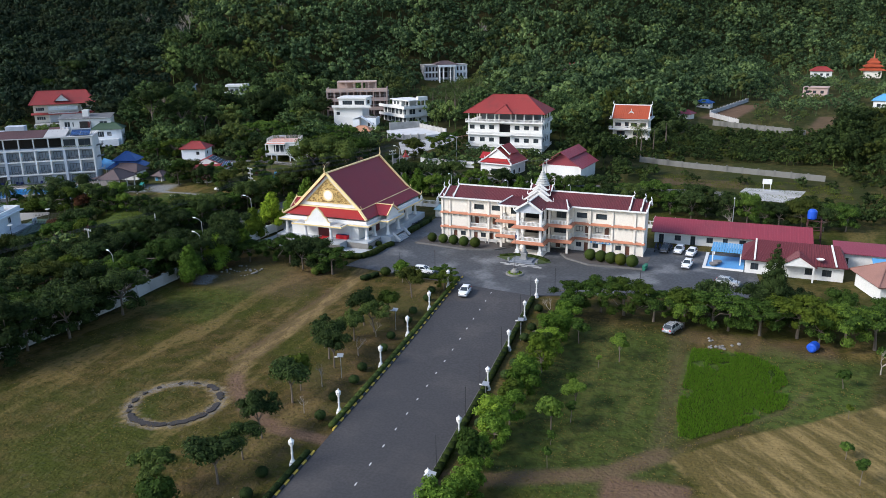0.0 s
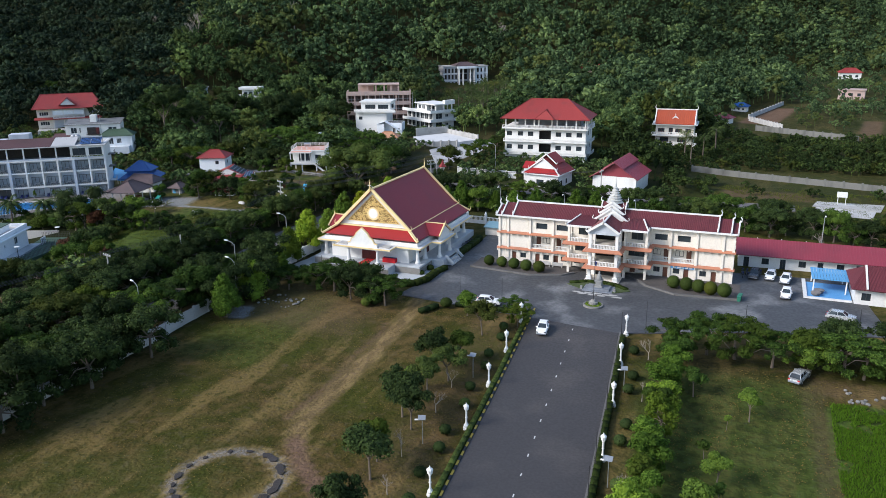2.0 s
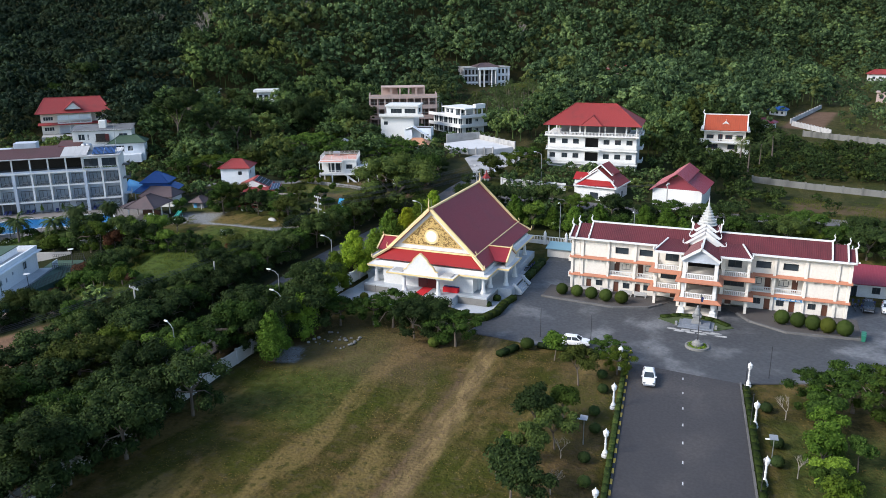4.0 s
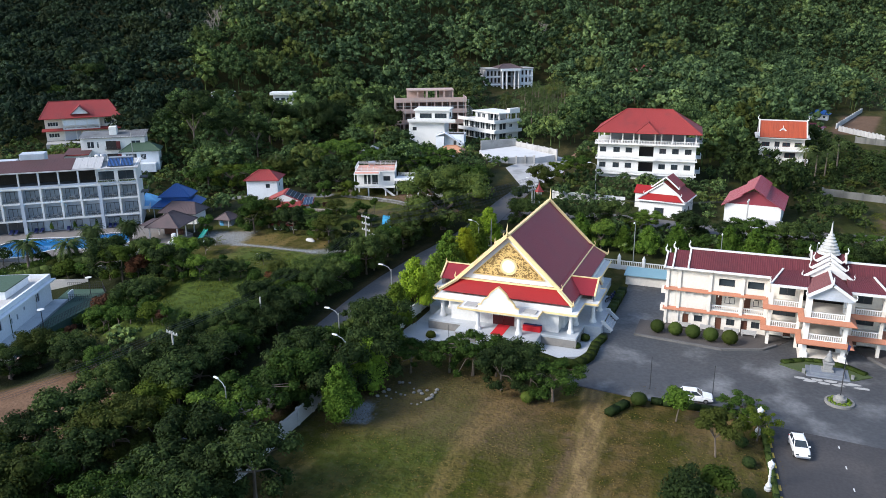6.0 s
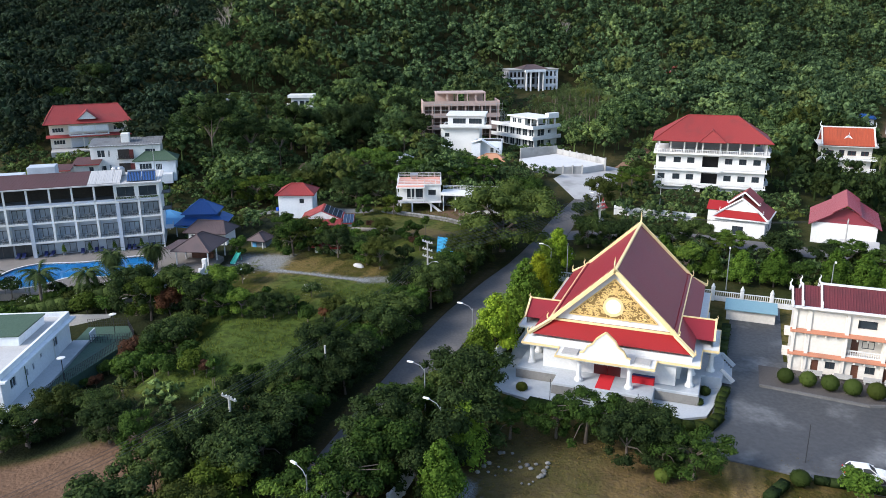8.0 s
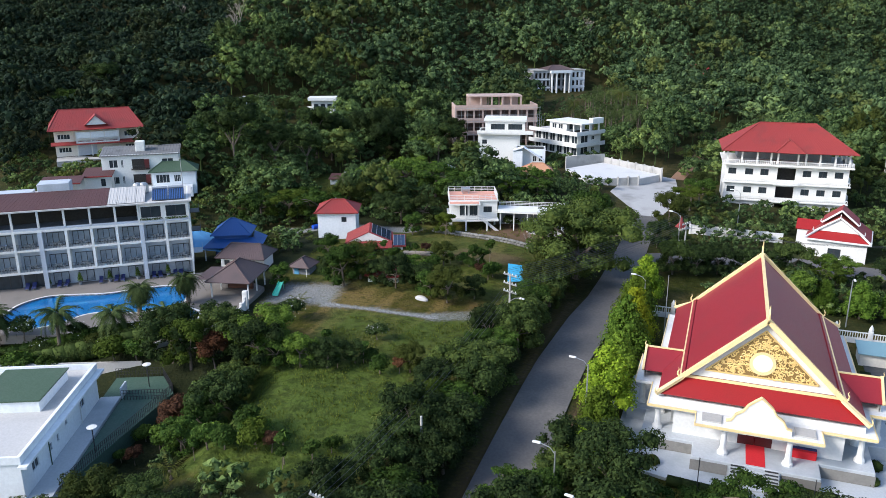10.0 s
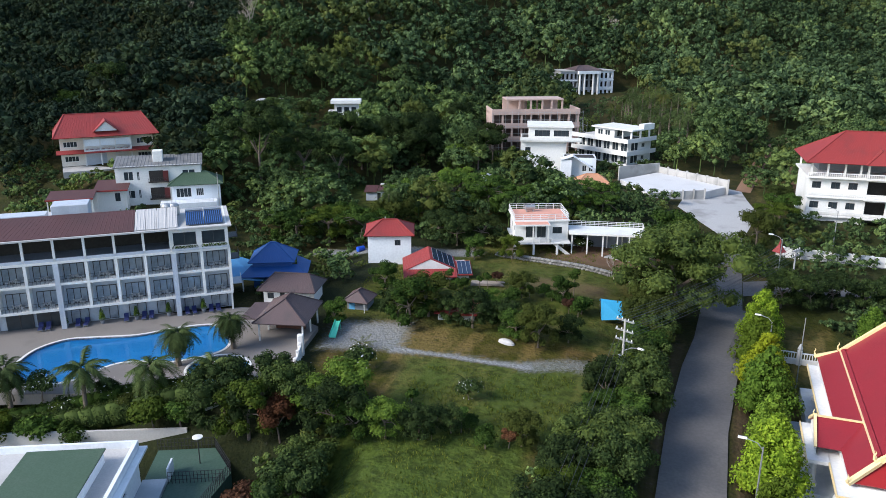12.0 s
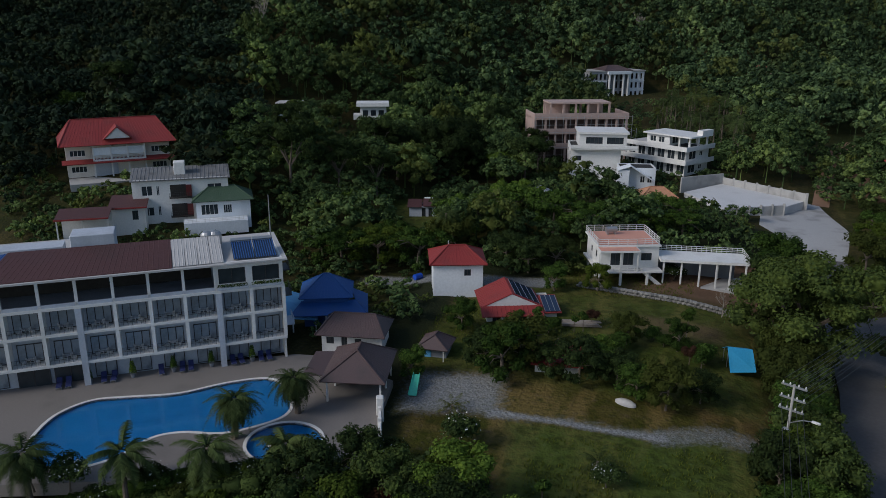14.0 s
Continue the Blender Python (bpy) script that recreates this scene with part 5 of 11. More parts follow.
while tries < 640:
    tries += 1
    x, z = scroll_rng.uniform(-GW, GW), scroll_rng.uniform(GB + 0.1, GT)
    room = (GT - z) / (GT - GB) * GW - abs(x)
    if room < 0.25 or math.hypot(x, z - 10.4) < 1.45:
        continue
    a0, r = scroll_rng.uniform(0, 6.28), min(room * 0.7, scroll_rng.uniform(0.18, 0.38))
    pts = [(x + r * (1 - 0.12 * k) * math.cos(a0 + 0.8 * k), 0.22, z + r * (1 - 0.12 * k) * math.sin(a0 + 0.8 * k)) for k in range(6)]
    scroll.tube(pts, [0.03, 0.07, 0.08, 0.08, 0.07, 0.04], 4)
for s in (-1, 1):
    scroll.beam((s * GW, 0.22, GB), (0, 0.22, GT), 0.1, 0.14)
scroll.beam((-GW, 0.22, GB), (GW, 0.22, GB), 0.1, 0.14)
part("scrollwork", scroll, GOLD, temple, "gold scrollwork relief")
b = Build()
n = 28
disc = [(1.35 * math.cos(2 * math.pi * i / n), 10.4 + 1.35 * math.sin(2 * math.pi * i / n)) for i in range(n)]
b.add([(x, 0.15, z) for x, z in disc] + [(x, 0.28, z) for x, z in disc], [tuple(range(n)), *((i, n + i, n + (i + 1) % n, (i + 1) % n) for i in range(n))])
part("medallion", b, PALE_GOLD, temple, "pale gold round medallion")
inner = [(1.0 * math.cos(2 * math.pi * i / n), 10.45 + 1.0 * math.sin(2 * math.pi * i / n)) for i in range(n)]
b = Build().add([(x, 0.13, z) for x, z in inner] + [(x, 0.16, z) for x, z in inner], [tuple(range(n)), *((i, n + i, n + (i + 1) % n, (i + 1) % n) for i in range(n))])
part("emblem", b, WHITE, temple, "plain pale emblem disc")


def saw_board(b, p, q, w=0.34, h=0.5, teeth=56):
    """A barge board with a row of small upright points along its top."""
    b.beam(p, q, w, h)
    p, q = Vector(p), Vector(q)
    d = (q - p).normalized()
    up = Vector((0, 1, 0)).cross(d) if abs(d.y) < 0.5 else Vector((0, 0, 1))
    up = up if up.z > 0 else -up
    for i in range(teeth):
        c = p.lerp(q, (i + 0.5) / teeth) + up * h * 0.5
        b.add([c - d * 0.06 + Vector((0, 0.06, 0)), c + d * 0.06 + Vector((0, 0.06, 0)), c + up * 0.14, c - d * 0.06 - Vector((0, 0.06, 0)), c + d * 0.06 - Vector((0, 0.06, 0))], [(0, 1, 2), (4, 3, 2), (3, 0, 2), (1, 4, 2)])


b = Build()
for y in (-0.35, 25.1):
    for s in (-1, 1):
        saw_board(b, (s * 8.35, y, 7.6), (0, y, 15.6))
        finial(b, (s * 8.3, y, 7.75), (s, 0, 0), 1.1, 0.13)
        b.beam((s * 10.7, y - 1.75 if y < 0 else y + 1.4, SK0), (s * 8.1, y, 7.75), 0.5, 0.34)
        finial(b, (s * 10.6, y - 1.75 if y < 0 else y + 1.4, SK0 + 0.1), (s, -1 if y < 0 else 1, 0), 0.9, 0.11)
    finial(b, (0, y, 15.6), (0, -1 if y < 0 else 1, 0), 2.0, 0.15)
b.beam((0, -0.3, 15.55), (0, 25, 15.55), 0.36, 0.3)
part("barge_board", b, PALE_GOLD, temple, "pale gold saw-edged barge boards with horns")
b = Build().beam((-8.0, 0.1, 7.75), (8.0, 0.1, 7.75), 0.2, 0.28)
for s in (-1, 1):
    b.beam((s * 8.34, -0.2, 7.74), (s * 8.34, 24.9, 7.74), 0.16, 0.26)
part("roof_trim", b, PALE_GOLD, temple)
# scalloped pediment over the front porch
outline = [(-3.2, 4.95), (3.2, 4.95), (3.2, 5.6), (2.7, 5.75), (2.3, 6.5), (1.6, 7.0), (1.2, 7.7), (0.55, 8.3), (0, 8.75), (-0.55, 8.3), (-1.2, 7.7), (-1.6, 7.0), (-2.3, 6.5), (-2.7, 5.75), (-3.2, 5.6)]
b = Build().add([(x, -4.9, z) for x, z in outline] + [(x, -4.6, z) for x, z in outline], [tuple(range(15)), tuple(range(29, 14, -1)), *((i, 15 + i, 15 + (i + 1) % 15, (i + 1) % 15) for i in range(15))])
part("pediment", b, WHITE, temple, "white scalloped pediment")
b = Build()
for (x0, z0), (x1, z1) in zip(outline[2:], outline[3:]):
    b.beam((x0, -4.75, z0), (x1, -4.75, z1), 0.42, 0.16)
part("pediment_trim", b, PALE_GOLD, temple)
for x in (-5.6, 3.6):
    part("ramp_slab", Build().box(x, -4.6, 4.96, x + 2, -2.8, 5.12), CONCRETE, temple)
stairs = Build()
for k in range(8):
    stairs.box(-2.4, -6.45 - 0.32 * (8 - k), 0, 2.4, -6.45 - 0.32 * (7 - k), FL * (k + 0.5) / 8)
part("stairs", stairs, MARBLE, temple, "pale stone front steps")
b = Build()
for k in range(8):
    for x0, x1 in ((-2.3, -1.0), (1.0, 2.3)):
        b.box(x0, -6.45 - 0.32 * (8 - k), FL * (k + 0.5) / 8, x1, -6.45 - 0.32 * (7.1 - k), FL * (k + 0.5) / 8 + 0.02)
part("stair_mat", b, BLACK_PAINT, temple, "dark stair treads")
b = Build()
for k in range(5):
    b.box(13.9 + 0.3 * k, 4.4, 0, 14.2 + 0.3 * k, 9.2, FL * (4.6 - k) / 5.2)
part("stairs", b, MARBLE, temple, "pale stone side steps")
for y in (4.2, 9.4):
    part("stair_wall", Build().beam((13.9, y, FL + 0.4), (15.6, y, 0.5), 0.3, 0.5), MARBLE, temple)
b = Build().box(-0.95, -6.3, 0, 0.95, -0.1, 0.03)
c = tagged(part("red_carpet", b, CARPET), "red carpet laid to the temple door", "carpet")
c.matrix_basis = pose(TX + 0.1, TY + 0.2, TZ + FL + 0.004)
altar = thing("offering_table", TX + 4.7, TY - 2.4, TZ + FL, 0, "long table draped in red cloth with a blue top", "table")
part("cloth", Build().soft_box(-1.4, -0.55, 0, 1.4, 0.55, 0.85, 0.05), CARPET, altar)
part("top_cloth", Build().soft_box(-1.42, -0.1, 0.855, 1.42, 0.57, 0.9, 0.02), NAVY, altar)
# forecourt, its hedge, the campus walls
b = Build().prism([(-59.2, 134.9), (-50.2, 132.8), (-38, 132.4), (-30.8, 136.6), (-29.6, 142), (-29.4, 170), (-58.8, 170)], 0.9, 1.47)
tagged(part("temple_forecourt", b, MARBLE), "pale blue-grey stone paving round the temple", "pavement", kind="structure")


# ---- the hotel ----
HOTEL_Z = 5.5
hotel = thing("hotel", -134.1, 162.0, HOTEL_Z, 38.5, "grey-blue four-storey hotel with white balcony frames and dark roof", "hotel")
BAY, BAYS, HD = 3.85, 11, 12.0
LEV = (2.7, 6.4, 9.55, 13.05)
HL = -BAY * BAYS
part("core", Build().box(HL, 1.7, 0, 0, HD, LEV[2]), GREY_WALL, hotel, "grey-blue rendered walls")
# Shade inside the open terrace is put into this wall's colour.
part("terrace_wall", Build().box(HL, 5.2, LEV[2] + 0.01, -8.15, HD - 0.1, LEV[3] - 0.01), INNER_SHADE, hotel, "inner wall of the roof terrace, terrace shade put into its colour")
b = Build()
for z in LEV[:3]:
    b.box(HL, -0.12, z, 0.15, 1.7, z + 0.34)
part("floor_edge", b, WHITE, hotel, "white floor edges")
for k in range(BAYS + 1):
    x = -BAY * k
    grey = k in (2, 6, 10)
    w = 0.34 if grey else 0.2
    z1 = LEV[2]
    part("fin", Build().box(x - w, -0.2 if grey else -0.1, LEV[0] + 0.34 if not grey else 0, x + w, 1.72, z1), GREY_WALL if grey else WHITE, hotel)
railing_mesh = None
for level, z in enumerate(LEV[:2]):
    for k in range(BAYS):
        x0 = -BAY * (k + 1)
        window(hotel, x0 + 0.65, z + 0.36, 2.7, 2.25, 1.62, 0, DARK_METAL, 2, CURTAINED)
        if railing_mesh is None:
            b = Build()
            rail(b, (0.25, 0, 0), (BAY - 0.25, 0, 0), 0.95, 0.5, 0.018, 2)
            railing_mesh = bpy.data.meshes.new("railing")
            railing_mesh.from_pydata(b.v, [], b.f)
            railing_mesh.materials.append(DARK_METAL)
        r = new("railing", railing_mesh)
        r.parent = hotel
        r.matrix_basis = pose(x0, 0.05, z + 0.34)
for k in range(BAYS):
    x0 = -BAY * (k + 1)
    if k in (6, 7):
        part("entrance", Build().box(x0 + 0.4, 1.45, 0, x0 + 3.6, 1.75, 2.35), GLASS, hotel, "dark glass entrance")
        part("entrance_frame", Build().box(x0 + 0.3, 1.4, 0, x0 + 0.4, 1.78, 2.4).box(x0 + 3.6, 1.4, 0, x0 + 3.7, 1.78, 2.4).box(x0 + 1.95, 1.4, 0, x0 + 2.05, 1.78, 2.35), DARK_METAL, hotel)
    else:
        window(hotel, x0 + 0.8, 0.15, 2.4, 1.95, 1.62, 0, DARK_METAL, 1, CURTAINED)
# roof terrace: open bays, two closed bays at the east end
for k in range(2, BAYS + 1):
    x = -BAY * k
    part("terrace_column", Build().box(x - 0.16, 0.0, LEV[2] + 0.34, x + 0.16, 0.32, LEV[3]), WHITE, hotel)
# Floor plate darkened for the shade under the terrace roof.
part("terrace_floor", Build().box(HL + 0.1, 0.16, LEV[2] + 0.3, -8.16, 5.19, LEV[2] + 0.36), DARK_GREY, hotel, "roof terrace floor, terrace shade put into its dark grey")
part("terrace_parapet", Build().box(HL, 0.0, LEV[2] + 0.34, -8, 0.15, LEV[2] + 0.75), GREY_WALL, hotel)
b = pierced(Build(), -8.1, 0.05, LEV[2] + 0.34, LEV[3] + 0.25, 0.0, 0.25, [(-7.6, -4.4, LEV[2] + 1.1, LEV[3] - 0.5), (-3.6, -0.4, LEV[2] + 1.1, LEV[3] - 0.5)])
b.box(-0.2, 0.25, 0, 0.05, HD, LEV[3] + 0.25)
part("end_wall", b, WHITE, hotel)
for x in (-7.6, -3.6):
    window(hotel, x, LEV[2] + 1.1, 3.2, LEV[3] - LEV[2] - 1.6, 0.12, 0, DARK_METAL, 1)
for x in (-7.8, -3.8):
    bx = part("planter_box", Build().box(x, -0.35, LEV[2] + 0.4, x + 3.6, -0.12, LEV[2] + 0.7), GREY_WALL, hotel)
    rng = np.random.default_rng(int(90 - x))
    bl = [(x + 0.3 + 0.38 * i, -0.22, LEV[2] + 0.85, 0.3, 0.2, 0.25) for i in range(9)]
    v1, f1 = leaf_quads(rng, bl, 320, 0.1)
    o = new("planter_greenery", array_mesh("planter_greenery", v1, f1, LEAF_MID))
    o.parent = hotel
part("roof_slab", Build().box(HL - 0.5, -0.55, LEV[3], 0.6, HD, LEV[3] + 0.22), PALE_CONCRETE, hotel, "stained pale concrete roof edge")
b = Build()
ribbed(b, [(-32.6, -0.2, LEV[3] + 0.3), (-12.6, -0.2, LEV[3] + 0.3), (-12.6, 7.6, LEV[3] + 1.6), (-30.6, 7.6, LEV[3] + 1.6)], 0.1, 0.6, 0.02)
part("roof_sheet", b, RUST_SHEET, hotel, "dark red-brown roof sheeting")
b = Build()
ribbed(b, [(-34.4, 0.2, LEV[3] + 0.3), (-32.7, 0.2, LEV[3] + 0.3), (-30.7, 7.4, LEV[3] + 1.5), (-32.2, 7.4, LEV[3] + 1.5)], 0.1, 0.6, 0.05)
part("blue_sheet", b, BLUE_ROOF, hotel, "faded blue roof sheet")
for k in range(4):
    x = -12.5 + 1.45 * k
    b = Build()
    ribbed(b, [(x, 0.0, LEV[3] + 0.35), (x + 1.38, 0.0, LEV[3] + 0.35), (x + 1.38, 7.4, LEV[3] + 1.6), (x, 7.4, LEV[3] + 1.6)], 0.06, 0.45, 0.03)
    part("white_sheet", b, PALE_CONCRETE, hotel, "rust-spotted white roof sheet")
for k in range(2):
    x = -5.6 + 2.6 * k
    b = Build().sheet([(x, 0.4, LEV[3] + 0.45), (x + 2.5, 0.4, LEV[3] + 0.45), (x + 2.5, 4.2, LEV[3] + 1.5), (x, 4.2, LEV[3] + 1.5)], 0.08)
    p = part("solar_collector", b, SOLAR, hotel, "blue-black solar collector")
    for i in range(9):
        u = x + 0.15 + 0.28 * i
        part("tube", Build().beam((u, 0.42, LEV[3] + 0.48), (u, 4.18, LEV[3] + 1.53), 0.1, 0.07), BLUE_ROOF, p)
    part("header_tank", Build().tube([(x, 4.4, LEV[3] + 1.7), (x + 2.5, 4.4, LEV[3] + 1.7)], 0.25, 8), METAL, p)
for x in (-7.9, -6.9):
    part("water_tank", Build().lathe(x - 0.3, 8.2, [(0.75, LEV[3] + 0.3), (0.8, LEV[3] + 0.5), (0.8, LEV[3] + 1.7), (0.55, LEV[3] + 2.0), (0.2, LEV[3] + 2.1)], 12), METAL, hotel, "steel water tank")
part("mast", Build().tube([(-0.6, 5, LEV[3]), (-0.6, 5, LEV[3] + 7)], [0.08, 0.05], 6), METAL, hotel)
part("rooftop_room", Build().soft_box(-24, 8.2, LEV[3], -19, 11.8, LEV[3] + 2.8, 0.08).box(-36, 9, LEV[3], -25, 11.9, LEV[3] + 1.4), GREY_WALL, hotel, "pale blue-grey rooftop room")
b = Build().box(-46, 12.01, 0, -22, 20, LEV[3] - 0.6)
part("rear_roof", b, PALE_CONCRETE, hotel, "flat grey rear roof")
for level, z in enumerate(LEV[:3]):
    b = Build().box(0.05, 4 + level, z, 1.7, 7 + level, z + 0.15)
    rail(b, (1.65, 4 + level, z + 0.15), (1.65, 7 + level, z + 0.15), 0.9, 0.6, 0.02)
    part("side_balcony", b, DARK_METAL if level else GREY_WALL, hotel)

chair = thing("balcony_chair", -137, 160.6, HOTEL_Z + LEV[0] + 0.34, 29, "pale grey plastic chair on a hotel balcony", "chair", "balcony chairs")
part("seat", Build().soft_box(-0.24, -0.24, 0.4, 0.24, 0.24, 0.46, 0.03), PLASTIC_GREY, chair)
part("backrest", Build().soft_box(-0.24, 0.2, 0.46, 0.24, 0.26, 0.9, 0.02), PLASTIC_GREY, chair)
for sx in (-0.2, 0.2):
    for sy in (-0.2, 0.2):
        part("leg", Build().box(sx - 0.03, sy - 0.03, 0, sx + 0.03, sy + 0.03, 0.4), PLASTIC_GREY, chair)
table = thing("balcony_table", -137, 160.6, HOTEL_Z + LEV[0] + 0.34, 29, "small round pale grey table on a hotel balcony", "table", "balcony tables")
part("top", Build().lathe(0, 0, [(0.36, 0.68), (0.38, 0.72)], 10), PLASTIC_GREY, table)
part("stem", Build().lathe(0, 0, [(0.25, 0), (0.05, 0.06), (0.05, 0.68)], 8), PLASTIC_GREY, table)
M_H = pose(-134.1, 162.0, HOTEL_Z, 0, 0, 38.5)
first = True
for z in LEV[:2]:
    for k in range(9):
        x0 = -BAY * (k + 1)
        spots = [M_H @ pose(x0 + u, 0.75, z + 0.345, 0, 0, a) for u, a in ((1.35, -60), (2.65, 60))]
        spot_t = M_H @ pose(x0 + 2.0, 0.75, z + 0.345)
        if first:
            chair.matrix_basis, table.matrix_basis, first = spots[0], spot_t, False
            copy_thing(chair, spots[1])
        else:
            for m in spots:
                copy_thing(chair, m)
            copy_thing(table, spot_t)
lounger = thing("sun_lounger", 0, 0, 0, 0, "navy blue sun lounger by the hotel windows", "lounger", "pool loungers")
part("frame", Build().box(-0.33, -1.0, 0.22, 0.33, 0.4, 0.3), DARK_GREY, lounger)
part("mattress", Build().soft_box(-0.31, -0.98, 0.3, 0.31, 0.35, 0.4, 0.03).sheet([(-0.31, 0.35, 0.36), (0.31, 0.35, 0.36), (0.31, 0.85, 0.8), (-0.31, 0.85, 0.8)], 0.1), NAVY, lounger)
for sx in (-0.28, 0.28):
    for sy in (-0.9, 0.3):
        part("leg", Build().box(sx - 0.03, sy - 0.03, 0, sx + 0.03, sy + 0.03, 0.22), DARK_GREY, lounger)
lounger.matrix_basis = M_H @ pose(-3.2, 0.5, 0.02)
for x in (-2.2, -5.6, -6.6, -11.6, -12.6, -15.0, -20.3, -21.4, -25.2, -26.2):
    copy_thing(lounger, M_H @ pose(x, 0.5, 0.02, 0, 0, (x * 13) % 12 - 6))
pot_rng = np.random.default_rng(77)
pbl = [(0, 0, 0.8 + 0.33 * i, 0.42 - 0.06 * i, 0.42 - 0.06 * i, 0.35) for i in range(4)]
v1, f1 = leaf_quads(pot_rng, pbl, 700, 0.085)
pot_green = array_mesh("column_shrub", v1, f1, LEAF_MID)
for k, x in enumerate((-4.3, -9.2, -13.6, -18.2, -23.0)):
    o = thing("potted_shrub", 0, 0, 0, 0, "clipped column shrub in a dark pot by the hotel wall", "plant", "potted shrubs")
    o.matrix_basis = M_H @ pose(x, 0.3, 0.02)
    part("pot", Build().lathe(0, 0, [(0.22, 0), (0.32, 0.45), (0.34, 0.5)], 10), DARK_GREY, o)
    g = new("foliage", pot_green)
    g.parent = o

# ---- pool and deck ----
DECK_Z = 5.5


def smooth_loop(ctrl, per=5):
    out = []
    n = len(ctrl)
    for i in range(n):
        p0, p1, p2, p3 = (Vector(ctrl[(i + k - 1) % n]) for k in range(4))
        for j in range(per):
            t = j / per
            out.append(0.5 * ((2 * p1) + (p2 - p0) * t + (2 * p0 - 5 * p1 + 4 * p2 - p3) * t * t + (3 * p1 - p0 - 3 * p2 + p3) * t ** 3))
    return [(v.x, v.y) for v in out]


BIG = smooth_loop([(-147.6, 134.8), (-149.3, 137.8), (-150.0, 141.2), (-148.8, 144.6), (-145.6, 146.6), (-140.8, 149.2), (-137.0, 153.4), (-133.2, 155.9), (-130.2, 154.6), (-127.7, 151.6), (-127.0, 149.0), (-128.4, 146.4), (-131.2, 143.7), (-135.2, 142.5), (-137.5, 140.4), (-138.4, 136.2), (-140.9, 133.4), (-144.4, 132.9)])
SMALL_POOL = [(-124.2 + 3.75 * math.cos(2 * math.pi * i / 32), 144.3 + 3.75 * math.sin(2 * math.pi * i / 32)) for i in range(32)]
outer = [(-171, 138), (-166, 125.6), (-147, 128.2), (-122, 138.6), (-116.4, 139.8), (-113.8, 143.4), (-117.3, 152.4), (-119.0, 160.5), (-128.5, 164.2), (-133.6, 163.2)]


def holed_plate(name, outline, holes, z0, z1, material, label, category):
    """A slab with holes right through it."""
    bm = bmesh.new()
    for loop in (outline, *holes):
        vs = [bm.verts.new((x, y, z1)) for x, y in loop]
        for a, c in zip(vs, vs[1:] + vs[:1]):
            bm.edges.new((a, c))
    bmesh.ops.triangle_fill(bm, use_beauty=True, edges=bm.edges[:])
    made = bmesh.ops.extrude_face_region(bm, geom=bm.faces[:])
    for v in made["geom"]:
        if isinstance(v, bmesh.types.BMVert):
            v.co.z = z0
    bmesh.ops.recalc_face_normals(bm, faces=bm.faces[:])
    mesh = bpy.data.meshes.new(name)
    bm.to_mesh(mesh)
    bm.free()
    mesh.materials.append(material)
    return tagged(new(name, mesh), label, category, kind="structure")


holed_plate("pool_deck", outer, [BIG, SMALL_POOL], 4.2, DECK_Z, DECK, "tan stone pool deck below the hotel", "deck")
for nm, loop, lab in (("swimming_pool", BIG, "curved bright blue swimming pool with a white rim"), ("round_pool", SMALL_POOL, "small round blue pool with a white rim")):
    if sum(p[0] * q[1] - q[0] * p[1] for p, q in zip(loop, loop[1:] + loop[:1])) < 0:
        loop = loop[::-1]
    pool = thing(nm, loop[0][0], loop[0][1], DECK_Z, 0, lab, "pool")
    c = loop[0]
    local = [(x - c[0], y - c[1]) for x, y in loop]
    n = len(local)
    mx, my = sum(p[0] for p in local) / n, sum(p[1] for p in local) / n
    grow = [(x + 0.0 * mx, y) for x, y in local]
    ring_out = []
    for i in range(n):
        (xa, ya), (xb, yb) = local[i - 1], local[(i + 1) % n]
        d = math.hypot(xb - xa, yb - ya)
        ring_out.append((local[i][0] + (yb - ya) / d * 0.35, local[i][1] - (xb - xa) / d * 0.35))
    b = Build()
    for i in range(n):
        j = (i + 1) % n
        b.add([(*local[i], 0.06), (*local[j], 0.06), (*ring_out[j], 0.06), (*ring_out[i], 0.06), (*ring_out[i], 0), (*ring_out[j], 0), (*local[i], -0.25), (*local[j], -0.25)], [(3, 2, 1, 0), (4, 5, 2, 3), (0, 1, 7, 6)])
    part("rim", b, WHITE, pool)
    b = Build().add([(x, y, -0.46) for x, y in local] + [(x, y, -0.2) for x, y in local], [tuple(range(n)), *((i, n + i, n + (i + 1) % n, (i + 1) % n) for i in range(n))])
    part("basin", b, POOL_TILE, pool, "blue tiled basin")
    part("water", Build().add([(x, y, -0.12) for x, y in local], [tuple(range(n))]), WATER, pool, "clear still water")
# deck edge wall with plants, and the white outer wall
b = Build().beam((-168, 121.6, 2.2), (-145, 123.6, 2.2), 0.35, 2.2).beam((-145, 123.6, 2.2), (-120.6, 133.4, 2.6), 0.35, 2.2).beam((-120.4, 135.4, 4.4), (-117.8, 141, 4.6), 0.3, 2.2)
tagged(part("pool_wall", b, PALE_CONCRETE), "low stained white garden wall below the pool hedge", "wall", kind="structure")
gate_wall = thing("gate_wall", -113.4, 143.6, 4.4, 23, "white scalloped garden wall between pool deck and gravel", "wall", kind="structure")
b = Build()
for i in range(4):
    y0, y1 = 2.35 * i, 2.35 * i + 2.0
    b.box(-0.12, y0, 0, 0.12, y1, 1.95)
    b.soft_box(-0.22, y1, 0, 0.22, y1 + 0.35, 2.4, 0.05)
b.soft_box(-0.4, 9.6, 0, 0.4, 10.4, 3.2, 0.08)
part("wall", b, WHITE, gate_wall)


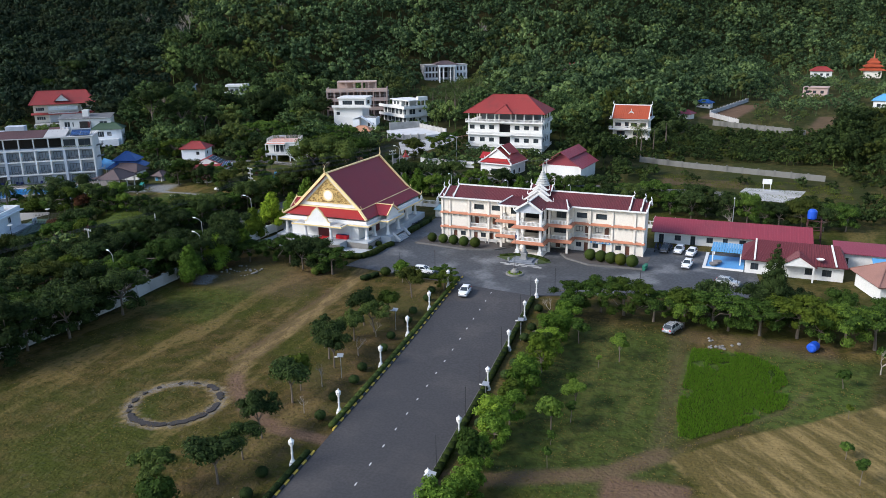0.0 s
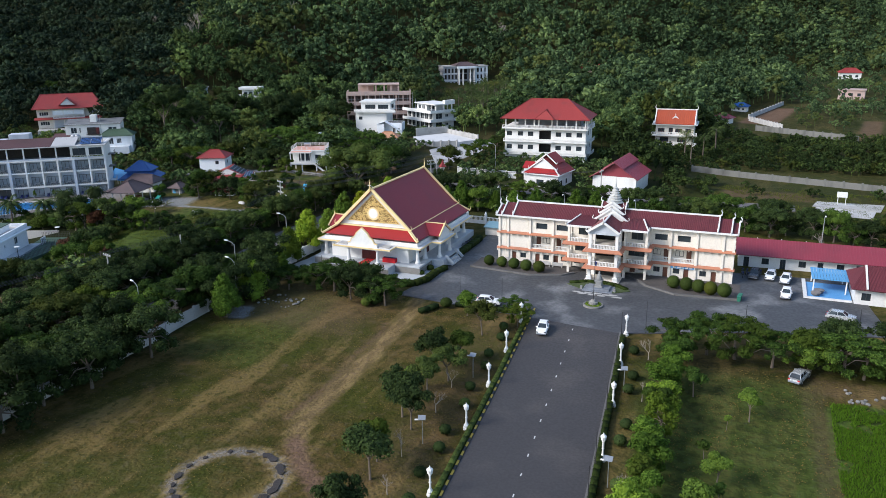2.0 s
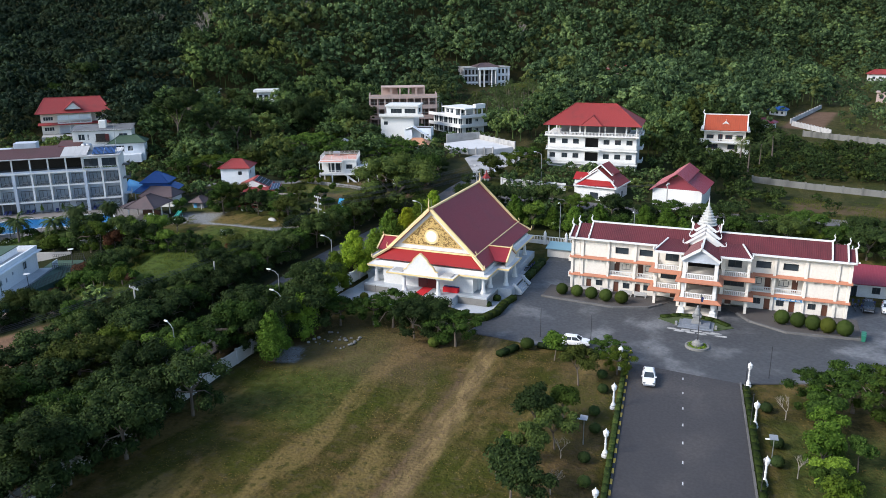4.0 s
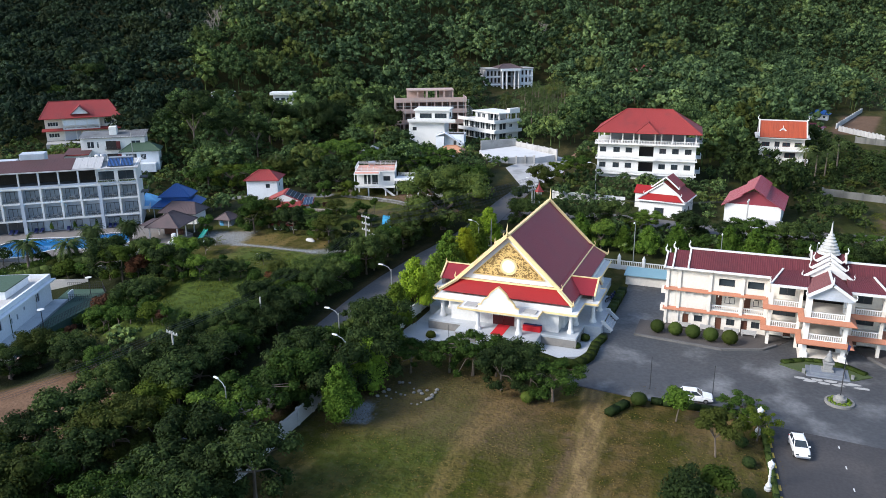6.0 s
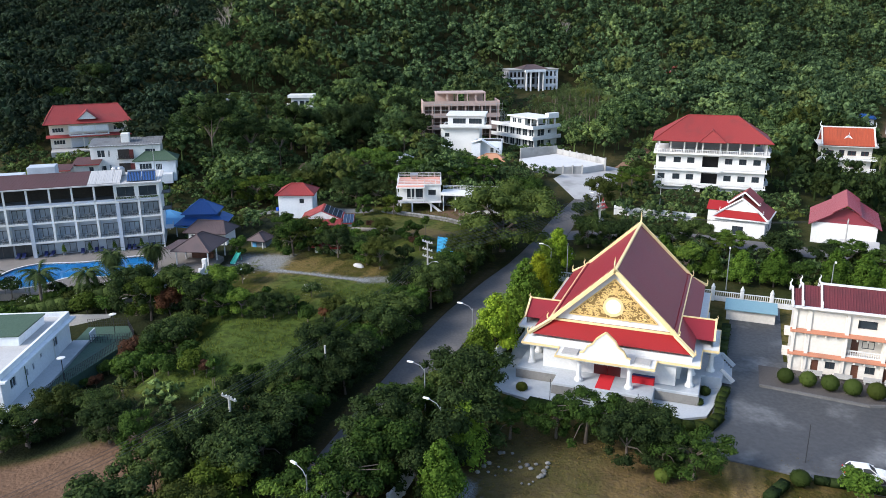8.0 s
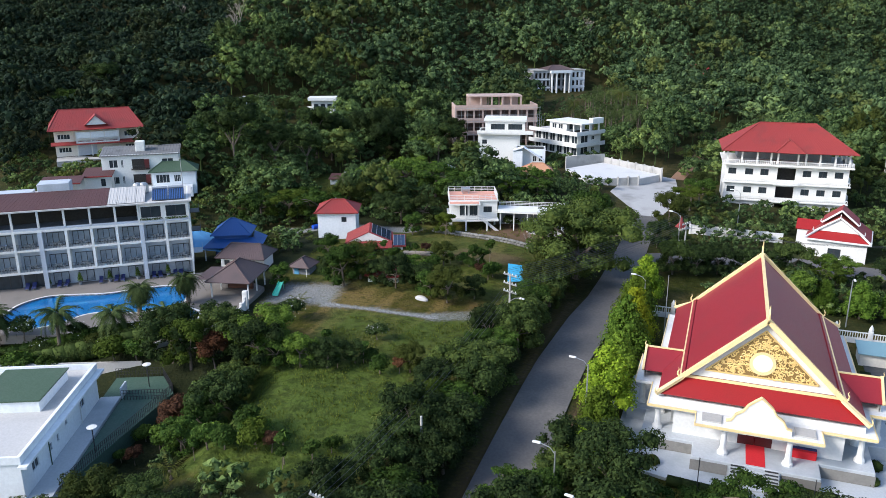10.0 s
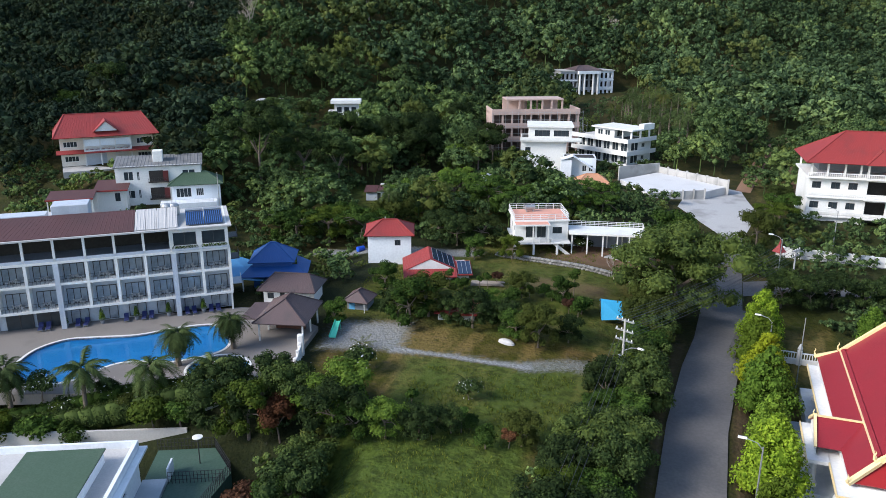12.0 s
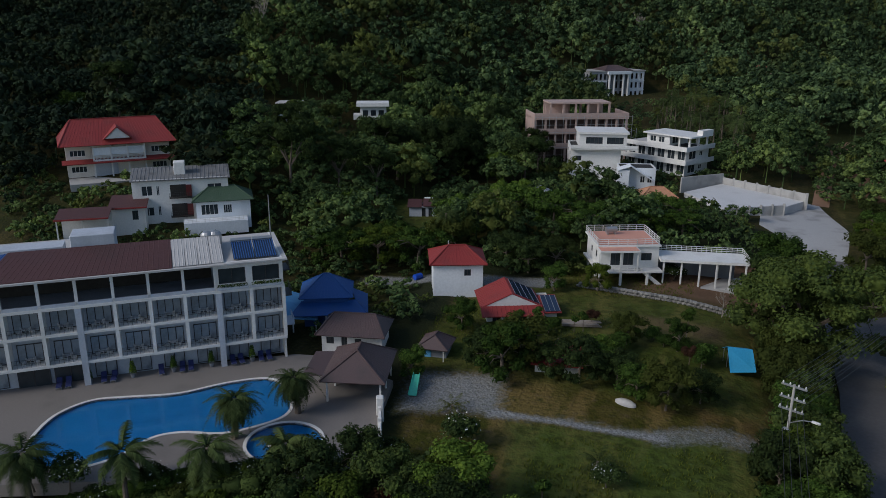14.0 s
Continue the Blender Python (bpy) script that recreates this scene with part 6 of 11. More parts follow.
# ---- smaller houses ----
def hip_roof(b, x0, y0, x1, y1, z, h, ridge=0.3, over=0.5, thick=0.15):
    """A hipped roof; ridge: share of the longer side that the ridge takes."""
    x0, y0, x1, y1 = x0 - over, y0 - over, x1 + over, y1 + over
    cx, cy = (x0 + x1) / 2, (y0 + y1) / 2
    if x1 - x0 >= y1 - y0:
        r = (x1 - x0) * ridge / 2
        a, c = (cx - r, cy, z + h), (cx + r, cy, z + h)
        q = [[(x0, y0, z), (x1, y0, z), c, a], [(x1, y1, z), (x0, y1, z), a, c], [(x1, y0, z), (x1, y1, z), c], [(x0, y1, z), (x0, y0, z), a]]
    else:
        r = (y1 - y0) * ridge / 2
        a, c = (cx, cy - r, z + h), (cx, cy + r, z + h)
        q = [[(x1, y0, z), (x1, y1, z), c, a], [(x0, y1, z), (x0, y0, z), a, c], [(x0, y0, z), (x1, y0, z), a], [(x1, y1, z), (x0, y1, z), c]]
    for quad in q:
        if len(quad) == 4:
            ribbed(b, quad, thick, 0.7, 0.028)
        else:
            b.sheet(quad, thick)
    for p in ((x0, y0, z), (x1, y0, z), (x1, y1, z), (x0, y1, z)):
        e = min((a, c), key=lambda t: math.dist(t, p))
        b.beam((p[0], p[1], p[2] + 0.05), (e[0], e[1], e[2] + 0.05), 0.2, 0.14)
    b.beam((a[0], a[1], a[2] + 0.05), (c[0], c[1], c[2] + 0.05), 0.22, 0.16)
    return b


def shell(parent, x0, y0, x1, y1, z0, z1, material, front=(), right=(), left=(), name="wall", thick=0.25, frame=None, bars=1):
    """Four outer walls with windows. front, right, left: rows of (start, z, width, height) along that wall."""
    part(name, pierced(Build(), x0, x1, z0, z1, y0, y0 + thick, [(x0 + u, x0 + u + w, z, z + h) for u, z, w, h in front]), material, parent)
    part(name, Build().box(x0, y1 - thick, z0, x1, y1, z1), material, parent)
    for x, holes, s in ((x0, left, -1), (x1, right, 1)):
        b = Build()
        pierced(b, y0 + thick, y1 - thick, z0, z1, 0, thick, [(y0 + u, y0 + u + w, z, z + h) for u, z, w, h in holes])
        b.v = [(x - (v[1] if s > 0 else -v[1]), v[0], v[2]) for v in b.v]
        if s < 0:
            b.f = [f[::-1] for f in b.f]
        b.f = [f[::-1] for f in b.f]
        part(name, b, material, parent)
    for u, z, w, h in front:
        window(parent, x0 + u, z, w, h, y0 + 0.12, 0, frame or DARK_METAL, bars)
    for u, z, w, h in right:
        window(parent, x1 - 0.12, z, w, h, y0 + u, 90, frame or DARK_METAL, bars)
    for u, z, w, h in left:
        window(parent, x0 + 0.12, z, w, h, y0 + u + w, -90, frame or DARK_METAL, bars)
    # Dark block behind the windows: the unlit room put into colour.
    part("inside", Build().box(x0 + 0.6, y0 + 0.8, z0, x1 - 0.6, y1 - 0.6, z1 - 0.1), INNER_SHADE, parent)


# dark red-tiled mansion on the west slope
rrm = thing("mansion", -204.5, 214.5, 14.2, 46, "two-storey cream mansion with a wide red hipped roof and white dormer", "house")
rrm.scale = (0.93, 1, 1)
shell(rrm, -11, 0, 11, 11, 0, 6.9, CREAM, [(0.8 + 17.2 * s, z, 3.2, 1.3) for s in (0, 1) for z in (1.0, 4.4)], [(3, 4.4, 2, 1.3), (7, 4.4, 2, 1.3)], frame=WHITE, bars=3)
part("gallery", Build().box(-5.6, -1.6, 3.3, 5.6, 0, 3.6).box(-5.6, -1.6, 0, -5.3, -1.3, 6.9).box(-1.95, -1.6, 0, -1.65, -1.3, 6.9).box(1.65, -1.6, 0, 1.95, -1.3, 6.9).box(5.3, -1.6, 0, 5.6, -1.3, 6.9), WHITE, rrm)
part("shutter", Build().box(-5.3, -1.4, 4.6, 5.3, -1.3, 6.2), COOL_WHITE, rrm, "pale roller blinds")
part("garage_door", Build().box(-5.3, -0.12, 0, -0.5, -0.02, 2.7), GREY_WALL, rrm)
b = balusters(Build(), (-5.5, -1.5, 3.6), (5.5, -1.5, 3.6), 0.9)
part("balustrade", b, WHITE, rrm)
part("skirt_roof", Build().sheet([(-12, -2.4, 3.2), (12, -2.4, 3.2), (12, 0.0, 3.75), (-12, 0.0, 3.75)], 0.15), RED_TILE, rrm)
part("roof", hip_roof(Build(), -11.2, -1.2, 11.2, 11.2, 6.9, 4.6, 0.74, 1.2), RED_TILE, rrm)
b = Build().add([(-2.6, -1.6, 8.0), (2.6, -1.6, 8.0), (0, -1.6, 10.2), (-2.6, 0.4, 8.0), (2.6, 0.4, 8.0), (0, 3.0, 10.2)], [(0, 1, 2), (0, 2, 5, 3), (2, 1, 4, 5)])
part("dormer", b, WHITE, rrm, "white triangular dormer")
b = Build()
for s in (-1, 1):
    q = [(s * 3.1, -1.9, 7.9), (s * 3.1, 1.4, 7.9), (0, 4.0, 10.5), (0, -1.9, 10.5)]
    b.sheet(q if s > 0 else q[::-1], 0.14)
part("dormer_roof", b, RED_TILE, rrm)
part("forecourt", Build().box(-11, -7, -1.5, 2, -0.02, -0.1), CONCRETE, rrm)

# white three-storey apartments behind the hotel, with the green-roofed house and the low red-roofed one
apt = thing("apartment_house", -177.6, 200.3, 9.0, 36, "white three-storey apartments with a grey metal roof", "house")
shell(apt, -9, 0, 8, 7, 0, 9.0, WHITE, [(1.6, 6.0, 1.9, 1.9), (1.6, 2.2, 1.9, 1.7), (4.2, 6.0, 0.5, 1.8), (4.2, 2.2, 0.5, 1.8), (13.2, 5.6, 2.6, 2.2)], [(2, 6.0, 1.5, 1.6)], [(2, 6.0, 1.5, 1.6)], frame=WHITE)
for z in (2.0, 5.6):
    # Dark sheet on the wall paints the shade of a balcony recess.
    p = part("balcony", Build().box(-2.6, -0.9, z - 0.15, 1.4, 0.02, z).box(-2.4, -0.04, z, 0.4, 0.0, z + 2.3), INNER_SHADE, apt, "balcony slab with a dark sheet for the shaded opening")
    part("railing", rail(Build(), (-2.6, -0.88, z), (1.4, -0.88, z), 0.95, 0.4, 0.02), DARK_METAL, p)
    part("red_panel", Build().box(0.4, -0.5, z + 0.1, 1.4, 0.02, z + 2.2), DARK_RED, p)
b = Build()
ribbed(b, [(-9.3, -0.4, 8.9), (8.4, -0.4, 8.9), (8.4, 7.6, 10.0), (-9.3, 7.6, 10.0)], 0.12, 0.7, 0.06)
part("roof", b, STAINED_METAL, apt, "stained grey ribbed metal roof")
part("stair_tower", Build().soft_box(-1.6, 2.5, 9, 0.4, 5, 11.6, 0.08), WHITE, apt)
low = thing("lodge", -183.8, 191.6, 10.6, 34, "low white lodge with a dark red-edged roof", "house")
low.scale = (0.72, 0.9, 0.95)
shell(low, -3.4, 0, 4.6, 6, -3.0, 3.6, WHITE, [(4.9, 1.0, 1.4, 1.8)], frame=DARK_METAL)
b = Build().sheet([(-4, -0.8, 3.6), (5.2, -0.8, 3.6), (5.2, 6.6, 4.6), (-4, 6.6, 4.6)], 0.14)
part("roof", b, RUST_SHEET, low)
part("fascia", Build().beam((-4, -0.85, 3.5), (5.2, -0.85, 3.5), 0.12, 0.3), RED_TILE, low)
car_port = thing("carport", -187.0, 185.0, 10.6, 34, "open carport with a dark red-edged roof", "carport")
car_port.scale = (0.72, 0.8, 0.95)
part("roof", Build().sheet([(-6, -2.5, 3.2), (6, -2.5, 3.2), (6, 4, 4.0), (-6, 4, 4.0)], 0.16), RUST_SHEET, car_port)
part("fascia", Build().beam((-6, -2.55, 3.1), (6, -2.55, 3.1), 0.12, 0.3), RED_TILE, car_port)
for x in (-5.6, 0, 5.6):
    part("post", Build().box(x - 0.15, -2.2, -4, x + 0.15, -1.9, 3.2), WHITE, car_port)
part("rear_wall", Build().box(-5.8, 3.4, -4, 5.8, 3.7, 3.6), WHITE, car_port)
green_house = thing("green_roofed_house", -170.6, 201.6, 8.6, 36, "white house with a green hipped roof and terrace", "house")
green_house.scale = (0.75, 0.75, 0.9)
shell(green_house, -6, 0, 7, 9, 0, 6.2, COOL_WHITE, [(1.2, 3.2, 4.0, 2.2), (6.5, 3.4, 2.0, 1.8)], [(2, 3.4, 2, 1.6)], frame=WHITE, bars=3)
part("roof", hip_roof(Build(), -6, 0, 7, 9, 6.2, 2.3, 0.4, 0.9), GREEN_ROOF, green_house)
part("terrace", Build().box(-9, -4.5, 0, 6, -0.02, 2.6), COOL_WHITE, green_house)
part("railing", rail(Build(), (-9, -4.4, 2.6), (6, -4.4, 2.6), 0.9, 1.0, 0.03), WHITE, green_house)

# blue-roofed pavilions and dark-tiled pool houses east of the hotel
blue = thing("blue_pavilion", -135.6, 176.0, 5.2, 25, "pavilion with a two-tier bright blue metal roof", "pavilion")
part("roof", hip_roof(Build(), -4.2, -3.6, 4.2, 3.6, 4.6, 2.6, 0.12, 0.6), BLUE_ROOF, blue)
part("lower_roof", Build().sheet([(-6.4, -6.2, 2.6), (7.4, -6.2, 2.6), (5.2, -3.0, 3.9), (-4.4, -3.0, 3.9)], 0.12).sheet([(7.4, -6.2, 2.6), (7.4, 4, 2.6), (4.4, 3.4, 3.9), (5.2, -3, 3.9)], 0.12), BLUE_ROOF, blue)
part("wall", Build().box(-4, -3.4, 0, 4, 3.4, 4.6), BLUE_ROOF, blue)
for x in (-5.8, 0, 6.8):
    part("post", Build().box(x - 0.12, -5.9, 0, x + 0.12, -5.65, 2.6), WHITE, blue)
lean = thing("blue_canopy", -139.5, 172.5, 4.6, 29, "sloping light blue corrugated canopy beside the hotel", "canopy")
b = Build()
ribbed(b, [(-3.6, -4.5, 3.4), (4.6, -4.5, 2.5), (4.6, 5, 2.9), (-3.6, 5, 5.4)], 0.08, 0.5, 0.04)
part("roof", b, LIGHT_BLUE, lean)
for x, y in ((-3.2, -4.2), (4.2, -4.2), (4.2, 4.6), (-3.2, 4.6)):
    part("post", Build().box(x - 0.1, y - 0.1, 0, x + 0.1, y + 0.1, 2.6), WHITE, lean)
kitchen = thing("pool_house", -127.5, 168.2, 5.4, 12, "white pool house with a dark brown tiled roof", "house")
shell(kitchen, -6.4, -2.6, 6.4, 2.8, 0, 2.9, WHITE, [(1.0, 1.2, 1.6, 1.0), (4.2, 0.1, 1.2, 2.2), (7.0, 1.2, 1.4, 0.9)], frame=DARK_METAL)
part("roof", hip_roof(Build(), -6.6, -3.4, 6.6, 3.4, 2.9, 2.0, 0.6, 0.7), BROWN_TILE, kitchen)
bar = thing("pool_bar", -122.0, 157.8, 5.8, 14, "open pool bar under a dark brown pyramid tile roof", "pavilion")
part("roof", hip_roof(Build(), -4.6, -5.0, 4.6, 5.0, 2.6, 2.5, 0.25, 0.7), BROWN_TILE, bar)
part("side_roof", Build().sheet([(-8.6, -3.6, 2.5), (-5.2, -3.6, 2.6), (-5.2, 4.4, 2.6), (-8.6, 4.4, 2.5)], 0.12), BROWN_TILE, bar)
for x in (-4.3, 4.3):
    for y in (-4.7, 0, 4.7):
        part("post", Build().box(x - 0.14, y - 0.14, -0.6, x + 0.14, y + 0.14, 2.6), WHITE, bar)
part("counter", Build().soft_box(-3, 0.6, -0.2, 3, 1.4, 0.95, 0.05), WOOD, bar)
for ob, w in ((blue, 0.78), (lean, 0.8), (kitchen, 0.62), (bar, 0.7)):
    ob.scale = (w, 0.8, 0.95)
kiosk = thing("garden_kiosk", -116.7, 168.8, 4.9, 4, "small kiosk with a brown hipped tile roof and blue shutter", "kiosk")
shell(kiosk, -2.3, -0.6, 2.3, 3.2, 0, 2.2, DARK_GREY, [(0.6, 0.3, 1.2, 1.6)], frame=LIGHT_BLUE)
part("roof", hip_roof(Build(), -2.4, -1.6, 2.4, 3.4, 2.2, 1.4, 0.3, 0.6), BROWN_TILE, kiosk)
part("shutter", Build().box(-1.8, -0.72, 0.3, -0.6, -0.62, 1.7), LIGHT_BLUE, kiosk)
part("post", Build().box(2.0, -1.9, 0, 2.15, -1.75, 2.2), WHITE, kiosk)
kiosk.scale = (0.7, 0.7, 0.95)

# white cottage, solar house, villa with the open hall
cot = thing("cottage", -120.8, 190.2, 6.0, 22, "two-storey white cottage with a red hipped roof", "house")
shell(cot, -3.7, -3.4, 3.7, 3.4, 0, 5.9, COOL_WHITE, [(4.6, 4.0, 1.0, 1.0)], [(2, 4.0, 1, 1)], [(2.4, 0, 1.4, 2.2)], frame=DARK_METAL)
part("roof", hip_roof(Build(), -3.7, -3.4, 3.7, 3.4, 5.9, 1.9, 0.3, 0.6), RED_TILE, cot)
sol = thing("solar_house", -110.0, 184.2, 5.3, 24, "white bungalow with a red gabled roof carrying solar panels", "house")
shell(sol, -4.6, -3.4, 5.2, 3.8, 0, 2.7, WHITE, [(7.2, 1.1, 0.9, 1.0), (0.8, 0.9, 1.2, 1.2), (2.6, 0.1, 1.0, 2.1), (4.4, 0.9, 1.2, 1.2)], [(3, 1, 1, 1)], frame=DARK_METAL)
b = Build()
q = [(-5.4, -4.6, 2.5), (3.2, -4.6, 2.5), (3.2, -2.6, 3.3), (-5.4, -2.6, 3.3)]
ribbed(b, q, 0.12, 0.6, 0.05)
for s in (-1, 1):
    q = [(-1.0 + s * 4.4, -2.6, 3.1), (-1.0 + s * 4.4, 4.4, 3.1), (-1.0, 4.4, 5.1), (-1.0, -2.6, 5.1)]
    ribbed(b, q if s > 0 else [q[1], q[0], q[3], q[2]], 0.12, 0.6, 0.05)
q = [(3.3, -3.9, 2.6), (5.8, -3.9, 2.6), (5.8, 0.6, 3.6), (3.3, 0.6, 3.6)]
ribbed(b, q, 0.12, 0.6, 0.05)
part("roof", b, RED_TILE, sol)
part("gable", Build().add([(-5.2, -2.55, 3.2), (3.2, -2.55, 3.2), (-1, -2.55, 5.0), (-5.2, -2.4, 3.2), (3.2, -2.4, 3.2), (-1, -2.4, 5.0)], [(0, 1, 2), (5, 4, 3)]), WHITE, sol, "white gable front")
for k in range(3):
    y0 = -2.2 + 2.1 * k
    q = [(3.0, y0, 3.38), (3.0, y0 + 2.0, 3.38), (-0.5, y0 + 2.0, 4.97), (-0.5, y0, 4.97)]
    p = part("solar_panel", Build().sheet(q, 0.05), SOLAR, sol, "dark solar panel")
    fr = Build()
    a, c2, d, e = (Vector(v) for v in q)
    for i in range(5):
        fr.beam(a.lerp(e, i / 4), c2.lerp(d, i / 4), 0.06, 0.05)
    part("panel_frame", fr, METAL, p)
p = part("solar_panel", Build().sheet([(3.5, -3.7, 2.75), (5.6, -3.7, 2.75), (5.6, 0.3, 3.64), (3.5, 0.3, 3.64)], 0.05), SOLAR, sol, "dark solar panel")
fr = Build()
for i in range(4):
    fr.beam((3.5 + 0.7 * i, -3.7, 2.78), (3.5 + 0.7 * i, 0.3, 3.67), 0.06, 0.05)
part("panel_frame", fr, METAL, p)

villa = thing("roof_terrace_villa", -96.3, 201.8, 6.4, 22, "white villa on stilts with pink-tiled roof terraces and railings", "house")
shell(villa, -4.6, 0, 4.8, 8, 3.0, 6.4, WHITE, [(6.6, 1.1 + 3.0, 1.7, 1.2), (1.8, 3.3, 1.6, 2.4), (3.8, 3.3, 1.6, 2.4)], [(2, 4.1, 1.4, 1.2)], [(1.5, 4.2, 0.9, 1.1), (4.5, 4.2, 0.9, 1.1)], frame=DARK_METAL)
part("floor_slab", Build().box(-5.2, -2.2, 2.75, 4.9, 8.1, 3.02), WHITE, villa)
for x, y in ((-4.9, -1.9), (-1.6, -1.9), (2.6, -1.9), (-4.4, 2.5), (-4.4, 7.6), (4.5, 7.6), (4.5, 2.5)):
    part("stilt", Build().box(x - 0.17, y - 0.17, -0.5, x + 0.17, y + 0.17, 2.75), WHITE, villa)
part("roof_slab", Build().box(-5.0, -0.3, 6.4, 5.0, 8.3, 6.65).box(-5.1, -2.4, 6.1, 1.2, -0.2, 6.35), WHITE, villa)
part("roof_tiles", Build().box(-4.7, 0.2, 6.66, 4.7, 8.0, 6.7).box(-4.9, -2.2, 6.36, 1.0, -0.25, 6.4), SALMON, villa, "worn salmon terrace tiles")
b = Build()
for p, q in (((-4.9, -0.2), (1.2, -0.2)), ((1.2, -0.2), (4.9, 0.4)), ((4.9, 0.4), (4.9, 8.2)), ((4.9, 8.2), (-4.9, 8.2)), ((-4.9, 8.2), (-4.9, -0.2))):
    rail(b, (*p, 6.65), (*q, 6.65), 1.0, 1.4, 0.04)
part("railing", b, WHITE, villa)
b = rail(Build(), (-5.1, -2.1, 3.02), (1.6, -2.1, 3.02), 1.0, 1.2, 0.04)
rail(b, (-5.1, -2.1, 3.02), (-5.1, 0, 3.02), 1.0, 1.2, 0.04)
part("balcony_railing", b, WHITE, villa)
for x in (-4.9, -1.8, 0.9):
    part("post", Build().box(x - 0.1, -2.2, 3.02, x + 0.1, -2.0, 6.1), WHITE, villa)
stair = part("outer_stair", Build().beam((1.5, -1.75, 3.2), (5.0, -1.75, 0.4), 0.1, 0.5), WHITE, villa)
for k in range(11):
    part("tread", Build().box(1.4 + 0.32 * k, -1.7, 2.9 - 0.27 * k, 1.75 + 0.32 * k, -0.5, 3.02 - 0.27 * k), WHITE, stair)
part("tank", Build().tube([(-2.2, 6, 7.5), (-0.4, 6.2, 7.5)], 0.5, 10).box(-2.0, 5.7, 6.7, -1.8, 6.5, 7.2).box(-0.8, 5.8, 6.7, -0.6, 6.6, 7.2), METAL, villa, "steel water tank")
openh = thing("open_hall", -85.6, 205.0, 6.7, 14, "long flat-roofed open hall with white columns and roof railing", "pavilion")
openh.scale = (0.6, 0.85, 1)
part("roof_slab", Build().prism([(-10.5, -1.5), (11.5, -2.6), (12, 3.6), (-10.5, 4.5)], 4.0, 4.4), WHITE, openh)
b = Build()
for p, q in (((-10.3, 4.3), (11.8, 3.4)), ((11.8, 3.4), (11.3, -2.4))):
    rail(b, (*p, 4.4), (*q, 4.4), 0.9, 1.3, 0.04)
part("railing", b, WHITE, openh)
for x, y in ((-9.5, -1), (-5, -1.2), (-0.5, -1.6), (3.6, -2.0), (7, -2.2), (10.8, -2.3), (-9.5, 4), (-4, 4.15), (1.5, 3.5), (6, 3.3)):
    part("column", Build().box(x - 0.17, y - 0.17, 0, x + 0.17, y + 0.17, 4.0), WHITE, openh)
part("floor", Build().prism([(-10.5, -1.9), (11.8, -3.1), (12.4, 4.2), (-10.5, 4.9)], -0.6, 0.12), PALE_CONCRETE, openh)
part("rear_wall", Build().box(-10.2, 3.7, 0.1, 10.5, 3.9, 4.0), DARK_GREY, openh)

# large white block with the red hipped roof
wb = thing("apartment_block", -49.4, 244.3, 4.1, 4, "white four-storey block with red hipped roof and open top floor", "building")
WL = 28.4
wb.scale = (0.905, 1, 1)
part("inner", Build().box(1, 2.5, 0, WL - 1, 13, 12), INNER_SHADE, wb)
cols = [1.6, 5.6, 9.2, 19.0, 22.6, 26.2]
for lev, z in enumerate((0.0, 4.0, 8.2)):
    front = [(c - 0.95, c + 0.95, z + 1.5, z + 2.9) for c in cols] + [(12.2, 16.4, z + 0.6, z + 3.3)]
    part("wall", pierced(Build(), 0, WL, z, z + 4.2 if lev < 2 else 12.2, 0, 0.3, front), WHITE, wb)
    for c in cols:
        window(wb, c - 0.95, z + 1.5, 1.9, 1.4, 0.14, 0, DARK_METAL, 1)
    part("ledge", Build().box(-0.5, -0.9, z + 3.85, 11.6, 0.02, z + 4.1).box(17, -0.9, z + 3.85, WL + 0.5, 0.02, z + 4.1).box(11.5, -1.6, z + 3.85, 17.1, 0.02, z + 4.1), WHITE, wb)
    if lev < 2:
        b = balusters(Build(), (-0.3, -0.75, z + 4.1), (11.5, -0.75, z + 4.1), 0.8, 0.45, 0.14)
        balusters(b, (17.2, -0.75, z + 4.1), (WL + 0.3, -0.75, z + 4.1), 0.8, 0.45, 0.14)
        balusters(b, (11.6, -1.45, z + 4.1), (17.0, -1.45, z + 4.1), 0.9, 0.45, 0.14)
        part("balustrade", b, WHITE, wb)
    b = Build()
    pierced(b, 0.3, 13.7, z, z + 4.2 if lev < 2 else 12.2, 0, 0.3, [(u, u + 1.5, z + 1.4, z + 2.9) for u in (2, 5.5, 9)])
    b.v = [(WL - v[1], v[0], v[2]) for v in b.v]
    part("side_wall", b, WHITE, wb)
    for u in (2, 5.5, 9):
        window(wb, WL - 0.15, z + 1.4, 1.5, 1.5, u, 90, DARK_METAL, 1)
    p = part("side_balcony", Build().box(WL, 4.8, z + 3.9, WL + 1.6, 9.8, z + 4.1), WHITE, wb)
    part("balustrade", balusters(Build(), (WL + 1.5, 4.9, z + 4.1), (WL + 1.5, 9.7, z + 4.1), 0.8, 0.45, 0.14), WHITE, p)
part("left_wall", Build().box(0, 0.3, 0, 0.3, 14, 12.2).box(0.3, 13.7, 0, WL, 14, 12.2), WHITE, wb)
part("top_floor_slab", Build().box(-0.8, -1.3, 12.0, WL + 0.8, 14.3, 12.3), WHITE, wb)
b = balusters(Build(), (-0.6, -1.1, 12.3), (WL + 0.6, -1.1, 12.3), 0.9, 0.45, 0.14)
balusters(b, (WL + 0.6, -1.1, 12.3), (WL + 0.6, 14, 12.3), 0.9, 0.45, 0.14)
part("balustrade", b, WHITE, wb)
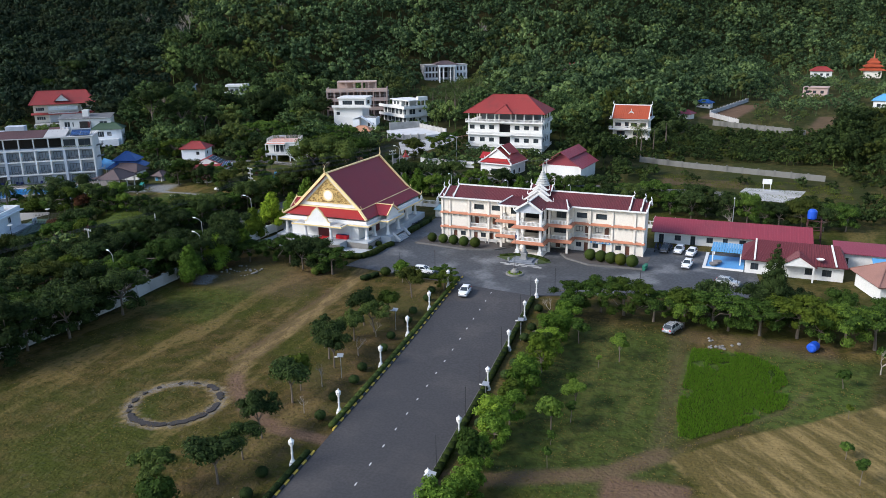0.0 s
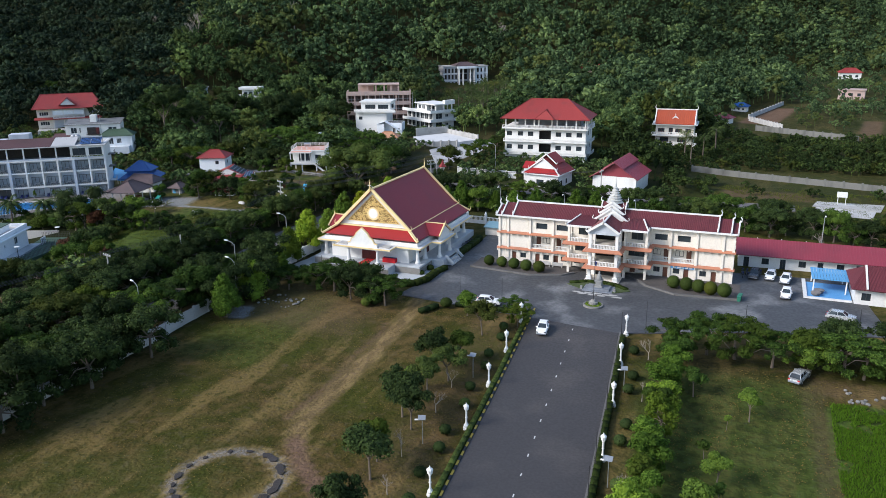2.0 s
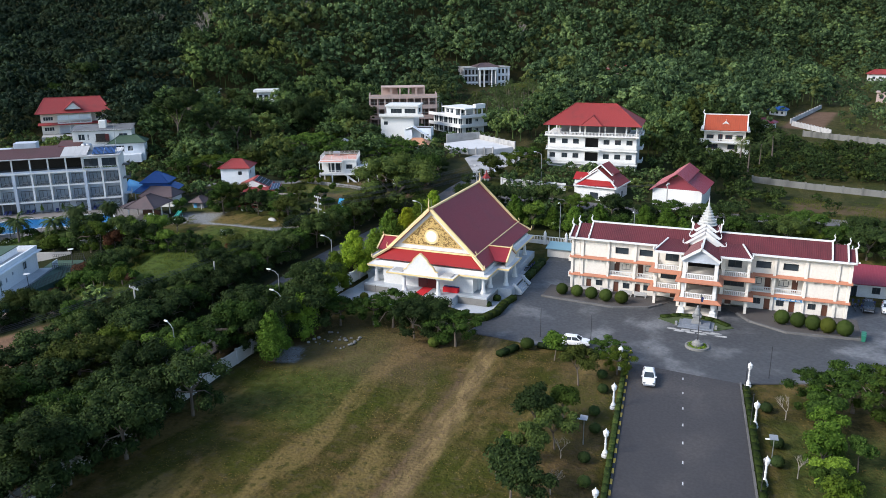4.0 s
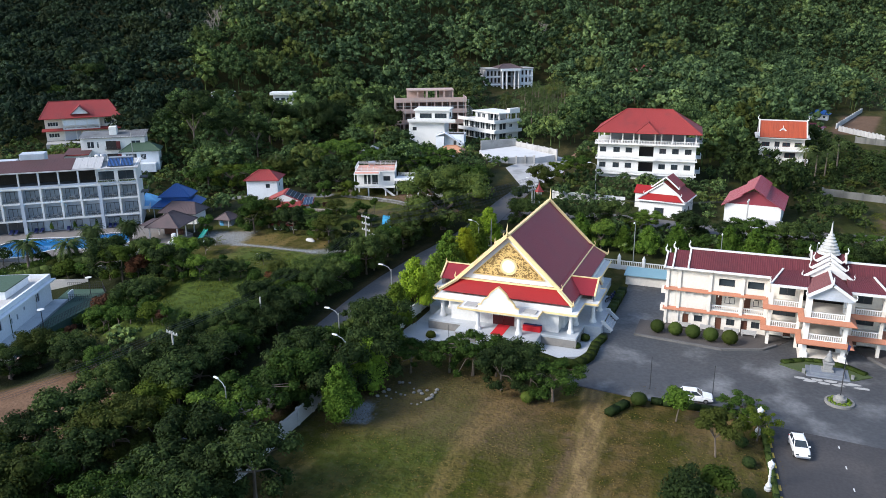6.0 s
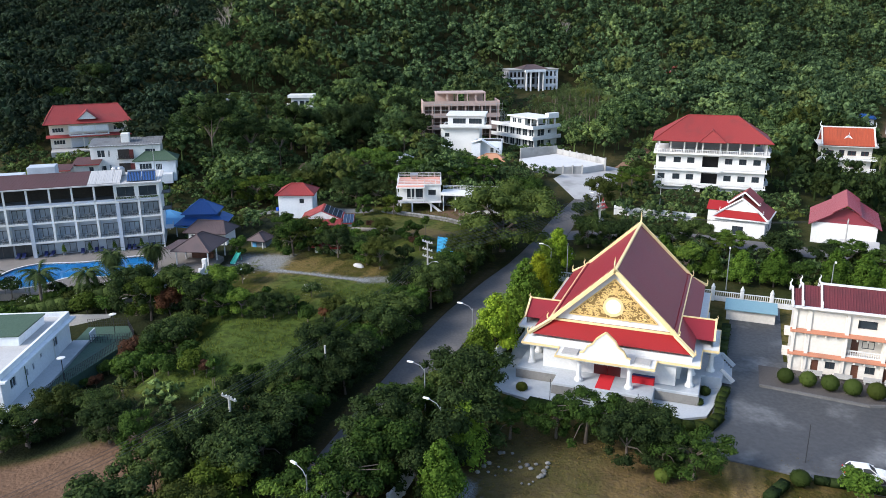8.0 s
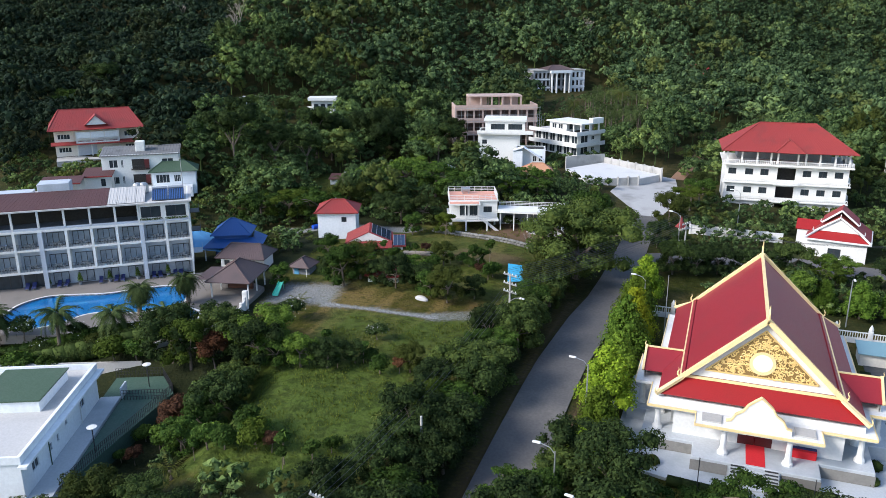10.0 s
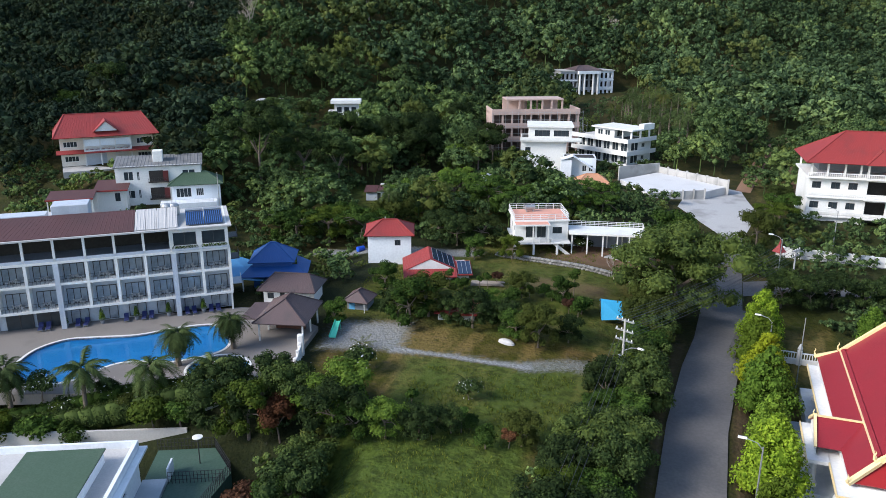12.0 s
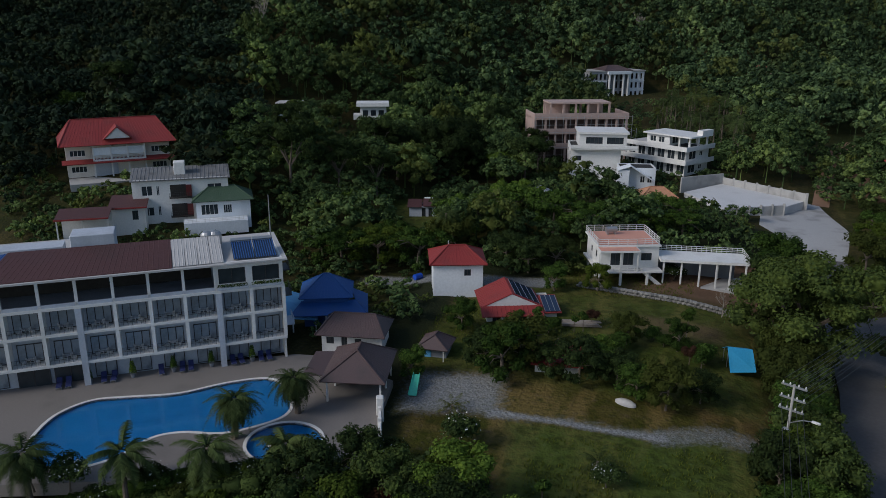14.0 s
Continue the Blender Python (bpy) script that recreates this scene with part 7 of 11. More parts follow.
for x in (0.2, 3.6, 7.2, 10.4, 12.0, 16.6, 18.4, 21.6, 25.0, 28.2):
    for y in (0.2, 13.6):
        part("column", Build().box(x - 0.2, y - 0.2, 12.3, x + 0.2, y + 0.2, 15.2), WHITE, wb)
for y in (4.5, 9):
    part("column", Build().box(WL - 0.4, y - 0.2, 12.3, WL, y + 0.2, 15.2), WHITE, wb)
part("top_room", Build().box(3, 7, 12.3, WL - 3, 13, 15.2), DARK_GREY, wb)
b = Build()
hip_roof(b, 0, 0, WL, 14, 15.2, 5.6, 0.42, 1.4)
hip_roof(b, 11.8, -1.4, 16.8, 4.5, 15.25, 2.6, 0.3, 1.0)
part("roof", b, RED_TILE, wb)

# shrine gatehouse, plain maroon-roofed hall, orange-roofed house
gh = thing("gatehouse", -28.0, 217.0, 4.0, -9, "small white gatehouse with layered red temple roof", "house")
shell(gh, -5, -4, 5, 6, 0, 3.9, WHITE, [(3.6, 0.7, 2.2, 1.8)], [(2, 0.9, 1.2, 1.4), (5.5, 0.9, 1.2, 1.4)], frame=DARK_METAL)
part("eave_slab", Build().box(-5.7, -4.7, 3.9, 5.7, 6.7, 4.15), WHITE, gh)
part("front_roof", Build().sheet([(-5.2, -4.4, 4.2), (5.2, -4.4, 4.2), (3.0, -2.6, 5.5), (-3.0, -2.6, 5.5)], 0.14), FRONT_RED, gh)
for s in (-1, 1):
    for nm, x0, z0, x1, z1, y0, y1, slant in (("skirt_roof", 5.5, 4.2, 3.6, 5.6, -4.4, 6.5, 1.8), ("lower_roof", 4.1, 5.3, 0, 8.2, -2.9, 6.0, 0), ("upper_roof", 3.1, 6.6, 0, 9.1, -0.7, 5.4, 0)):
        q = [(s * x0, y0, z0), (s * x0, y1, z0), (s * x1, y1, z1), (s * x1, y0 + slant, z1)]
        part(nm, Build().sheet(q if s > 0 else q[::-1], 0.14), RED_TILE, gh)
    for p, q, horn in (((s * 4.15, -3.0, 5.3), (0, -3.0, 8.25), 0.8), ((s * 3.15, -0.8, 6.6), (0, -0.8, 9.15), 0.7), ((s * 5.5, -4.5, 4.25), (s * 3.5, -2.8, 5.6), 0.5)):
        part("barge_board", finial(Build().beam(p, q, 0.2, 0.3), p, (s, 0, 0), horn, 0.1), WHITE, gh)
part("ridge_horn", finial(Build(), (0, -3.0, 8.25), (0, -1, 0), 0.9, 0.1), WHITE, gh)
part("pediment", Build().add([(-3.4, -2.75, 5.45), (3.4, -2.75, 5.45), (0, -2.75, 7.9), (-3.4, -2.6, 5.45), (3.4, -2.6, 5.45), (0, -2.6, 7.9)], [(0, 1, 2), (5, 4, 3), (0, 2, 5, 3), (1, 4, 5, 2), (0, 3, 4, 1)]), WHITE, gh)
part("porch_roof", Build().sheet([(-7.6, -0.2, 4.7), (-3.4, -0.2, 4.7), (-3.4, 2.0, 6.3), (-7.6, 2.0, 6.3)], 0.12).sheet([(-3.4, 4.2, 4.7), (-7.6, 4.2, 4.7), (-7.6, 2.0, 6.3), (-3.4, 2.0, 6.3)], 0.12), FRONT_RED, gh)
part("porch_wall", Build().box(-7.3, 0.2, 0, -5.02, 3.8, 4.6), WHITE, gh)
mh = thing("assembly_house", -8.9, 214.8, 3.4, -5, "plain white hall with a maroon double-gabled metal roof", "house")
part("wall", pierced(Build(), -5.9, 5.9, -0.6, 4.9, 0, 0.3, [(-3.6, -1.6, -0.2, 0.6), (2.6, 4.6, -0.2, 0.6)]), WHITE, mh)
part("wall", Build().box(-5.9, 0.3, -0.6, -5.6, 14, 4.9).box(5.6, 0.3, -0.6, 5.9, 14, 4.9).box(-5.6, 13.7, -0.6, 5.6, 14, 4.9), WHITE, mh)
part("inside", Build().box(-5.5, 0.6, -0.5, 5.5, 13.5, 4.7), INNER_SHADE, mh)
part("gable_field", Build().add([(-5.9, 0.1, 4.9), (5.9, 0.1, 4.9), (0, 0.1, 8.3)], [(0, 1, 2)]), CRIMSON, mh, "maroon gable cladding")
b = Build()
for s in (-1, 1):
    q = [(s * 6.6, -0.9, 4.5), (s * 6.6, 15, 4.5), (s * 1.6, 15, 7.5), (s * 1.6, -0.9, 7.5)]
    ribbed(b, q if s > 0 else [q[1], q[0], q[3], q[2]], 0.12, 0.8, 0.05)
    q = [(s * 2.7, -1.6, 7.3), (s * 2.7, 15.4, 7.3), (0, 15.4, 9.1), (0, -1.6, 9.1)]
    ribbed(b, q if s > 0 else [q[1], q[0], q[3], q[2]], 0.12, 0.8, 0.05)
part("roof", b, CRIMSON, mh, "maroon ribbed metal roof")
arch = Build()
for x in (-2.6, 3.6):
    arch.tube([(x - 1.2, -0.1, 0.5), (x - 0.7, -0.1, 1.1), (x, -0.1, 1.35), (x + 0.7, -0.1, 1.1), (x + 1.2, -0.1, 0.5)], 0.09, 5)
part("arch_moulding", arch, WHITE, mh)
part("porch_roof", Build().sheet([(-0.5, -6, 1.2), (6.5, -6, 1.2), (6.5, -0.1, 1.9), (-0.5, -0.1, 1.9)], 0.1), PALE_CONCRETE, mh)
oh = thing("orange_roofed_house", -1.6, 286, 3.4, 2, "three-level cream house on stilts with an orange temple-style roof", "house")
for x in (-7, -3.4, 0, 3.6, 7):
    part("stilt", Build().box(x - 0.25, 0.2, -1.5, x + 0.25, 0.7, 3.4), WHITE, oh)
shell(oh, -6.4, 2, 6.4, 11, 3.4, 10.2, CREAM, [(0.8, 7.6, 2.2, 1.3), (4.4, 6.9, 1.4, 2.2), (6.6, 7.6, 2.2, 1.3), (10.0, 7.6, 2.0, 1.3), (1.5, 4.2, 3, 1.6), (7.5, 4.2, 3, 1.6)], frame=DARK_RED)
for z in (3.4, 6.8):
    part("gallery", Build().box(-7.6, -0.2, z - 0.3, 7.6, 2.1, z), WHITE, oh)
    part("balustrade", balusters(Build(), (-7.5, 0, z), (7.5, 0, z), 1.0, 0.5, 0.2), WHITE, oh)
part("eave_slab", Build().box(-7.6, 0.4, 10.2, 7.6, 11.6, 10.6), WHITE, oh)
b = Build()
for s in (-1, 1):
    q = [(-6.6, 6 - s * 5.8, 10.6), (6.6, 6 - s * 5.8, 10.6), (6.6, 6, 15.0), (-6.6, 6, 15.0)]
    ribbed(b, q if s > 0 else [q[1], q[0], q[3], q[2]], 0.14, 0.7, 0.06)
part("roof", b, ORANGE_TILE, oh)
t = Build().beam((-6.7, 6, 15.1), (6.7, 6, 15.1), 0.3, 0.3)
for s in (-1, 1):
    for w in (-1, 1):
        t.beam((s * 6.7, 6 + w * 5.9, 10.6), (s * 6.7, 6, 15.2), 0.35, 0.4)
    finial(t, (s * 6.7, 6, 15.1), (s, 0, 0), 1.6, 0.16)
    finial(t, (s * 6.9, 0.2, 10.6), (s, -1, 0), 1.2, 0.14)
for s in (-1, 1):
    t.beam((s * 1.8, 2.6, 11.4), (0, 2.6, 13.2), 0.3, 0.3)
finial(t, (0, 2.6, 13.1), (0, -1, 0), 1.0, 0.12)
part("barge_board", t, WHITE, oh)
part("dormer", Build().add([(-1.7, 2.7, 11.4), (1.7, 2.7, 11.4), (0, 2.7, 13.0)], [(0, 1, 2)]), WHITE, oh)

# modern white villas, the building shell behind them, the walled yard
w2 = thing("modern_villa", -98.5, 286.5, 9.0, -32, "white three-storey modern villa with long balconies", "house")
for lev, z in enumerate((0.0, 3.4)):
    shell(w2, -9 + 0.01 * lev, 0, 9, 10, z, z + 3.4, WHITE, [(0.6 + 3.0 * i, z + 0.5, 2.2, 2.3) for i in range(6)], [(1.5, z + 0.6, 3.0, 2.2), (6, z + 1.2, 1.4, 1.2)], frame=WHITE)
    part("balcony", Build().box(-9.6, -1.9, z + 3.05, 10.4, 0.02, z + 3.4).box(-9.6, -1.9, z + 3.4, 10.4, -1.7, z + 4.2).box(9.0, 0, z + 3.05, 10.4, 10.5, z + 3.4).box(10.2, -1.7, z + 3.4, 10.4, 10.5, z + 4.2), WHITE, w2)
shell(w2, -4, 1.5, 3, 9.5, 6.8, 9.4, WHITE, [(1 + 2.6 * i, 7.4, 1.8, 1.5) for i in range(2)], [(1.2, 7.2, 2.6, 1.8)], frame=WHITE)
for x, y in ((8.7, 1.7), (8.7, 5.5), (8.7, 9.3), (5.8, 1.7), (5.8, 9.3)):
    part("column", Build().box(x - 0.2, y - 0.2, 6.8, x + 0.2, y + 0.2, 9.4), WHITE, w2)
part("roof_slab", Build().box(-4.6, 0.6, 9.4, 9.8, 10, 9.75).box(8.2, 5.4, 9.75, 9.8, 10, 11.0), WHITE, w2)
part("roof_terrace", Build().box(-9.5, -1.6, 6.8, -4.1, 10, 6.84), PALE_CONCRETE, w2)
w1 = thing("modern_house", -110.5, 270.5, 8.6, 14, "white cubic house with a roof room and wide terrace", "house")
shell(w1, -7, 0, 5, 11, 0, 8.2, WHITE, [(1.2, 5.0, 1.4, 1.2)], [], [(1.5, 6.0, 2.0, 1.0), (5, 3.0, 2, 1.2), (7.5, 6.0, 1.6, 1.0)], frame=DARK_METAL)
shell(w1, -5, 1, 6.4, 10, 8.2, 11.4, WHITE, [(1.6, 9.0, 4.0, 1.6), (6.6, 9.0, 4.0, 1.6)], [(2, 9, 4, 1.6)], frame=DARK_METAL, bars=3)
part("roof_slab", Build().box(-5.4, 0.4, 11.4, 6.8, 10.4, 11.9).box(-7.2, -1.4, 7.9, 8.8, 0.02, 8.2).box(-7.2, -1.5, 8.2, 8.8, -1.3, 9.0), WHITE, w1)
low1 = thing("blue_grey_annex", -101.2, 265.5, 8.4, 14, "pale blue-grey annex with a sloping stair roof", "house")
low1.scale = (0.75, 0.75, 1)
shell(low1, -5, 0, 6, 8, 0, 5.0, COOL_WHITE, [(6.4, 1.5, 1.4, 1.6), (8.6, 1.5, 1.4, 1.6)], frame=WHITE)
part("stair_roof", Build().sheet([(-6, -2.6, 4.8), (-2, -2.6, 5.8), (-2, 1.5, 5.8), (-6, 1.5, 4.8)], 0.2).sheet([(-2, -2.6, 5.8), (5.5, -2.6, 2.2), (5.5, 1.0, 2.2), (-2, 1.0, 5.8)], 0.2).box(-6, -2.2, 0, -2.4, 0, 4.7), COOL_WHITE, low1)
tile_house = thing("tiled_cottage", -95.6, 252.6, 7.6, 18, "low cottage with an orange hipped tile roof", "house")
shell(tile_house, -3, -2.4, 3, 2.6, 0, 2.6, WHITE, [(1, 0.9, 1.2, 1.1)], frame=DARK_METAL)
part("roof", hip_roof(Build(), -3.2, -2.6, 3.2, 2.8, 2.6, 1.8, 0.35, 0.8), PALE_TILE, tile_house)
con = thing("building_shell", -118.6, 291, 9.6, 26, "unfinished pinkish concrete building shell with scaffolding", "building")
for lev in range(3):
    z = 3.9 * lev
    part("floor_slab", Build().box(-13, -0.6, z + 3.5, 13, 10, z + 3.9), PINK_BLOCK, con)
    for x in [-12.6 + 2.8 * i for i in range(10)]:
        part("column", Build().box(x - 0.25, -0.3, z, x + 0.25, 0.2, z + 3.5), PINK_BLOCK, con)
    if lev:
        part("parapet", Build().box(-13, -0.62, z, 13, -0.4, z + 1.1), PINK_BLOCK, con)
# Core walls coloured dark for the shade behind the open columns.
part("core", Build().box(-12.6, 3.2, 0, 12.6, 9.8, 11.6), surf("shaded_brickwork", (0.10, 0.070, 0.062), (0.16, 0.11, 0.095), 0.9, 6, 0.4, 0.7, 0.3), con, "brick inner walls, recess shade put into their dark colour")
part("end_wall", Build().box(-13, -0.4, 0, -12.7, 9.9, 11.7).box(12.7, 3, 0, 13, 9.9, 11.7), PINK_BLOCK, con)
part("parapet", Build().box(-13, -0.62, 11.7, 13, -0.4, 12.9).box(-13, -0.4, 11.7, -12.7, 10, 12.9).box(12.7, -0.4, 11.7, 13, 10, 12.9), PINK_BLOCK, con)
b = Build().box(-8.4, 1.2, 15.2, 8.4, 9, 15.6).box(-8.2, 6.6, 11.7, -2, 7.0, 15.2).box(3.4, 6.6, 11.7, 8, 7.0, 15.2)
for x in (-8.1, -4.6, -1.2, 2.2, 5.0, 8.1):
    b.box(x - 0.25, 1.4, 11.7, x + 0.25, 1.9, 15.2).box(x - 0.25, 8.2, 11.7, x + 0.25, 8.7, 15.2)
part("roof_frame", b, PINK_BLOCK, con, "open pinkish roof frame")
b = Build()
for x in [-13 + 1.9 * i for i in range(15)]:
    b.beam((x, -1.6, 0), (x, -1.6, 12.4), 0.07, 0.07)
for z in (2, 4, 6, 8, 10, 12):
    b.beam((-13.2, -1.6, z), (13.8, -1.6, z), 0.07, 0.07)
for x in [13.6, 15.0]:
    for y in (-1.5, 2, 5, 8):
        b.beam((x, y, 0), (x, y, 9), 0.07, 0.07)
for z in (2, 4, 6, 8):
    b.beam((15, -1.5, z), (15, 8, z), 0.07, 0.07)
part("scaffolding", b, METAL, con, "grey scaffolding poles")
pal = thing("portico_mansion", -120.5, 397, 15.6, 36, "three-storey mansion shell with a columned portico, its shaded walls coloured grey", "building")
pal.scale = (0.9, 0.95, 0.97)
# Grey bare render puts the shade of left wing and recess into colour.
SHADED_BARE_RENDER = surf("shaded_bare_render", (0.34, 0.35, 0.37), (0.20, 0.20, 0.21), 0.9, 5, 0.3, 0.7, 0.3)
part("wall", pierced(Build(), -14, -5.4, 0, 11.4, 2, 2.4, [(-13.2 + 2.1 * i, -12.0 + 2.1 * i, z, z + 2.3) for i in range(4) for z in (1.0, 4.8, 8.2)]), SHADED_BARE_RENDER, pal)
part("wall", pierced(Build(), 5.4, 13, 0, 11.4, 2, 2.4, [(6.4 + 2.2 * i, 7.6 + 2.2 * i, z, z + 2.2) for i in range(3) for z in (1.2, 4.8, 8.4)]), COOL_WHITE, pal)
part("wall", pierced(Build(), -5.4, 5.4, 0, 11.4, 3.6, 4.0, [(-4.2 + 3.1 * i, -2.2 + 3.1 * i, z, z + 2.8) for i in range(3) for z in (0.6, 4.6, 8.0)]), SHADED_BARE_RENDER, pal)
side = Build()
pierced(side, 2.4, 14, 0, 11.4, 0, 0.4, [(y, y + 1.3, z, z + 2.2) for y in (3.4, 6.2, 9.0, 11.6) for z in (1.2, 4.8, 8.4)])
side.v = [(13 - v[1], v[0], v[2]) for v in side.v]
part("wall", side, COOL_WHITE, pal)
side = Build()
pierced(side, 2.4, 14, 0, 11.4, 0, 0.4, [(y, y + 1.3, z, z + 2.2) for y in (3.4, 6.2, 9.0, 11.6) for z in (1.2, 4.8, 8.4)])
side.v = [(-14 + v[1], v[0], v[2]) for v in side.v]
part("wall", side, SHADED_BARE_RENDER, pal)
part("wall", Build().box(-14, 13.6, 0, 13, 14, 11.4).box(-5.4, 2.4, 0, -5.0, 4, 11.4).box(5.0, 2.4, 0, 5.4, 4, 11.4), SHADED_BARE_RENDER, pal)
part("inside", Build().box(-13, 5.5, 0, 12, 12.8, 11.2), INNER_SHADE, pal)
for z in (3.8, 7.5):
    part("floor_band", Build().box(-14.1, 1.85, z, -5.45, 2.0, z + 0.35), COOL_WHITE, pal)
    part("floor_band", Build().box(5.45, 1.85, z, 13.1, 2.0, z + 0.35), COOL_WHITE, pal)
for x in (-4.6, -2.2, 2.2, 4.6):
    part("column", Build().lathe(x, 1.2, [(0.65, 0), (0.52, 0.5), (0.46, 9.6), (0.68, 10.4)], 12), WHITE, pal)
part("portico_roof", Build().box(-5.6, 0.4, 10.4, 5.6, 4.0, 11.5), COOL_WHITE, pal)
part("steps", Build().box(-5.0, -1.4, -0.6, 5.0, 3.6, 0.4), COOL_WHITE, pal)
part("roof", hip_roof(Build(), -6.4, 2, 6.4, 12.6, 11.8, 1.9, 0.3, 0.5), BROWN_TILE, pal, "brown hipped centre roof")
part("roof_slab", Build().box(-14.4, 1.6, 11.41, 13.4, 14.4, 11.8), CONCRETE, pal)
yard = thing("walled_yard", -81, 246.5, 9.2, 0, "bare pale concrete yard enclosed by grey block walls", "yard", kind="structure")
part("yard_floor", Build().prism([(0, 0), (11.1, 7.4), (15.7, 14.9), (-1, 28), (-9, 15.5)], -4, 0.05), YARD_SLAB, yard, "pale sunlit concrete floor")
part("yard_wall", Build().beam((16.2, 14.6, -1), (-0.8, 28.3, -1.2), 0.3, 5.6), CONCRETE, yard)
part("low_wall", Build().beam((-0.4, -0.3, -1.7), (11.2, 7.2, -1.7), 0.3, 4.6), CONCRETE, yard, "grey block wall")
for i in range(6):
    t = i / 5
    part("pier", Build().soft_box(-0.65 + 11.6 * t, -0.55 + 7.5 * t, -4, -0.15 + 11.6 * t, -0.05 + 7.5 * t, 0.95, 0.05), CONCRETE, yard)
for i in range(8):
    t = i / 7
    part("pier", Build().soft_box(15.95 - 17 * t, 14.35 + 13.7 * t, -4, 16.45 - 17 * t, 14.85 + 13.7 * t, 1.95, 0.05), CONCRETE, yard)
part("retaining_wall", Build().beam((-0.8, 28.3, -0.8), (-10, 20, -0.8), 0.4, 6.6), CONCRETE, yard, "stained grey retaining wall")

# flat-roofed houses up the slope, sheds
fl = thing("hillside_house", -176.6, 284.5, 17.0, 24, "white flat-roofed house among the hillside trees", "house")
fl.scale = (0.74, 0.8, 0.8)
shell(fl, -5, 0, 5, 6, 2, 7.0, WHITE, [(1, 3.6, 2, 2), (4, 3.6, 2, 2), (7, 3.6, 2, 2)], frame=DARK_METAL, bars=2)
part("roof_slab", Build().box(-6.4, -1.6, 7.0, 6, 7, 8.2).box(-7.6, -1, 2.4, -5.0, 4, 4.2), WHITE, fl)
fl2 = thing("hillside_house", -196.5, 274, 18.6, 20, "grey flat-roofed house half hidden by trees", "house")
shell(fl2, -4, 0, 3, 5, 0, 5.0, GREY_WALL, [(2, 2.6, 3, 1.4)], frame=DARK_METAL)
part("roof_slab", Build().box(-4.6, -0.8, 5.0, 3.6, 5.6, 5.3), PALE_CONCRETE, fl2)
sh = thing("shed", -140.9, 230.4, 7.0, 18, "small blue-grey shed with a rusty red roof", "shed")
shell(sh, -3.2, -1.6, 3.2, 2, 0, 2.2, GREY_WALL, [(2.6, 0, 0.8, 1.9), (4.0, 0, 0.8, 1.9)], frame=DARK_METAL)
part("roof", Build().sheet([(-3.6, -2.1, 2.2), (-0.6, -2.1, 2.2), (-0.6, 2.4, 2.9), (-3.6, 2.4, 2.9)], 0.08).sheet([(-0.4, -2.1, 2.4), (3.6, -2.1, 2.4), (3.6, 2.4, 3.1), (-0.4, 2.4, 3.1)], 0.08), RUST_SHEET, sh)
part("roof_sheet", Build().sheet([(-0.2, 2.0, 3.15), (3.4, 2.0, 3.15), (3.4, 2.6, 3.25), (-0.2, 2.6, 3.25)], 0.06), WHITE, sh)
sh2 = thing("shack", -118.5, 244.5, 8.0, 30, "shack with a grey gabled metal roof", "shed")
shell(sh2, -3, -2, 3, 2.4, 0, 2.3, DARK_RED, [(1, 0.6, 1, 1)], frame=DARK_METAL)
b = Build()
for s in (-1, 1):
    q = [(s * 3.6, -2.6, 2.1), (s * 3.6, 3, 2.1), (0, 3, 3.6), (0, -2.6, 3.6)]
    ribbed(b, q if s > 0 else [q[1], q[0], q[3], q[2]], 0.08, 0.5, 0.04)
part("roof", b, METAL, sh2)
rs = thing("tool_shed", -101.2, 169.6, 5.2, 10, "low white shed with a bright red tiled roof", "shed")
shell(rs, -2.6, -1.4, 2.6, 1.8, 0, 2.0, WHITE, [(1.8, 0.2, 0.9, 1.6)], frame=DARK_METAL)
b = Build()
ribbed(b, [(-3.1, -2.0, 1.9), (3.1, -2.0, 1.9), (3.1, 2.2, 2.9), (-3.1, 2.2, 2.9)], 0.1, 0.5, 0.05)
part("roof", b, RED_TILE, rs)

# grey house and the green court at the near west edge
gv = thing("flat_roofed_house", -114.3, 114.4, 0.8, 115.5, "pale two-storey house with parapet and green flat roof", "house")
wins = [(2.2, 3.8, 1.5, 1.5), (14.8, 3.8, 1.5, 1.5), (6.4, 3.6, 0.5, 0.9), (8.2, 3.6, 0.5, 0.9), (10.6, 4.2, 0.6, 0.6)]
shell(gv, -10, 0, 10.5, 14, 0, 6.2, COOL_WHITE, wins, [(2, 3.8, 1.5, 1.4)], frame=GREY_WALL)
part("parapet", Build().box(-10.2, -0.2, 6.2, 10.7, 0.15, 7.0).box(-10.2, 13.9, 6.2, 10.7, 14.2, 7.0).box(10.4, 0.15, 6.2, 10.7, 13.9, 7.0).box(-10.2, 0.15, 6.2, -9.9, 13.9, 7.0), COOL_WHITE, gv)
part("roof_slab", Build().box(-9.9, 0.15, 6.2, 10.4, 13.9, 6.3), PALE_CONCRETE, gv)
part("roof_room", Build().box(0.2, 2.2, 6.3, 8.0, 8.9, 7.6), COOL_WHITE, gv)
part("green_roof", Build().box(0.0, 2.0, 7.6, 8.2, 9.1, 7.75), GREEN_ROOF, gv, "green roof felt")
part("ledge", Build().box(-10.6, -0.9, 5.9, 11, -0.01, 6.15), COOL_WHITE, gv)
part("pipe", Build().tube([(-4, -0.12, 0), (-4, -0.12, 5.8)], 0.06, 6), GREEN_ROOF, gv)
part("pipe", Build().tube([(4.6, -0.12, 0), (4.6, -0.12, 5.8)], 0.06, 6), WHITE, gv)
part("walkway", Build().box(-10.5, -2.4, -0.6, 11, -0.02, 2.3), MARBLE, gv)
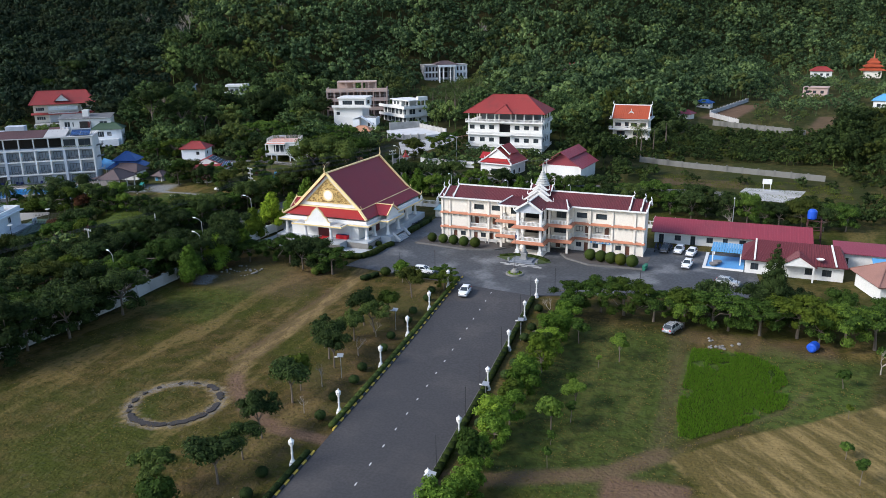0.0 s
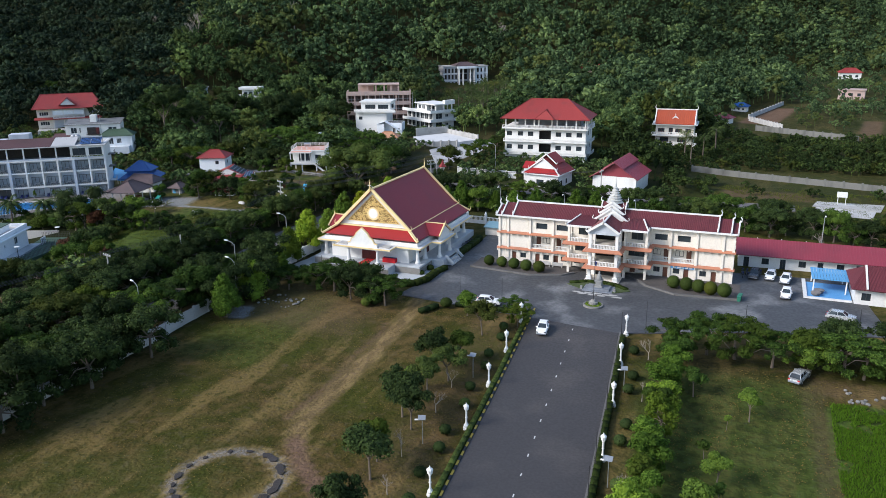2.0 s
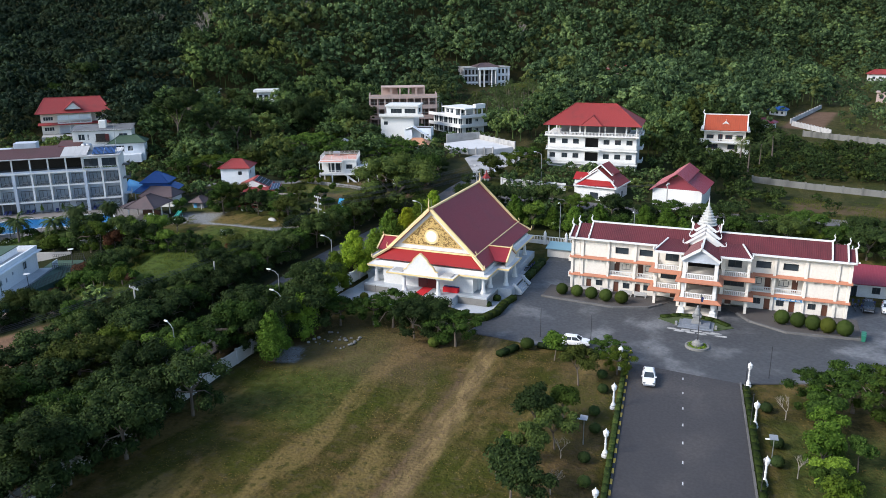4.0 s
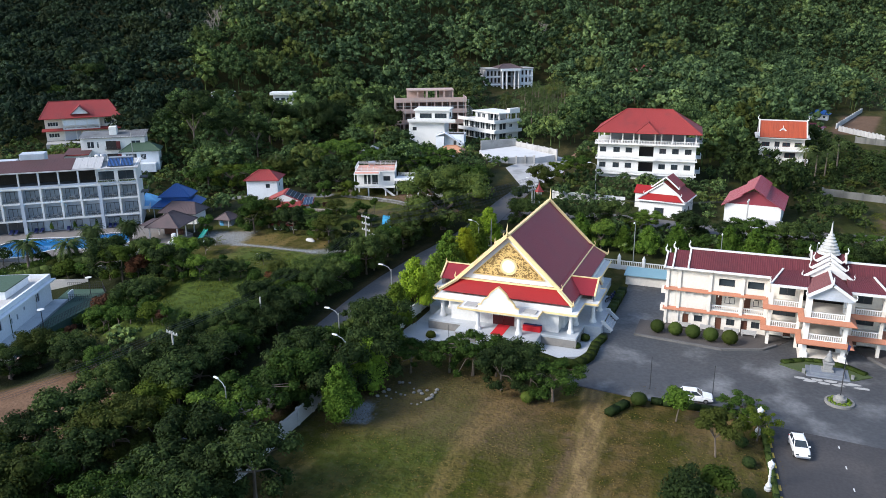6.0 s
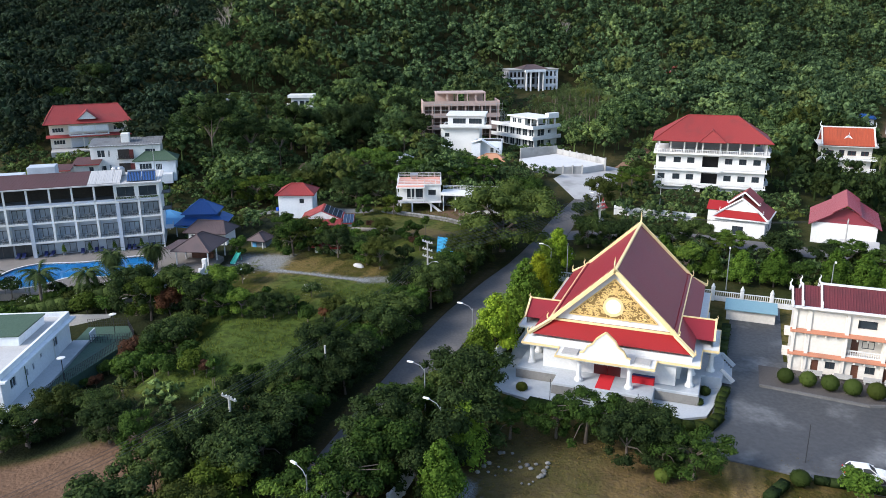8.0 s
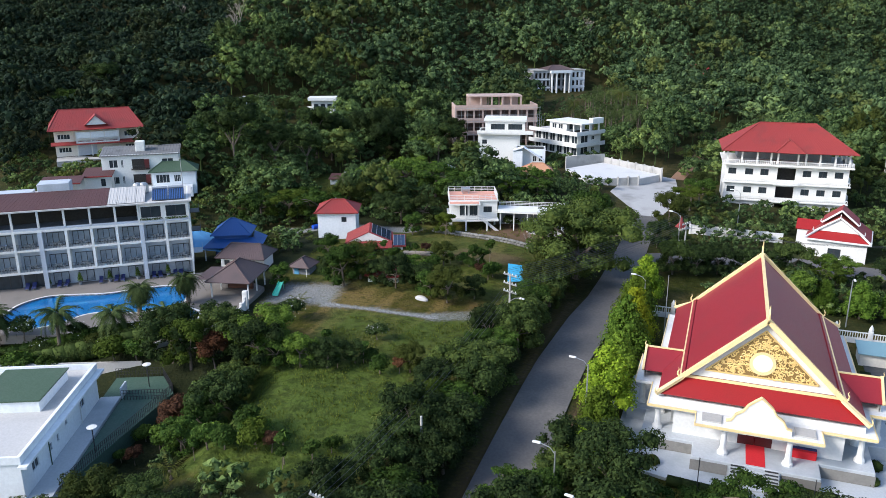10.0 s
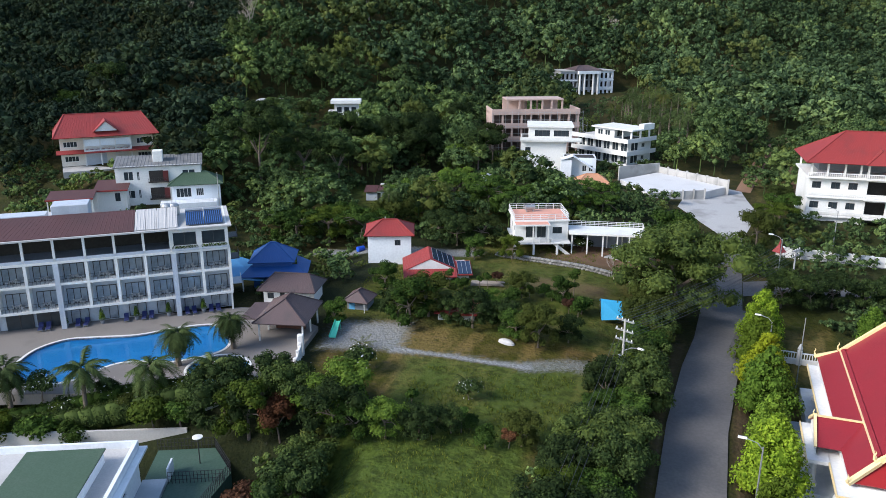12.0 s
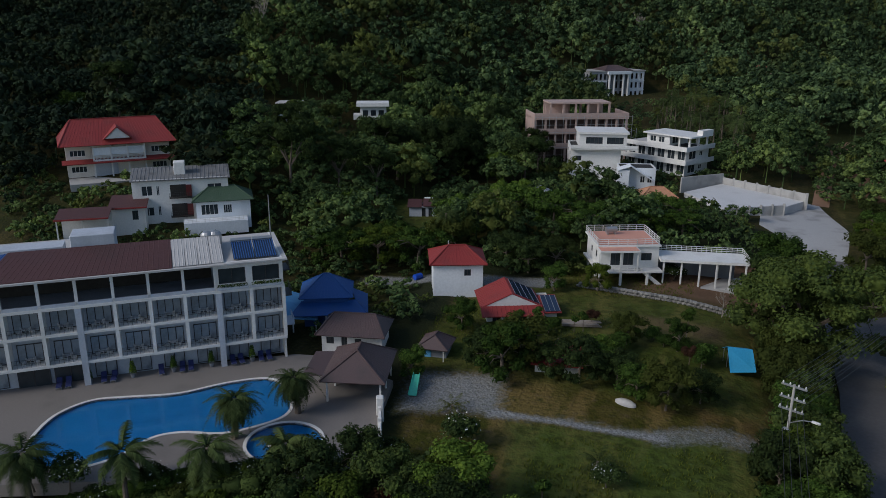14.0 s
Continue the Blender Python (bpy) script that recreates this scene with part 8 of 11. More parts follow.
b = Build().prism([(-8.5, -2.45), (-2, -4.2), (12, -8.5), (17, -6), (17, 0), (11.2, 0), (11.2, -2.45)][::-1], -0.6, 1.95)
part("court_floor", b, COURT, gv, "dark green sports court")
b = rail(Build(), (-8.4, -2.6, 1.95), (-2, -4.2, 1.95), 1.3, 0.35, 0.025)
for p, q in (((-2, -4.2), (12, -8.5)), ((12, -8.5), (17, -6)), ((17, -6), (17, 0)), ((10.6, -2.6), (10.6, -8.0))):
    rail(b, (*p, 1.95), (*q, 1.95), 1.3, 0.35, 0.025)
part("court_fence", b, BLACK_PAINT, gv, "black metal court fence")
part("end_wall", Build().box(11.0, -2.6, 1.9, 13.0, -2.4, 3.4), COOL_WHITE, gv)
for x, y in ((-1.5, -3.6), (14.0, -5.0)):
    p = part("court_lamp", Build().tube([(x, y, 1.9), (x, y, 5.0)], 0.06, 6), DARK_METAL, gv)
    part("lamp_head", Build().lathe(x, y, [(0.1, 4.95), (0.55, 5.05), (0.55, 5.12), (0.1, 5.2)], 12), WHITE, p)
part("brick_wall", Build().box(-14, -4, -0.6, -10.6, -3.7, 1.2), PINK_BLOCK, gv)

# ---- the east wing: long annex, red-roofed house, blue pavilion ----
annex = thing("long_annex", 24.6, 166.5, 1.25, 2.0, "long low white annex with a crimson metal roof", "building")
AN = [(1.0 + 3.3 * i, 0.9 if i % 2 else 0.05, 1.3 if i % 2 else 1.0, 1.2 if i % 2 else 2.1) for i in range(9)]
shell(annex, 0, 0, 31, 8, 0, 3.0, WHITE, AN, frame=DARK_METAL)
b = Build()
ribbed(b, [(-0.6, -1.4, 2.9), (31.6, -1.4, 2.9), (31.6, 4, 5.0), (-0.6, 4, 5.0)], 0.12, 0.5, 0.03)
ribbed(b, [(31.6, 9.4, 2.9), (-0.6, 9.4, 2.9), (-0.6, 4, 5.0), (31.6, 4, 5.0)], 0.12, 0.5, 0.03)
part("roof", b, CRIMSON, annex, "crimson ribbed metal roof")
eh = thing("red_roofed_house", 51.8, 152, 1.2, 0, "white house with a dark red tiled roof and small porch gable", "house")
shell(eh, -8, -1, 9, 8, 0, 3.2, WHITE, [(1, 0.9, 1.4, 1.3), (10.5, 0.9, 1.6, 1.3), (13.4, 0.9, 1.6, 1.3)], frame=DARK_METAL)
b = Build()
ribbed(b, [(-8.8, -2.2, 3.1), (9.6, -2.2, 3.1), (8.2, 3.4, 5.8), (-6.4, 3.4, 5.8)], 0.12, 0.5, 0.07)
ribbed(b, [(9.6, 9, 3.1), (-8.8, 9, 3.1), (-6.4, 3.4, 5.8), (8.2, 3.4, 5.8)], 0.12, 0.5, 0.07)
b.sheet([(9.6, -2.2, 3.1), (9.6, 9, 3.1), (8.2, 3.4, 5.8)], 0.12).sheet([(-8.8, 9, 3.1), (-8.8, -2.2, 3.1), (-6.4, 3.4, 5.8)], 0.12)
part("roof", b, MAROON_TILE, eh, "dark red tiled roof")
b = Build()
for s in (-1, 1):
    q = [(1.2 + s * 3.2, -3.4, 3.0), (1.2 + s * 3.2, 1.0, 3.0), (1.2, 1.0, 5.0), (1.2, -3.4, 5.0)]
    ribbed(b, q if s > 0 else [q[1], q[0], q[3], q[2]], 0.12, 0.5, 0.06)
part("porch_roof", b, MAROON_TILE, eh)
part("porch_gable", Build().add([(-1.7, -3.2, 3.0), (4.1, -3.2, 3.0), (1.2, -3.2, 4.8)], [(0, 1, 2)]), WHITE, eh)
for x in (-1.4, 3.8):
    part("post", Build().box(x - 0.15, -3.2, 0, x + 0.15, -2.9, 3.0), WHITE, eh)
part("ridge_cap", Build().beam((-6.4, 3.4, 5.9), (-6.4, -2.2, 3.3), 0.3, 0.2).beam((6.8, 3.4, 5.9), (7.6, -2.2, 3.3), 0.3, 0.2), WHITE, eh)
part("satellite_dish", Build().lathe(4.8, -1.6, [(0.05, 4.0), (0.5, 4.15), (0.75, 4.4)], 12, False), WHITE, eh)
shed_e = thing("rear_shed", 66, 160, 1.4, 0, "white shed with a light blue awning behind the red roof", "shed")
shell(shed_e, -6, 0, 3, 5, 0, 3.2, WHITE, [(1, 1, 1.2, 1.2)], frame=DARK_METAL)
part("roof", Build().sheet([(-6.5, -0.8, 3.3), (3.5, -0.8, 3.3), (3.5, 5.6, 4.1), (-6.5, 5.6, 4.1)], 0.1), CRIMSON, shed_e)
part("awning", Build().sheet([(0, -4, 2.4), (5, -4, 2.4), (5, -0.9, 2.9), (0, -0.9, 2.9)], 0.08), LIGHT_BLUE, shed_e)
tower = thing("tank_tower", 56.5, 176, 1.6, 0, "rusty lattice tower carrying a blue water tank", "tower")
for x in (-1.6, 1.6):
    for y in (-1.6, 1.6):
        part("leg", Build().beam((x, y, 0), (x * 0.8, y * 0.8, 5.6), 0.14, 0.14), RUST_SHEET, tower)
b = Build()
for z in (1.5, 3.4, 5.4):
    for x in (-1.4, 1.4):
        b.beam((x, -1.4, z), (x, 1.4, z), 0.1, 0.1).beam((-1.4, x, z), (1.4, x, z), 0.1, 0.1)
part("brace", b, RUST_SHEET, tower)
part("tank", Build().lathe(-0.6, 0, [(0.9, 5.6), (0.95, 5.9), (0.95, 7.2), (0.6, 7.6), (0.2, 7.7)], 14), BLUE_PLASTIC, tower, "blue plastic tank")
bp = thing("blue_shade_pavilion", 40.2, 156.4, 1.3, 0, "shade pavilion with a pale blue slatted roof", "pavilion")
for x in (-2.6, 2.6):
    for y in (-1.2, 5):
        part("post", Build().box(x - 0.1, y - 0.1, 0, x + 0.1, y + 0.1, 2.6), WHITE, bp)
for k in range(12):
    part("roof_slat", Build().box(-3.0 + 0.5 * k, -1.6, 2.6, -2.56 + 0.5 * k, 5.4, 2.68), LIGHT_BLUE, bp)
part("floor", Build().box(-3.6, -4.6, -0.3, 3.4, 5.4, 0.1), SIGN_BLUE, bp, "blue tiled floor")
part("kerb", Build().box(-4.2, -5.2, -0.3, 3.4, -4.6, 0.3).box(-4.2, -4.6, -0.3, -3.6, 5.4, 0.3), WHITE, bp)
for x, y in ((-1.6, -1.6), (-2.2, -3.2)):
    p = thing("rock_planter", 40.2 + x, 156.4 + y, 1.4, 0, "tan rock planter with a small palm", "planter", "rock planters")
    part("basin", Build().lathe(0, 0, [(0.5, 0), (0.8, 0.3), (0.9, 0.6), (0.6, 0.65)], 9), DECK, p)
brown = thing("brown_roofed_house", 68.5, 146, 1.2, 20, "house with a weathered brown tiled roof", "house")
shell(brown, -4, -3, 5, 6, 0, 3, WHITE, [(2, 1, 1.4, 1.2)], frame=DARK_METAL)
part("roof", hip_roof(Build(), -4, -3, 5, 6, 3, 3.0, 0.3, 0.9), surf("weathered_brown_tiles", (0.27, 0.135, 0.105), (0.19, 0.10, 0.08), 0.7, 9, 0.3, 0.6, 0.25), brown)

# ---- far east slope: shrine, houses, long walls ----
shrine = thing("orange_shrine", 104.5, 571, 11.7, 0, "small shrine with tiered orange roofs and a spire", "shrine")
part("body", Build().box(-6, -5, -2, 6, 5, 6), CREAM, shrine)
for k, (w, z) in enumerate(((8.5, 6), (6.5, 9), (4.2, 12))):
    part("roof", hip_roof(Build(), -w, -w * 0.7, w, w * 0.7, z, 2.8, 0.3, 0.6), ORANGE_TILE, shrine)
    part("tier", Build().box(-w * 0.6, -w * 0.45, z + 1.2, w * 0.6, w * 0.45, z + 3.2), ORANGE_TILE, shrine)
part("spire", Build().lathe(0, 0, [(1.2, 14), (0.7, 16), (0.3, 18), (0.05, 22)], 8), ORANGE_TILE, shrine)
shrine.scale = (0.82, 0.82, 0.8)
for x, y, z, yaw, mat, lab in ((74.5, 567, 11.6, 5, RED_TILE, "white hillside house with a red roof"), (67.5, 460, 9.0, -8, PINK_BLOCK, "unfinished pink block terrace house on the hillside"), (96, 408, 7.6, -10, LIGHT_BLUE, "white house with a blue-grey roof"), (11, 356, 6.6, -20, CRIMSON, "low house with a crimson metal roof"), (16, 396, 7.6, -10, BLUE_ROOF, "low shed with a blue metal roof")):
    h = thing("far_house", x, y, z, yaw, lab, "house", "far hillside houses")
    s = 0.55 if y < 400 else 1.0
    shell(h, -6 * s, -4 * s, 6 * s, 4 * s, -2, 4.4 * s, PINK_BLOCK if mat is PINK_BLOCK else WHITE, [(1.5 * s, 1.5 * s, 1.6 * s, 1.5 * s), (5 * s, 1.5 * s, 1.6 * s, 1.5 * s), (8.6 * s, 1.5 * s, 1.6 * s, 1.5 * s)], frame=DARK_METAL)
    part("roof", Build().box(-6.4, -4.6, 4.4, 6.4, 4.4, 4.8).box(-6, -6.5, -2, 6, -4.65, 1.2) if mat is PINK_BLOCK else hip_roof(Build(), -6 * s, -4 * s, 6 * s, 4 * s, 4.4 * s, 2.8 * s, 0.4, 0.8), mat, h)
pv = thing("hill_pavilion", -67, 458, 19.0, 5, "pavilion with layered red roofs high in the forest", "pavilion")
part("roof", hip_roof(Build(), -5, -3, 5, 3, 6.2, 2.0, 0.5, 0.8), RED_TILE, pv)
part("lower_roof", hip_roof(Build(), -6.5, -4, 6.5, 4, 4.0, 1.6, 0.6, 0.8), RED_TILE, pv)
part("wall", Build().box(-5, -3, -2, 5, 3, 6.2), PINK_BLOCK, pv)
for nm, a, c, mat, lab, h in (("boundary_wall", (8, 252), (62, 239.5), OLD_BLOCK, "long grey block wall across the scrub field", 2.0), ("track_wall", (24.2, 340), (59, 322), OLD_BLOCK, "grey block wall below the red earth track", 2.4), ("terrace_wall", (20.5, 372), (35, 425), PALE_CONCRETE, "pale wall above the red earth terrace", 2.2), ("upper_wall", (21, 366), (34, 346), PALE_CONCRETE, "pale wall climbing beside the red earth track", 2.2)):
    wl = thing(nm, a[0], a[1], 0, 0, lab, "wall", kind="structure")
    n = 12
    for i in range(n):
        p = (a[0] + (c[0] - a[0]) * i / n, a[1] + (c[1] - a[1]) * i / n)
        q = (a[0] + (c[0] - a[0]) * (i + 1) / n, a[1] + (c[1] - a[1]) * (i + 1) / n)
        z = height(*p) + h / 2 - 0.3
        part("panel", Build().beam((p[0] - a[0], p[1] - a[1], z), (q[0] - a[0], q[1] - a[1], z), 0.25, h), mat, wl)
        part("pier", Build().box(p[0] - a[0] - 0.25, p[1] - a[1] - 0.25, z - h / 2, p[0] - a[0] + 0.25, p[1] - a[1] + 0.25, z + h / 2 + 0.25), mat, wl)


# ---- trees and bushes ----
BROAD = [tree_kind(s, 17, 3.7, 3.2, 4.4, 1.2, 4300, 0.16, LEAF_DARK, 0.17, skirt=10) for s in (1, 2, 3)]
GREEN_BROAD = [tree_kind(s, 15, 3.2, 3.0, 4.1, 1.1, 3800, 0.155, LEAF_MID, 0.16, skirt=8) for s in (4, 5)]
SMALL = [tree_kind(s, 8, 1.9, 2.0, 3.2, 0.95, 1700, 0.17, LEAF_MID, 0.09) for s in (6, 7, 8)]
AVENUE = [tree_kind(s, 13, 2.1, 2.2, 3.1, 0.85, 3000, 0.125, LEAF_DARK, 0.09) for s in (31, 32, 33)]
ROW_TREE = [tree_kind(s, 11, 1.9, 2.2, 2.9, 0.8, 2400, 0.135, LEAF_BRIGHT, 0.09, skirt=6) for s in (27, 28, 29)]
SMALL_BRIGHT = [tree_kind(s, 7, 1.8, 2.2, 3.2, 1.05, 1600, 0.17, LEAF_BRIGHT, 0.09) for s in (9, 10)]
UMBRELLA = [tree_kind(s, 24, 4.8, 2.0, 4.4, 1.05, 4300, 0.15, LEAF_MID, 0.2, 0.5, skirt=6) for s in (11, 12)]
YELLOW = [tree_kind(s, 0, 2.3, 6.5, 5.0, 0, 5200, 0.155, LEAF_YELLOW, 0.14, shaped=cone_crown(6.4, 2.9, 1.5, 26, 0.6)) for s in (13, 14)]
LIME = [tree_kind(s, 0, 2.2, 6.5, 5.0, 0, 5000, 0.155, LEAF_BRIGHT, 0.14, shaped=cone_crown(6.2, 2.8, 1.4, 26, 0.6)) for s in (15, 16)]
CASUARINA = tree_kind(17, 0, 2.6, 12, 6, 0, 12000, 0.115, LEAF_DARK, 0.22, shaped=cone_crown(12.0, 3.3, 1.2, 46, 0.85), droop=0.5)
GIANT = tree_kind(18, 40, 8.0, 7.0, 7.0, 1.9, 14000, 0.19, LEAF_DARK, 0.45, skirt=14)
TALL = [tree_kind(s, 24, 4.6, 6.0, 8.6, 1.35, 5200, 0.18, LEAF_DARK, 0.24) for s in (19, 20)]
SHRUB = [tree_kind(s, 4, 0.9, 1.1, 0.95, 0.65, 1000, 0.09, LEAF_MID, 0.05) for s in (21, 22)]
SAPLING = [tree_kind(s, 3, 0.6, 0.8, 1.5, 0.5, 190, 0.16, LEAF_MID, 0.035) for s in (23, 24)]
RUSTY = tree_kind(25, 8, 2.0, 2.8, 3.0, 1.1, 2200, 0.16, LEAF_RED, 0.1)
BLOSSOM = tree_kind(26, 7, 1.7, 1.4, 1.5, 0.9, 1800, 0.12, LEAF_DARK, 0.08)
bloom_rng = np.random.default_rng(126)
bv, bf = leaf_quads(bloom_rng, [(1.1 * math.cos(a), 1.1 * math.sin(a), 1.7 + 0.35 * math.sin(2.3 * a), 0.85, 0.85, 0.75) for a in np.linspace(0, 5.5, 7)] + [(0, 0, 2.1, 0.9, 0.9, 0.8)], 130, 0.085)
BLOSSOM = (*BLOSSOM, array_mesh("blossoms", bv, bf, FLOWER))


def plant(kind, x, y, scale, label, group, name="tree", turn=None, z=None, rng=random):
    ob = thing(name, x, y, height(x, y) - 0.05 if z is None else z, rng.uniform(0, 360) if turn is None else turn, label, name.replace("_", " "), group)
    ob.scale = (scale * rng.uniform(0.93, 1.07), scale * rng.uniform(0.93, 1.07), scale * rng.uniform(0.9, 1.1))
    for nm, mesh in zip(("trunk", "crown", "blossoms"), kind):
        child = new(nm, mesh)
        child.parent = ob
    return ob


def along(p, q, step, jitter, rng):
    n = max(1, round(math.hypot(q[0] - p[0], q[1] - p[1]) / step))
    for i in range(n + 1):
        t = i / n
        yield p[0] + t * (q[0] - p[0]) + rng.uniform(-jitter, jitter), p[1] + t * (q[1] - p[1]) + rng.uniform(-jitter, jitter)


dice = random.Random(5)
# Avenue, west side: round trees behind the lamps, then sparse umbrella trees at the square.
for k, (x, y) in enumerate([(-7, 49), (-11, 52.5), (-6.6, 57), (-7.2, 62.2), (-8, 67), (-9.6, 76), (-10.6, 79.5), (-10, 87.5), (-12.4, 90), (-12, 97), (-10.5, 101), (-13.5, 103), (-11, 107), (-11.3, 117)]):
    plant(AVENUE[k % 3] if k % 6 else SMALL[1], x, y, 1.02 + 0.17 * (k % 3), "young round-crowned tree on the grass beside the avenue", "avenue trees", rng=dice)
for x, y in [(-9, 126.5), (-7, 122)]:
    plant(UMBRELLA[0], x, y, 0.55, "thin flat-crowned tree at the end of the avenue", "avenue trees", rng=dice)
plant(SMALL_BRIGHT[0], -16.2, 123.2, 0.95, "bright green round tree beside the clipped hedge", "avenue trees", rng=dice)
# Avenue, east side: close row.
for k, (x, y) in enumerate(along((19.6, 56), (17.6, 118), 3.1, 0.8, dice)):
    plant((ROW_TREE + ROW_TREE[:1] + SMALL[:1])[k % 5], x, y, 0.95 + 0.2 * (k % 3 == 1), "leafy young tree in the row beside the avenue", "avenue trees", rng=dice)
for k, (x, y) in enumerate([(25.6, 88), (24.3, 81.3), (28.5, 104), (21.5, 108)]):
    plant(SMALL[k % 3], x, y, 0.9, "leafy young tree in the row beside the avenue", "avenue trees", rng=dice)
# Row along the far side of the east field.
for k, (x, y) in enumerate(along((18.5, 118.8), (64, 118.2), 4.0, 1.0, dice)):
    plant((UMBRELLA + UMBRELLA + GREEN_BROAD[:1])[k % 5], x, y + 2.0, 0.85 + 0.12 * (k % 3), "spreading flat-crowned tree in the row behind the east field", "field row trees", rng=dice)
for k, (x, y) in enumerate(along((40, 127), (70, 128), 6.5, 1.4, dice)):
    plant((BROAD + GREEN_BROAD)[k % 5], x, y, 0.9, "spreading flat-crowned tree in the row behind the east field", "field row trees", rng=dice)
for k, (x, y) in enumerate(along((-46, 199), (64, 200), 4.6, 2.2, dice)):
    if 36 < x < 58:
        continue
    plant((BROAD + UMBRELLA)[k % 5], x, y, 0.7 + 0.14 * (k % 3), "dark spreading tree beside the cross street", "cross street trees", rng=dice)
for k, (x, y) in enumerate(along((8, 190), (64, 187), 4.4, 1.5, dice)):
    plant((BROAD + GREEN_BROAD)[k % 5], x, y, 0.8 + 0.14 * (k % 3), "dense tree behind the annex", "cross street trees", rng=dice)
for k, (x, y) in enumerate(along((-46, 185), (10, 189), 4.8, 0.9, dice)):
    plant((LIME + GREEN_BROAD[:1] + LIME[:1])[k % 4] if x < 5 else GREEN_BROAD[k % 2], x, y, 0.78 + 0.12 * (k % 3), "leafy bright tree along the back fence", "back fence trees", rng=dice)
plant(UMBRELLA[1], 35.8, 119.6, 0.85, "spreading flat-crowned tree in the row behind the east field", "field row trees", rng=dice)
plant(CASUARINA, 48.6, 126.4, 1.02, "tall feathery conical casuarina tree", "", "conifer_tree", rng=dice)
# Before the temple.
for k, (x, y) in enumerate([(-47, 126), (-43.6, 126.2), (-40.5, 127), (-37.2, 126), (-34.8, 124), (-31.5, 123), (-52, 124), (-38.5, 123.3)]):
    plant((UMBRELLA + BROAD)[k % 5], x, y, 0.78 + 0.12 * (k % 2), "spreading dark green tree before the temple forecourt", "temple front trees", rng=dice)
# Along the campus wall, both sides.
for k, (x, y) in enumerate(along((-57.5, 58), (-57, 124), 4.4, 1.8, dice)):
    if 96 < y < 109:
        continue
    plant((BROAD + TALL[:1] + BROAD[:2])[k % 6], x, y, 0.9 + 0.15 * (k % 3), "dense tree against the inside of the campus wall", "wall trees", rng=dice)
for k, (x, y, s) in enumerate([(-61.6, 110.5, 1.2), (-55.0, 109.5, 1.0), (-55.6, 118.5, 1.0), (-57.5, 129, 0.8)]):
    plant(LIME[k % 2] if k else GREEN_BROAD[0], x, y, s, "leafy tree in the corner by the temple wall", "wall trees", rng=dice)
# Street trees between wall and road: tall yellow-green cones.
for k, (y, s) in enumerate([(129.5, 0.8), (136.5, 0.92), (144, 1.08), (152, 0.95), (159.5, 1.12), (167, 1.0), (174.5, 1.15), (181.5, 1.0)]):
    plant((YELLOW + LIME)[(0, 2, 1, 3, 3, 0, 2, 1)[k]], -60.2 + 0.3 * (k % 2), y, 1.02 * s, "slender yellow-green street tree beside the white wall", "street trees", rng=dice)
# The dark belt west of the street.
for k, (x, y) in enumerate(along((-75.0, 72), (-73.6, 179.7), 4.0, 0.7, dice)):
    plant((BROAD + GREEN_BROAD[:1])[k % 4], x, y, (0.92 if y < 112 else 0.76) + 0.12 * (k % 3), "dense dark tree in the belt beside the street", "belt trees", rng=dice)
for k, (x, y) in enumerate(along((-78.8, 118), (-77.6, 156), 4.2, 0.9, dice)):
    plant((BROAD + GREEN_BROAD[1:])[k % 4], x, y, 0.72 + 0.1 * (k % 3), "dense dark tree in the belt beside the street", "belt trees", rng=dice)
for k, (x, y) in enumerate(along((-82.5, 70), (-80.4, 114.2), 4.8, 1.6, dice)):
    plant(BROAD[k % 3], x, y, (0.95 if y < 100 else 0.74) + 0.12 * (k % 3), "dense dark tree in the belt beside the street", "belt trees", rng=dice)
for k, (x, y) in enumerate(along((-63.7, 62), (-64.0, 119.5), 3.8, 0.7, dice)):
    plant((UMBRELLA + BROAD)[k % 5], x, y, (0.98 if y < 105 else 0.86) + 0.08 * (k % 3), "dense green tree leaning over the street wall", "belt trees", rng=dice)
for k, (x, y) in enumerate(along((-62.6, 118), (-62.0, 129), 3.6, 0.5, dice)):
    plant((GREEN_BROAD + BROAD)[k % 5], x, y, 0.78 + 0.08 * (k % 2), "dense dark tree over the street", "belt trees", rng=dice)
# Round the meadow and before the grey house.
for k, (x, y) in enumerate(along((-86.2, 105.8), (-104, 108), 4.6, 1.4, dice)):
    plant((GREEN_BROAD + BROAD)[k % 5], x, y, 0.6 + 0.1 * (k % 3), "leafy shrub tree at the meadow edge", "meadow trees", rng=dice)
for k, (x, y) in enumerate(along((-103, 118.8), (-104.7, 139.5), 4.2, 1.0, dice)):
    plant((GREEN_BROAD + BROAD)[k % 5], x, y, 0.8 + 0.12 * (k % 3), "leafy tree between meadow and court", "meadow trees", rng=dice)
for x, y, s in [(-106.4, 123, 1.05), (-109.2, 134.2, 1.1)]:
    plant(RUSTY, x, y, s, "tree with rusty red-brown leaves", "meadow trees", rng=dice)
for k, (x, y) in enumerate(along((-103, 107), (-106.5, 101), 4.4, 1.0, dice)):
    plant(BROAD[k % 3], x, y, 0.8, "dark tree beside the grey house", "meadow trees", rng=dice)
for k, (x, y) in enumerate(along((-88, 85), (-120, 84), 4.8, 2.0, dice)):
    plant(BROAD[k % 3], x, y, 0.75, "dark tree south of the bare field", "meadow trees", rng=dice)
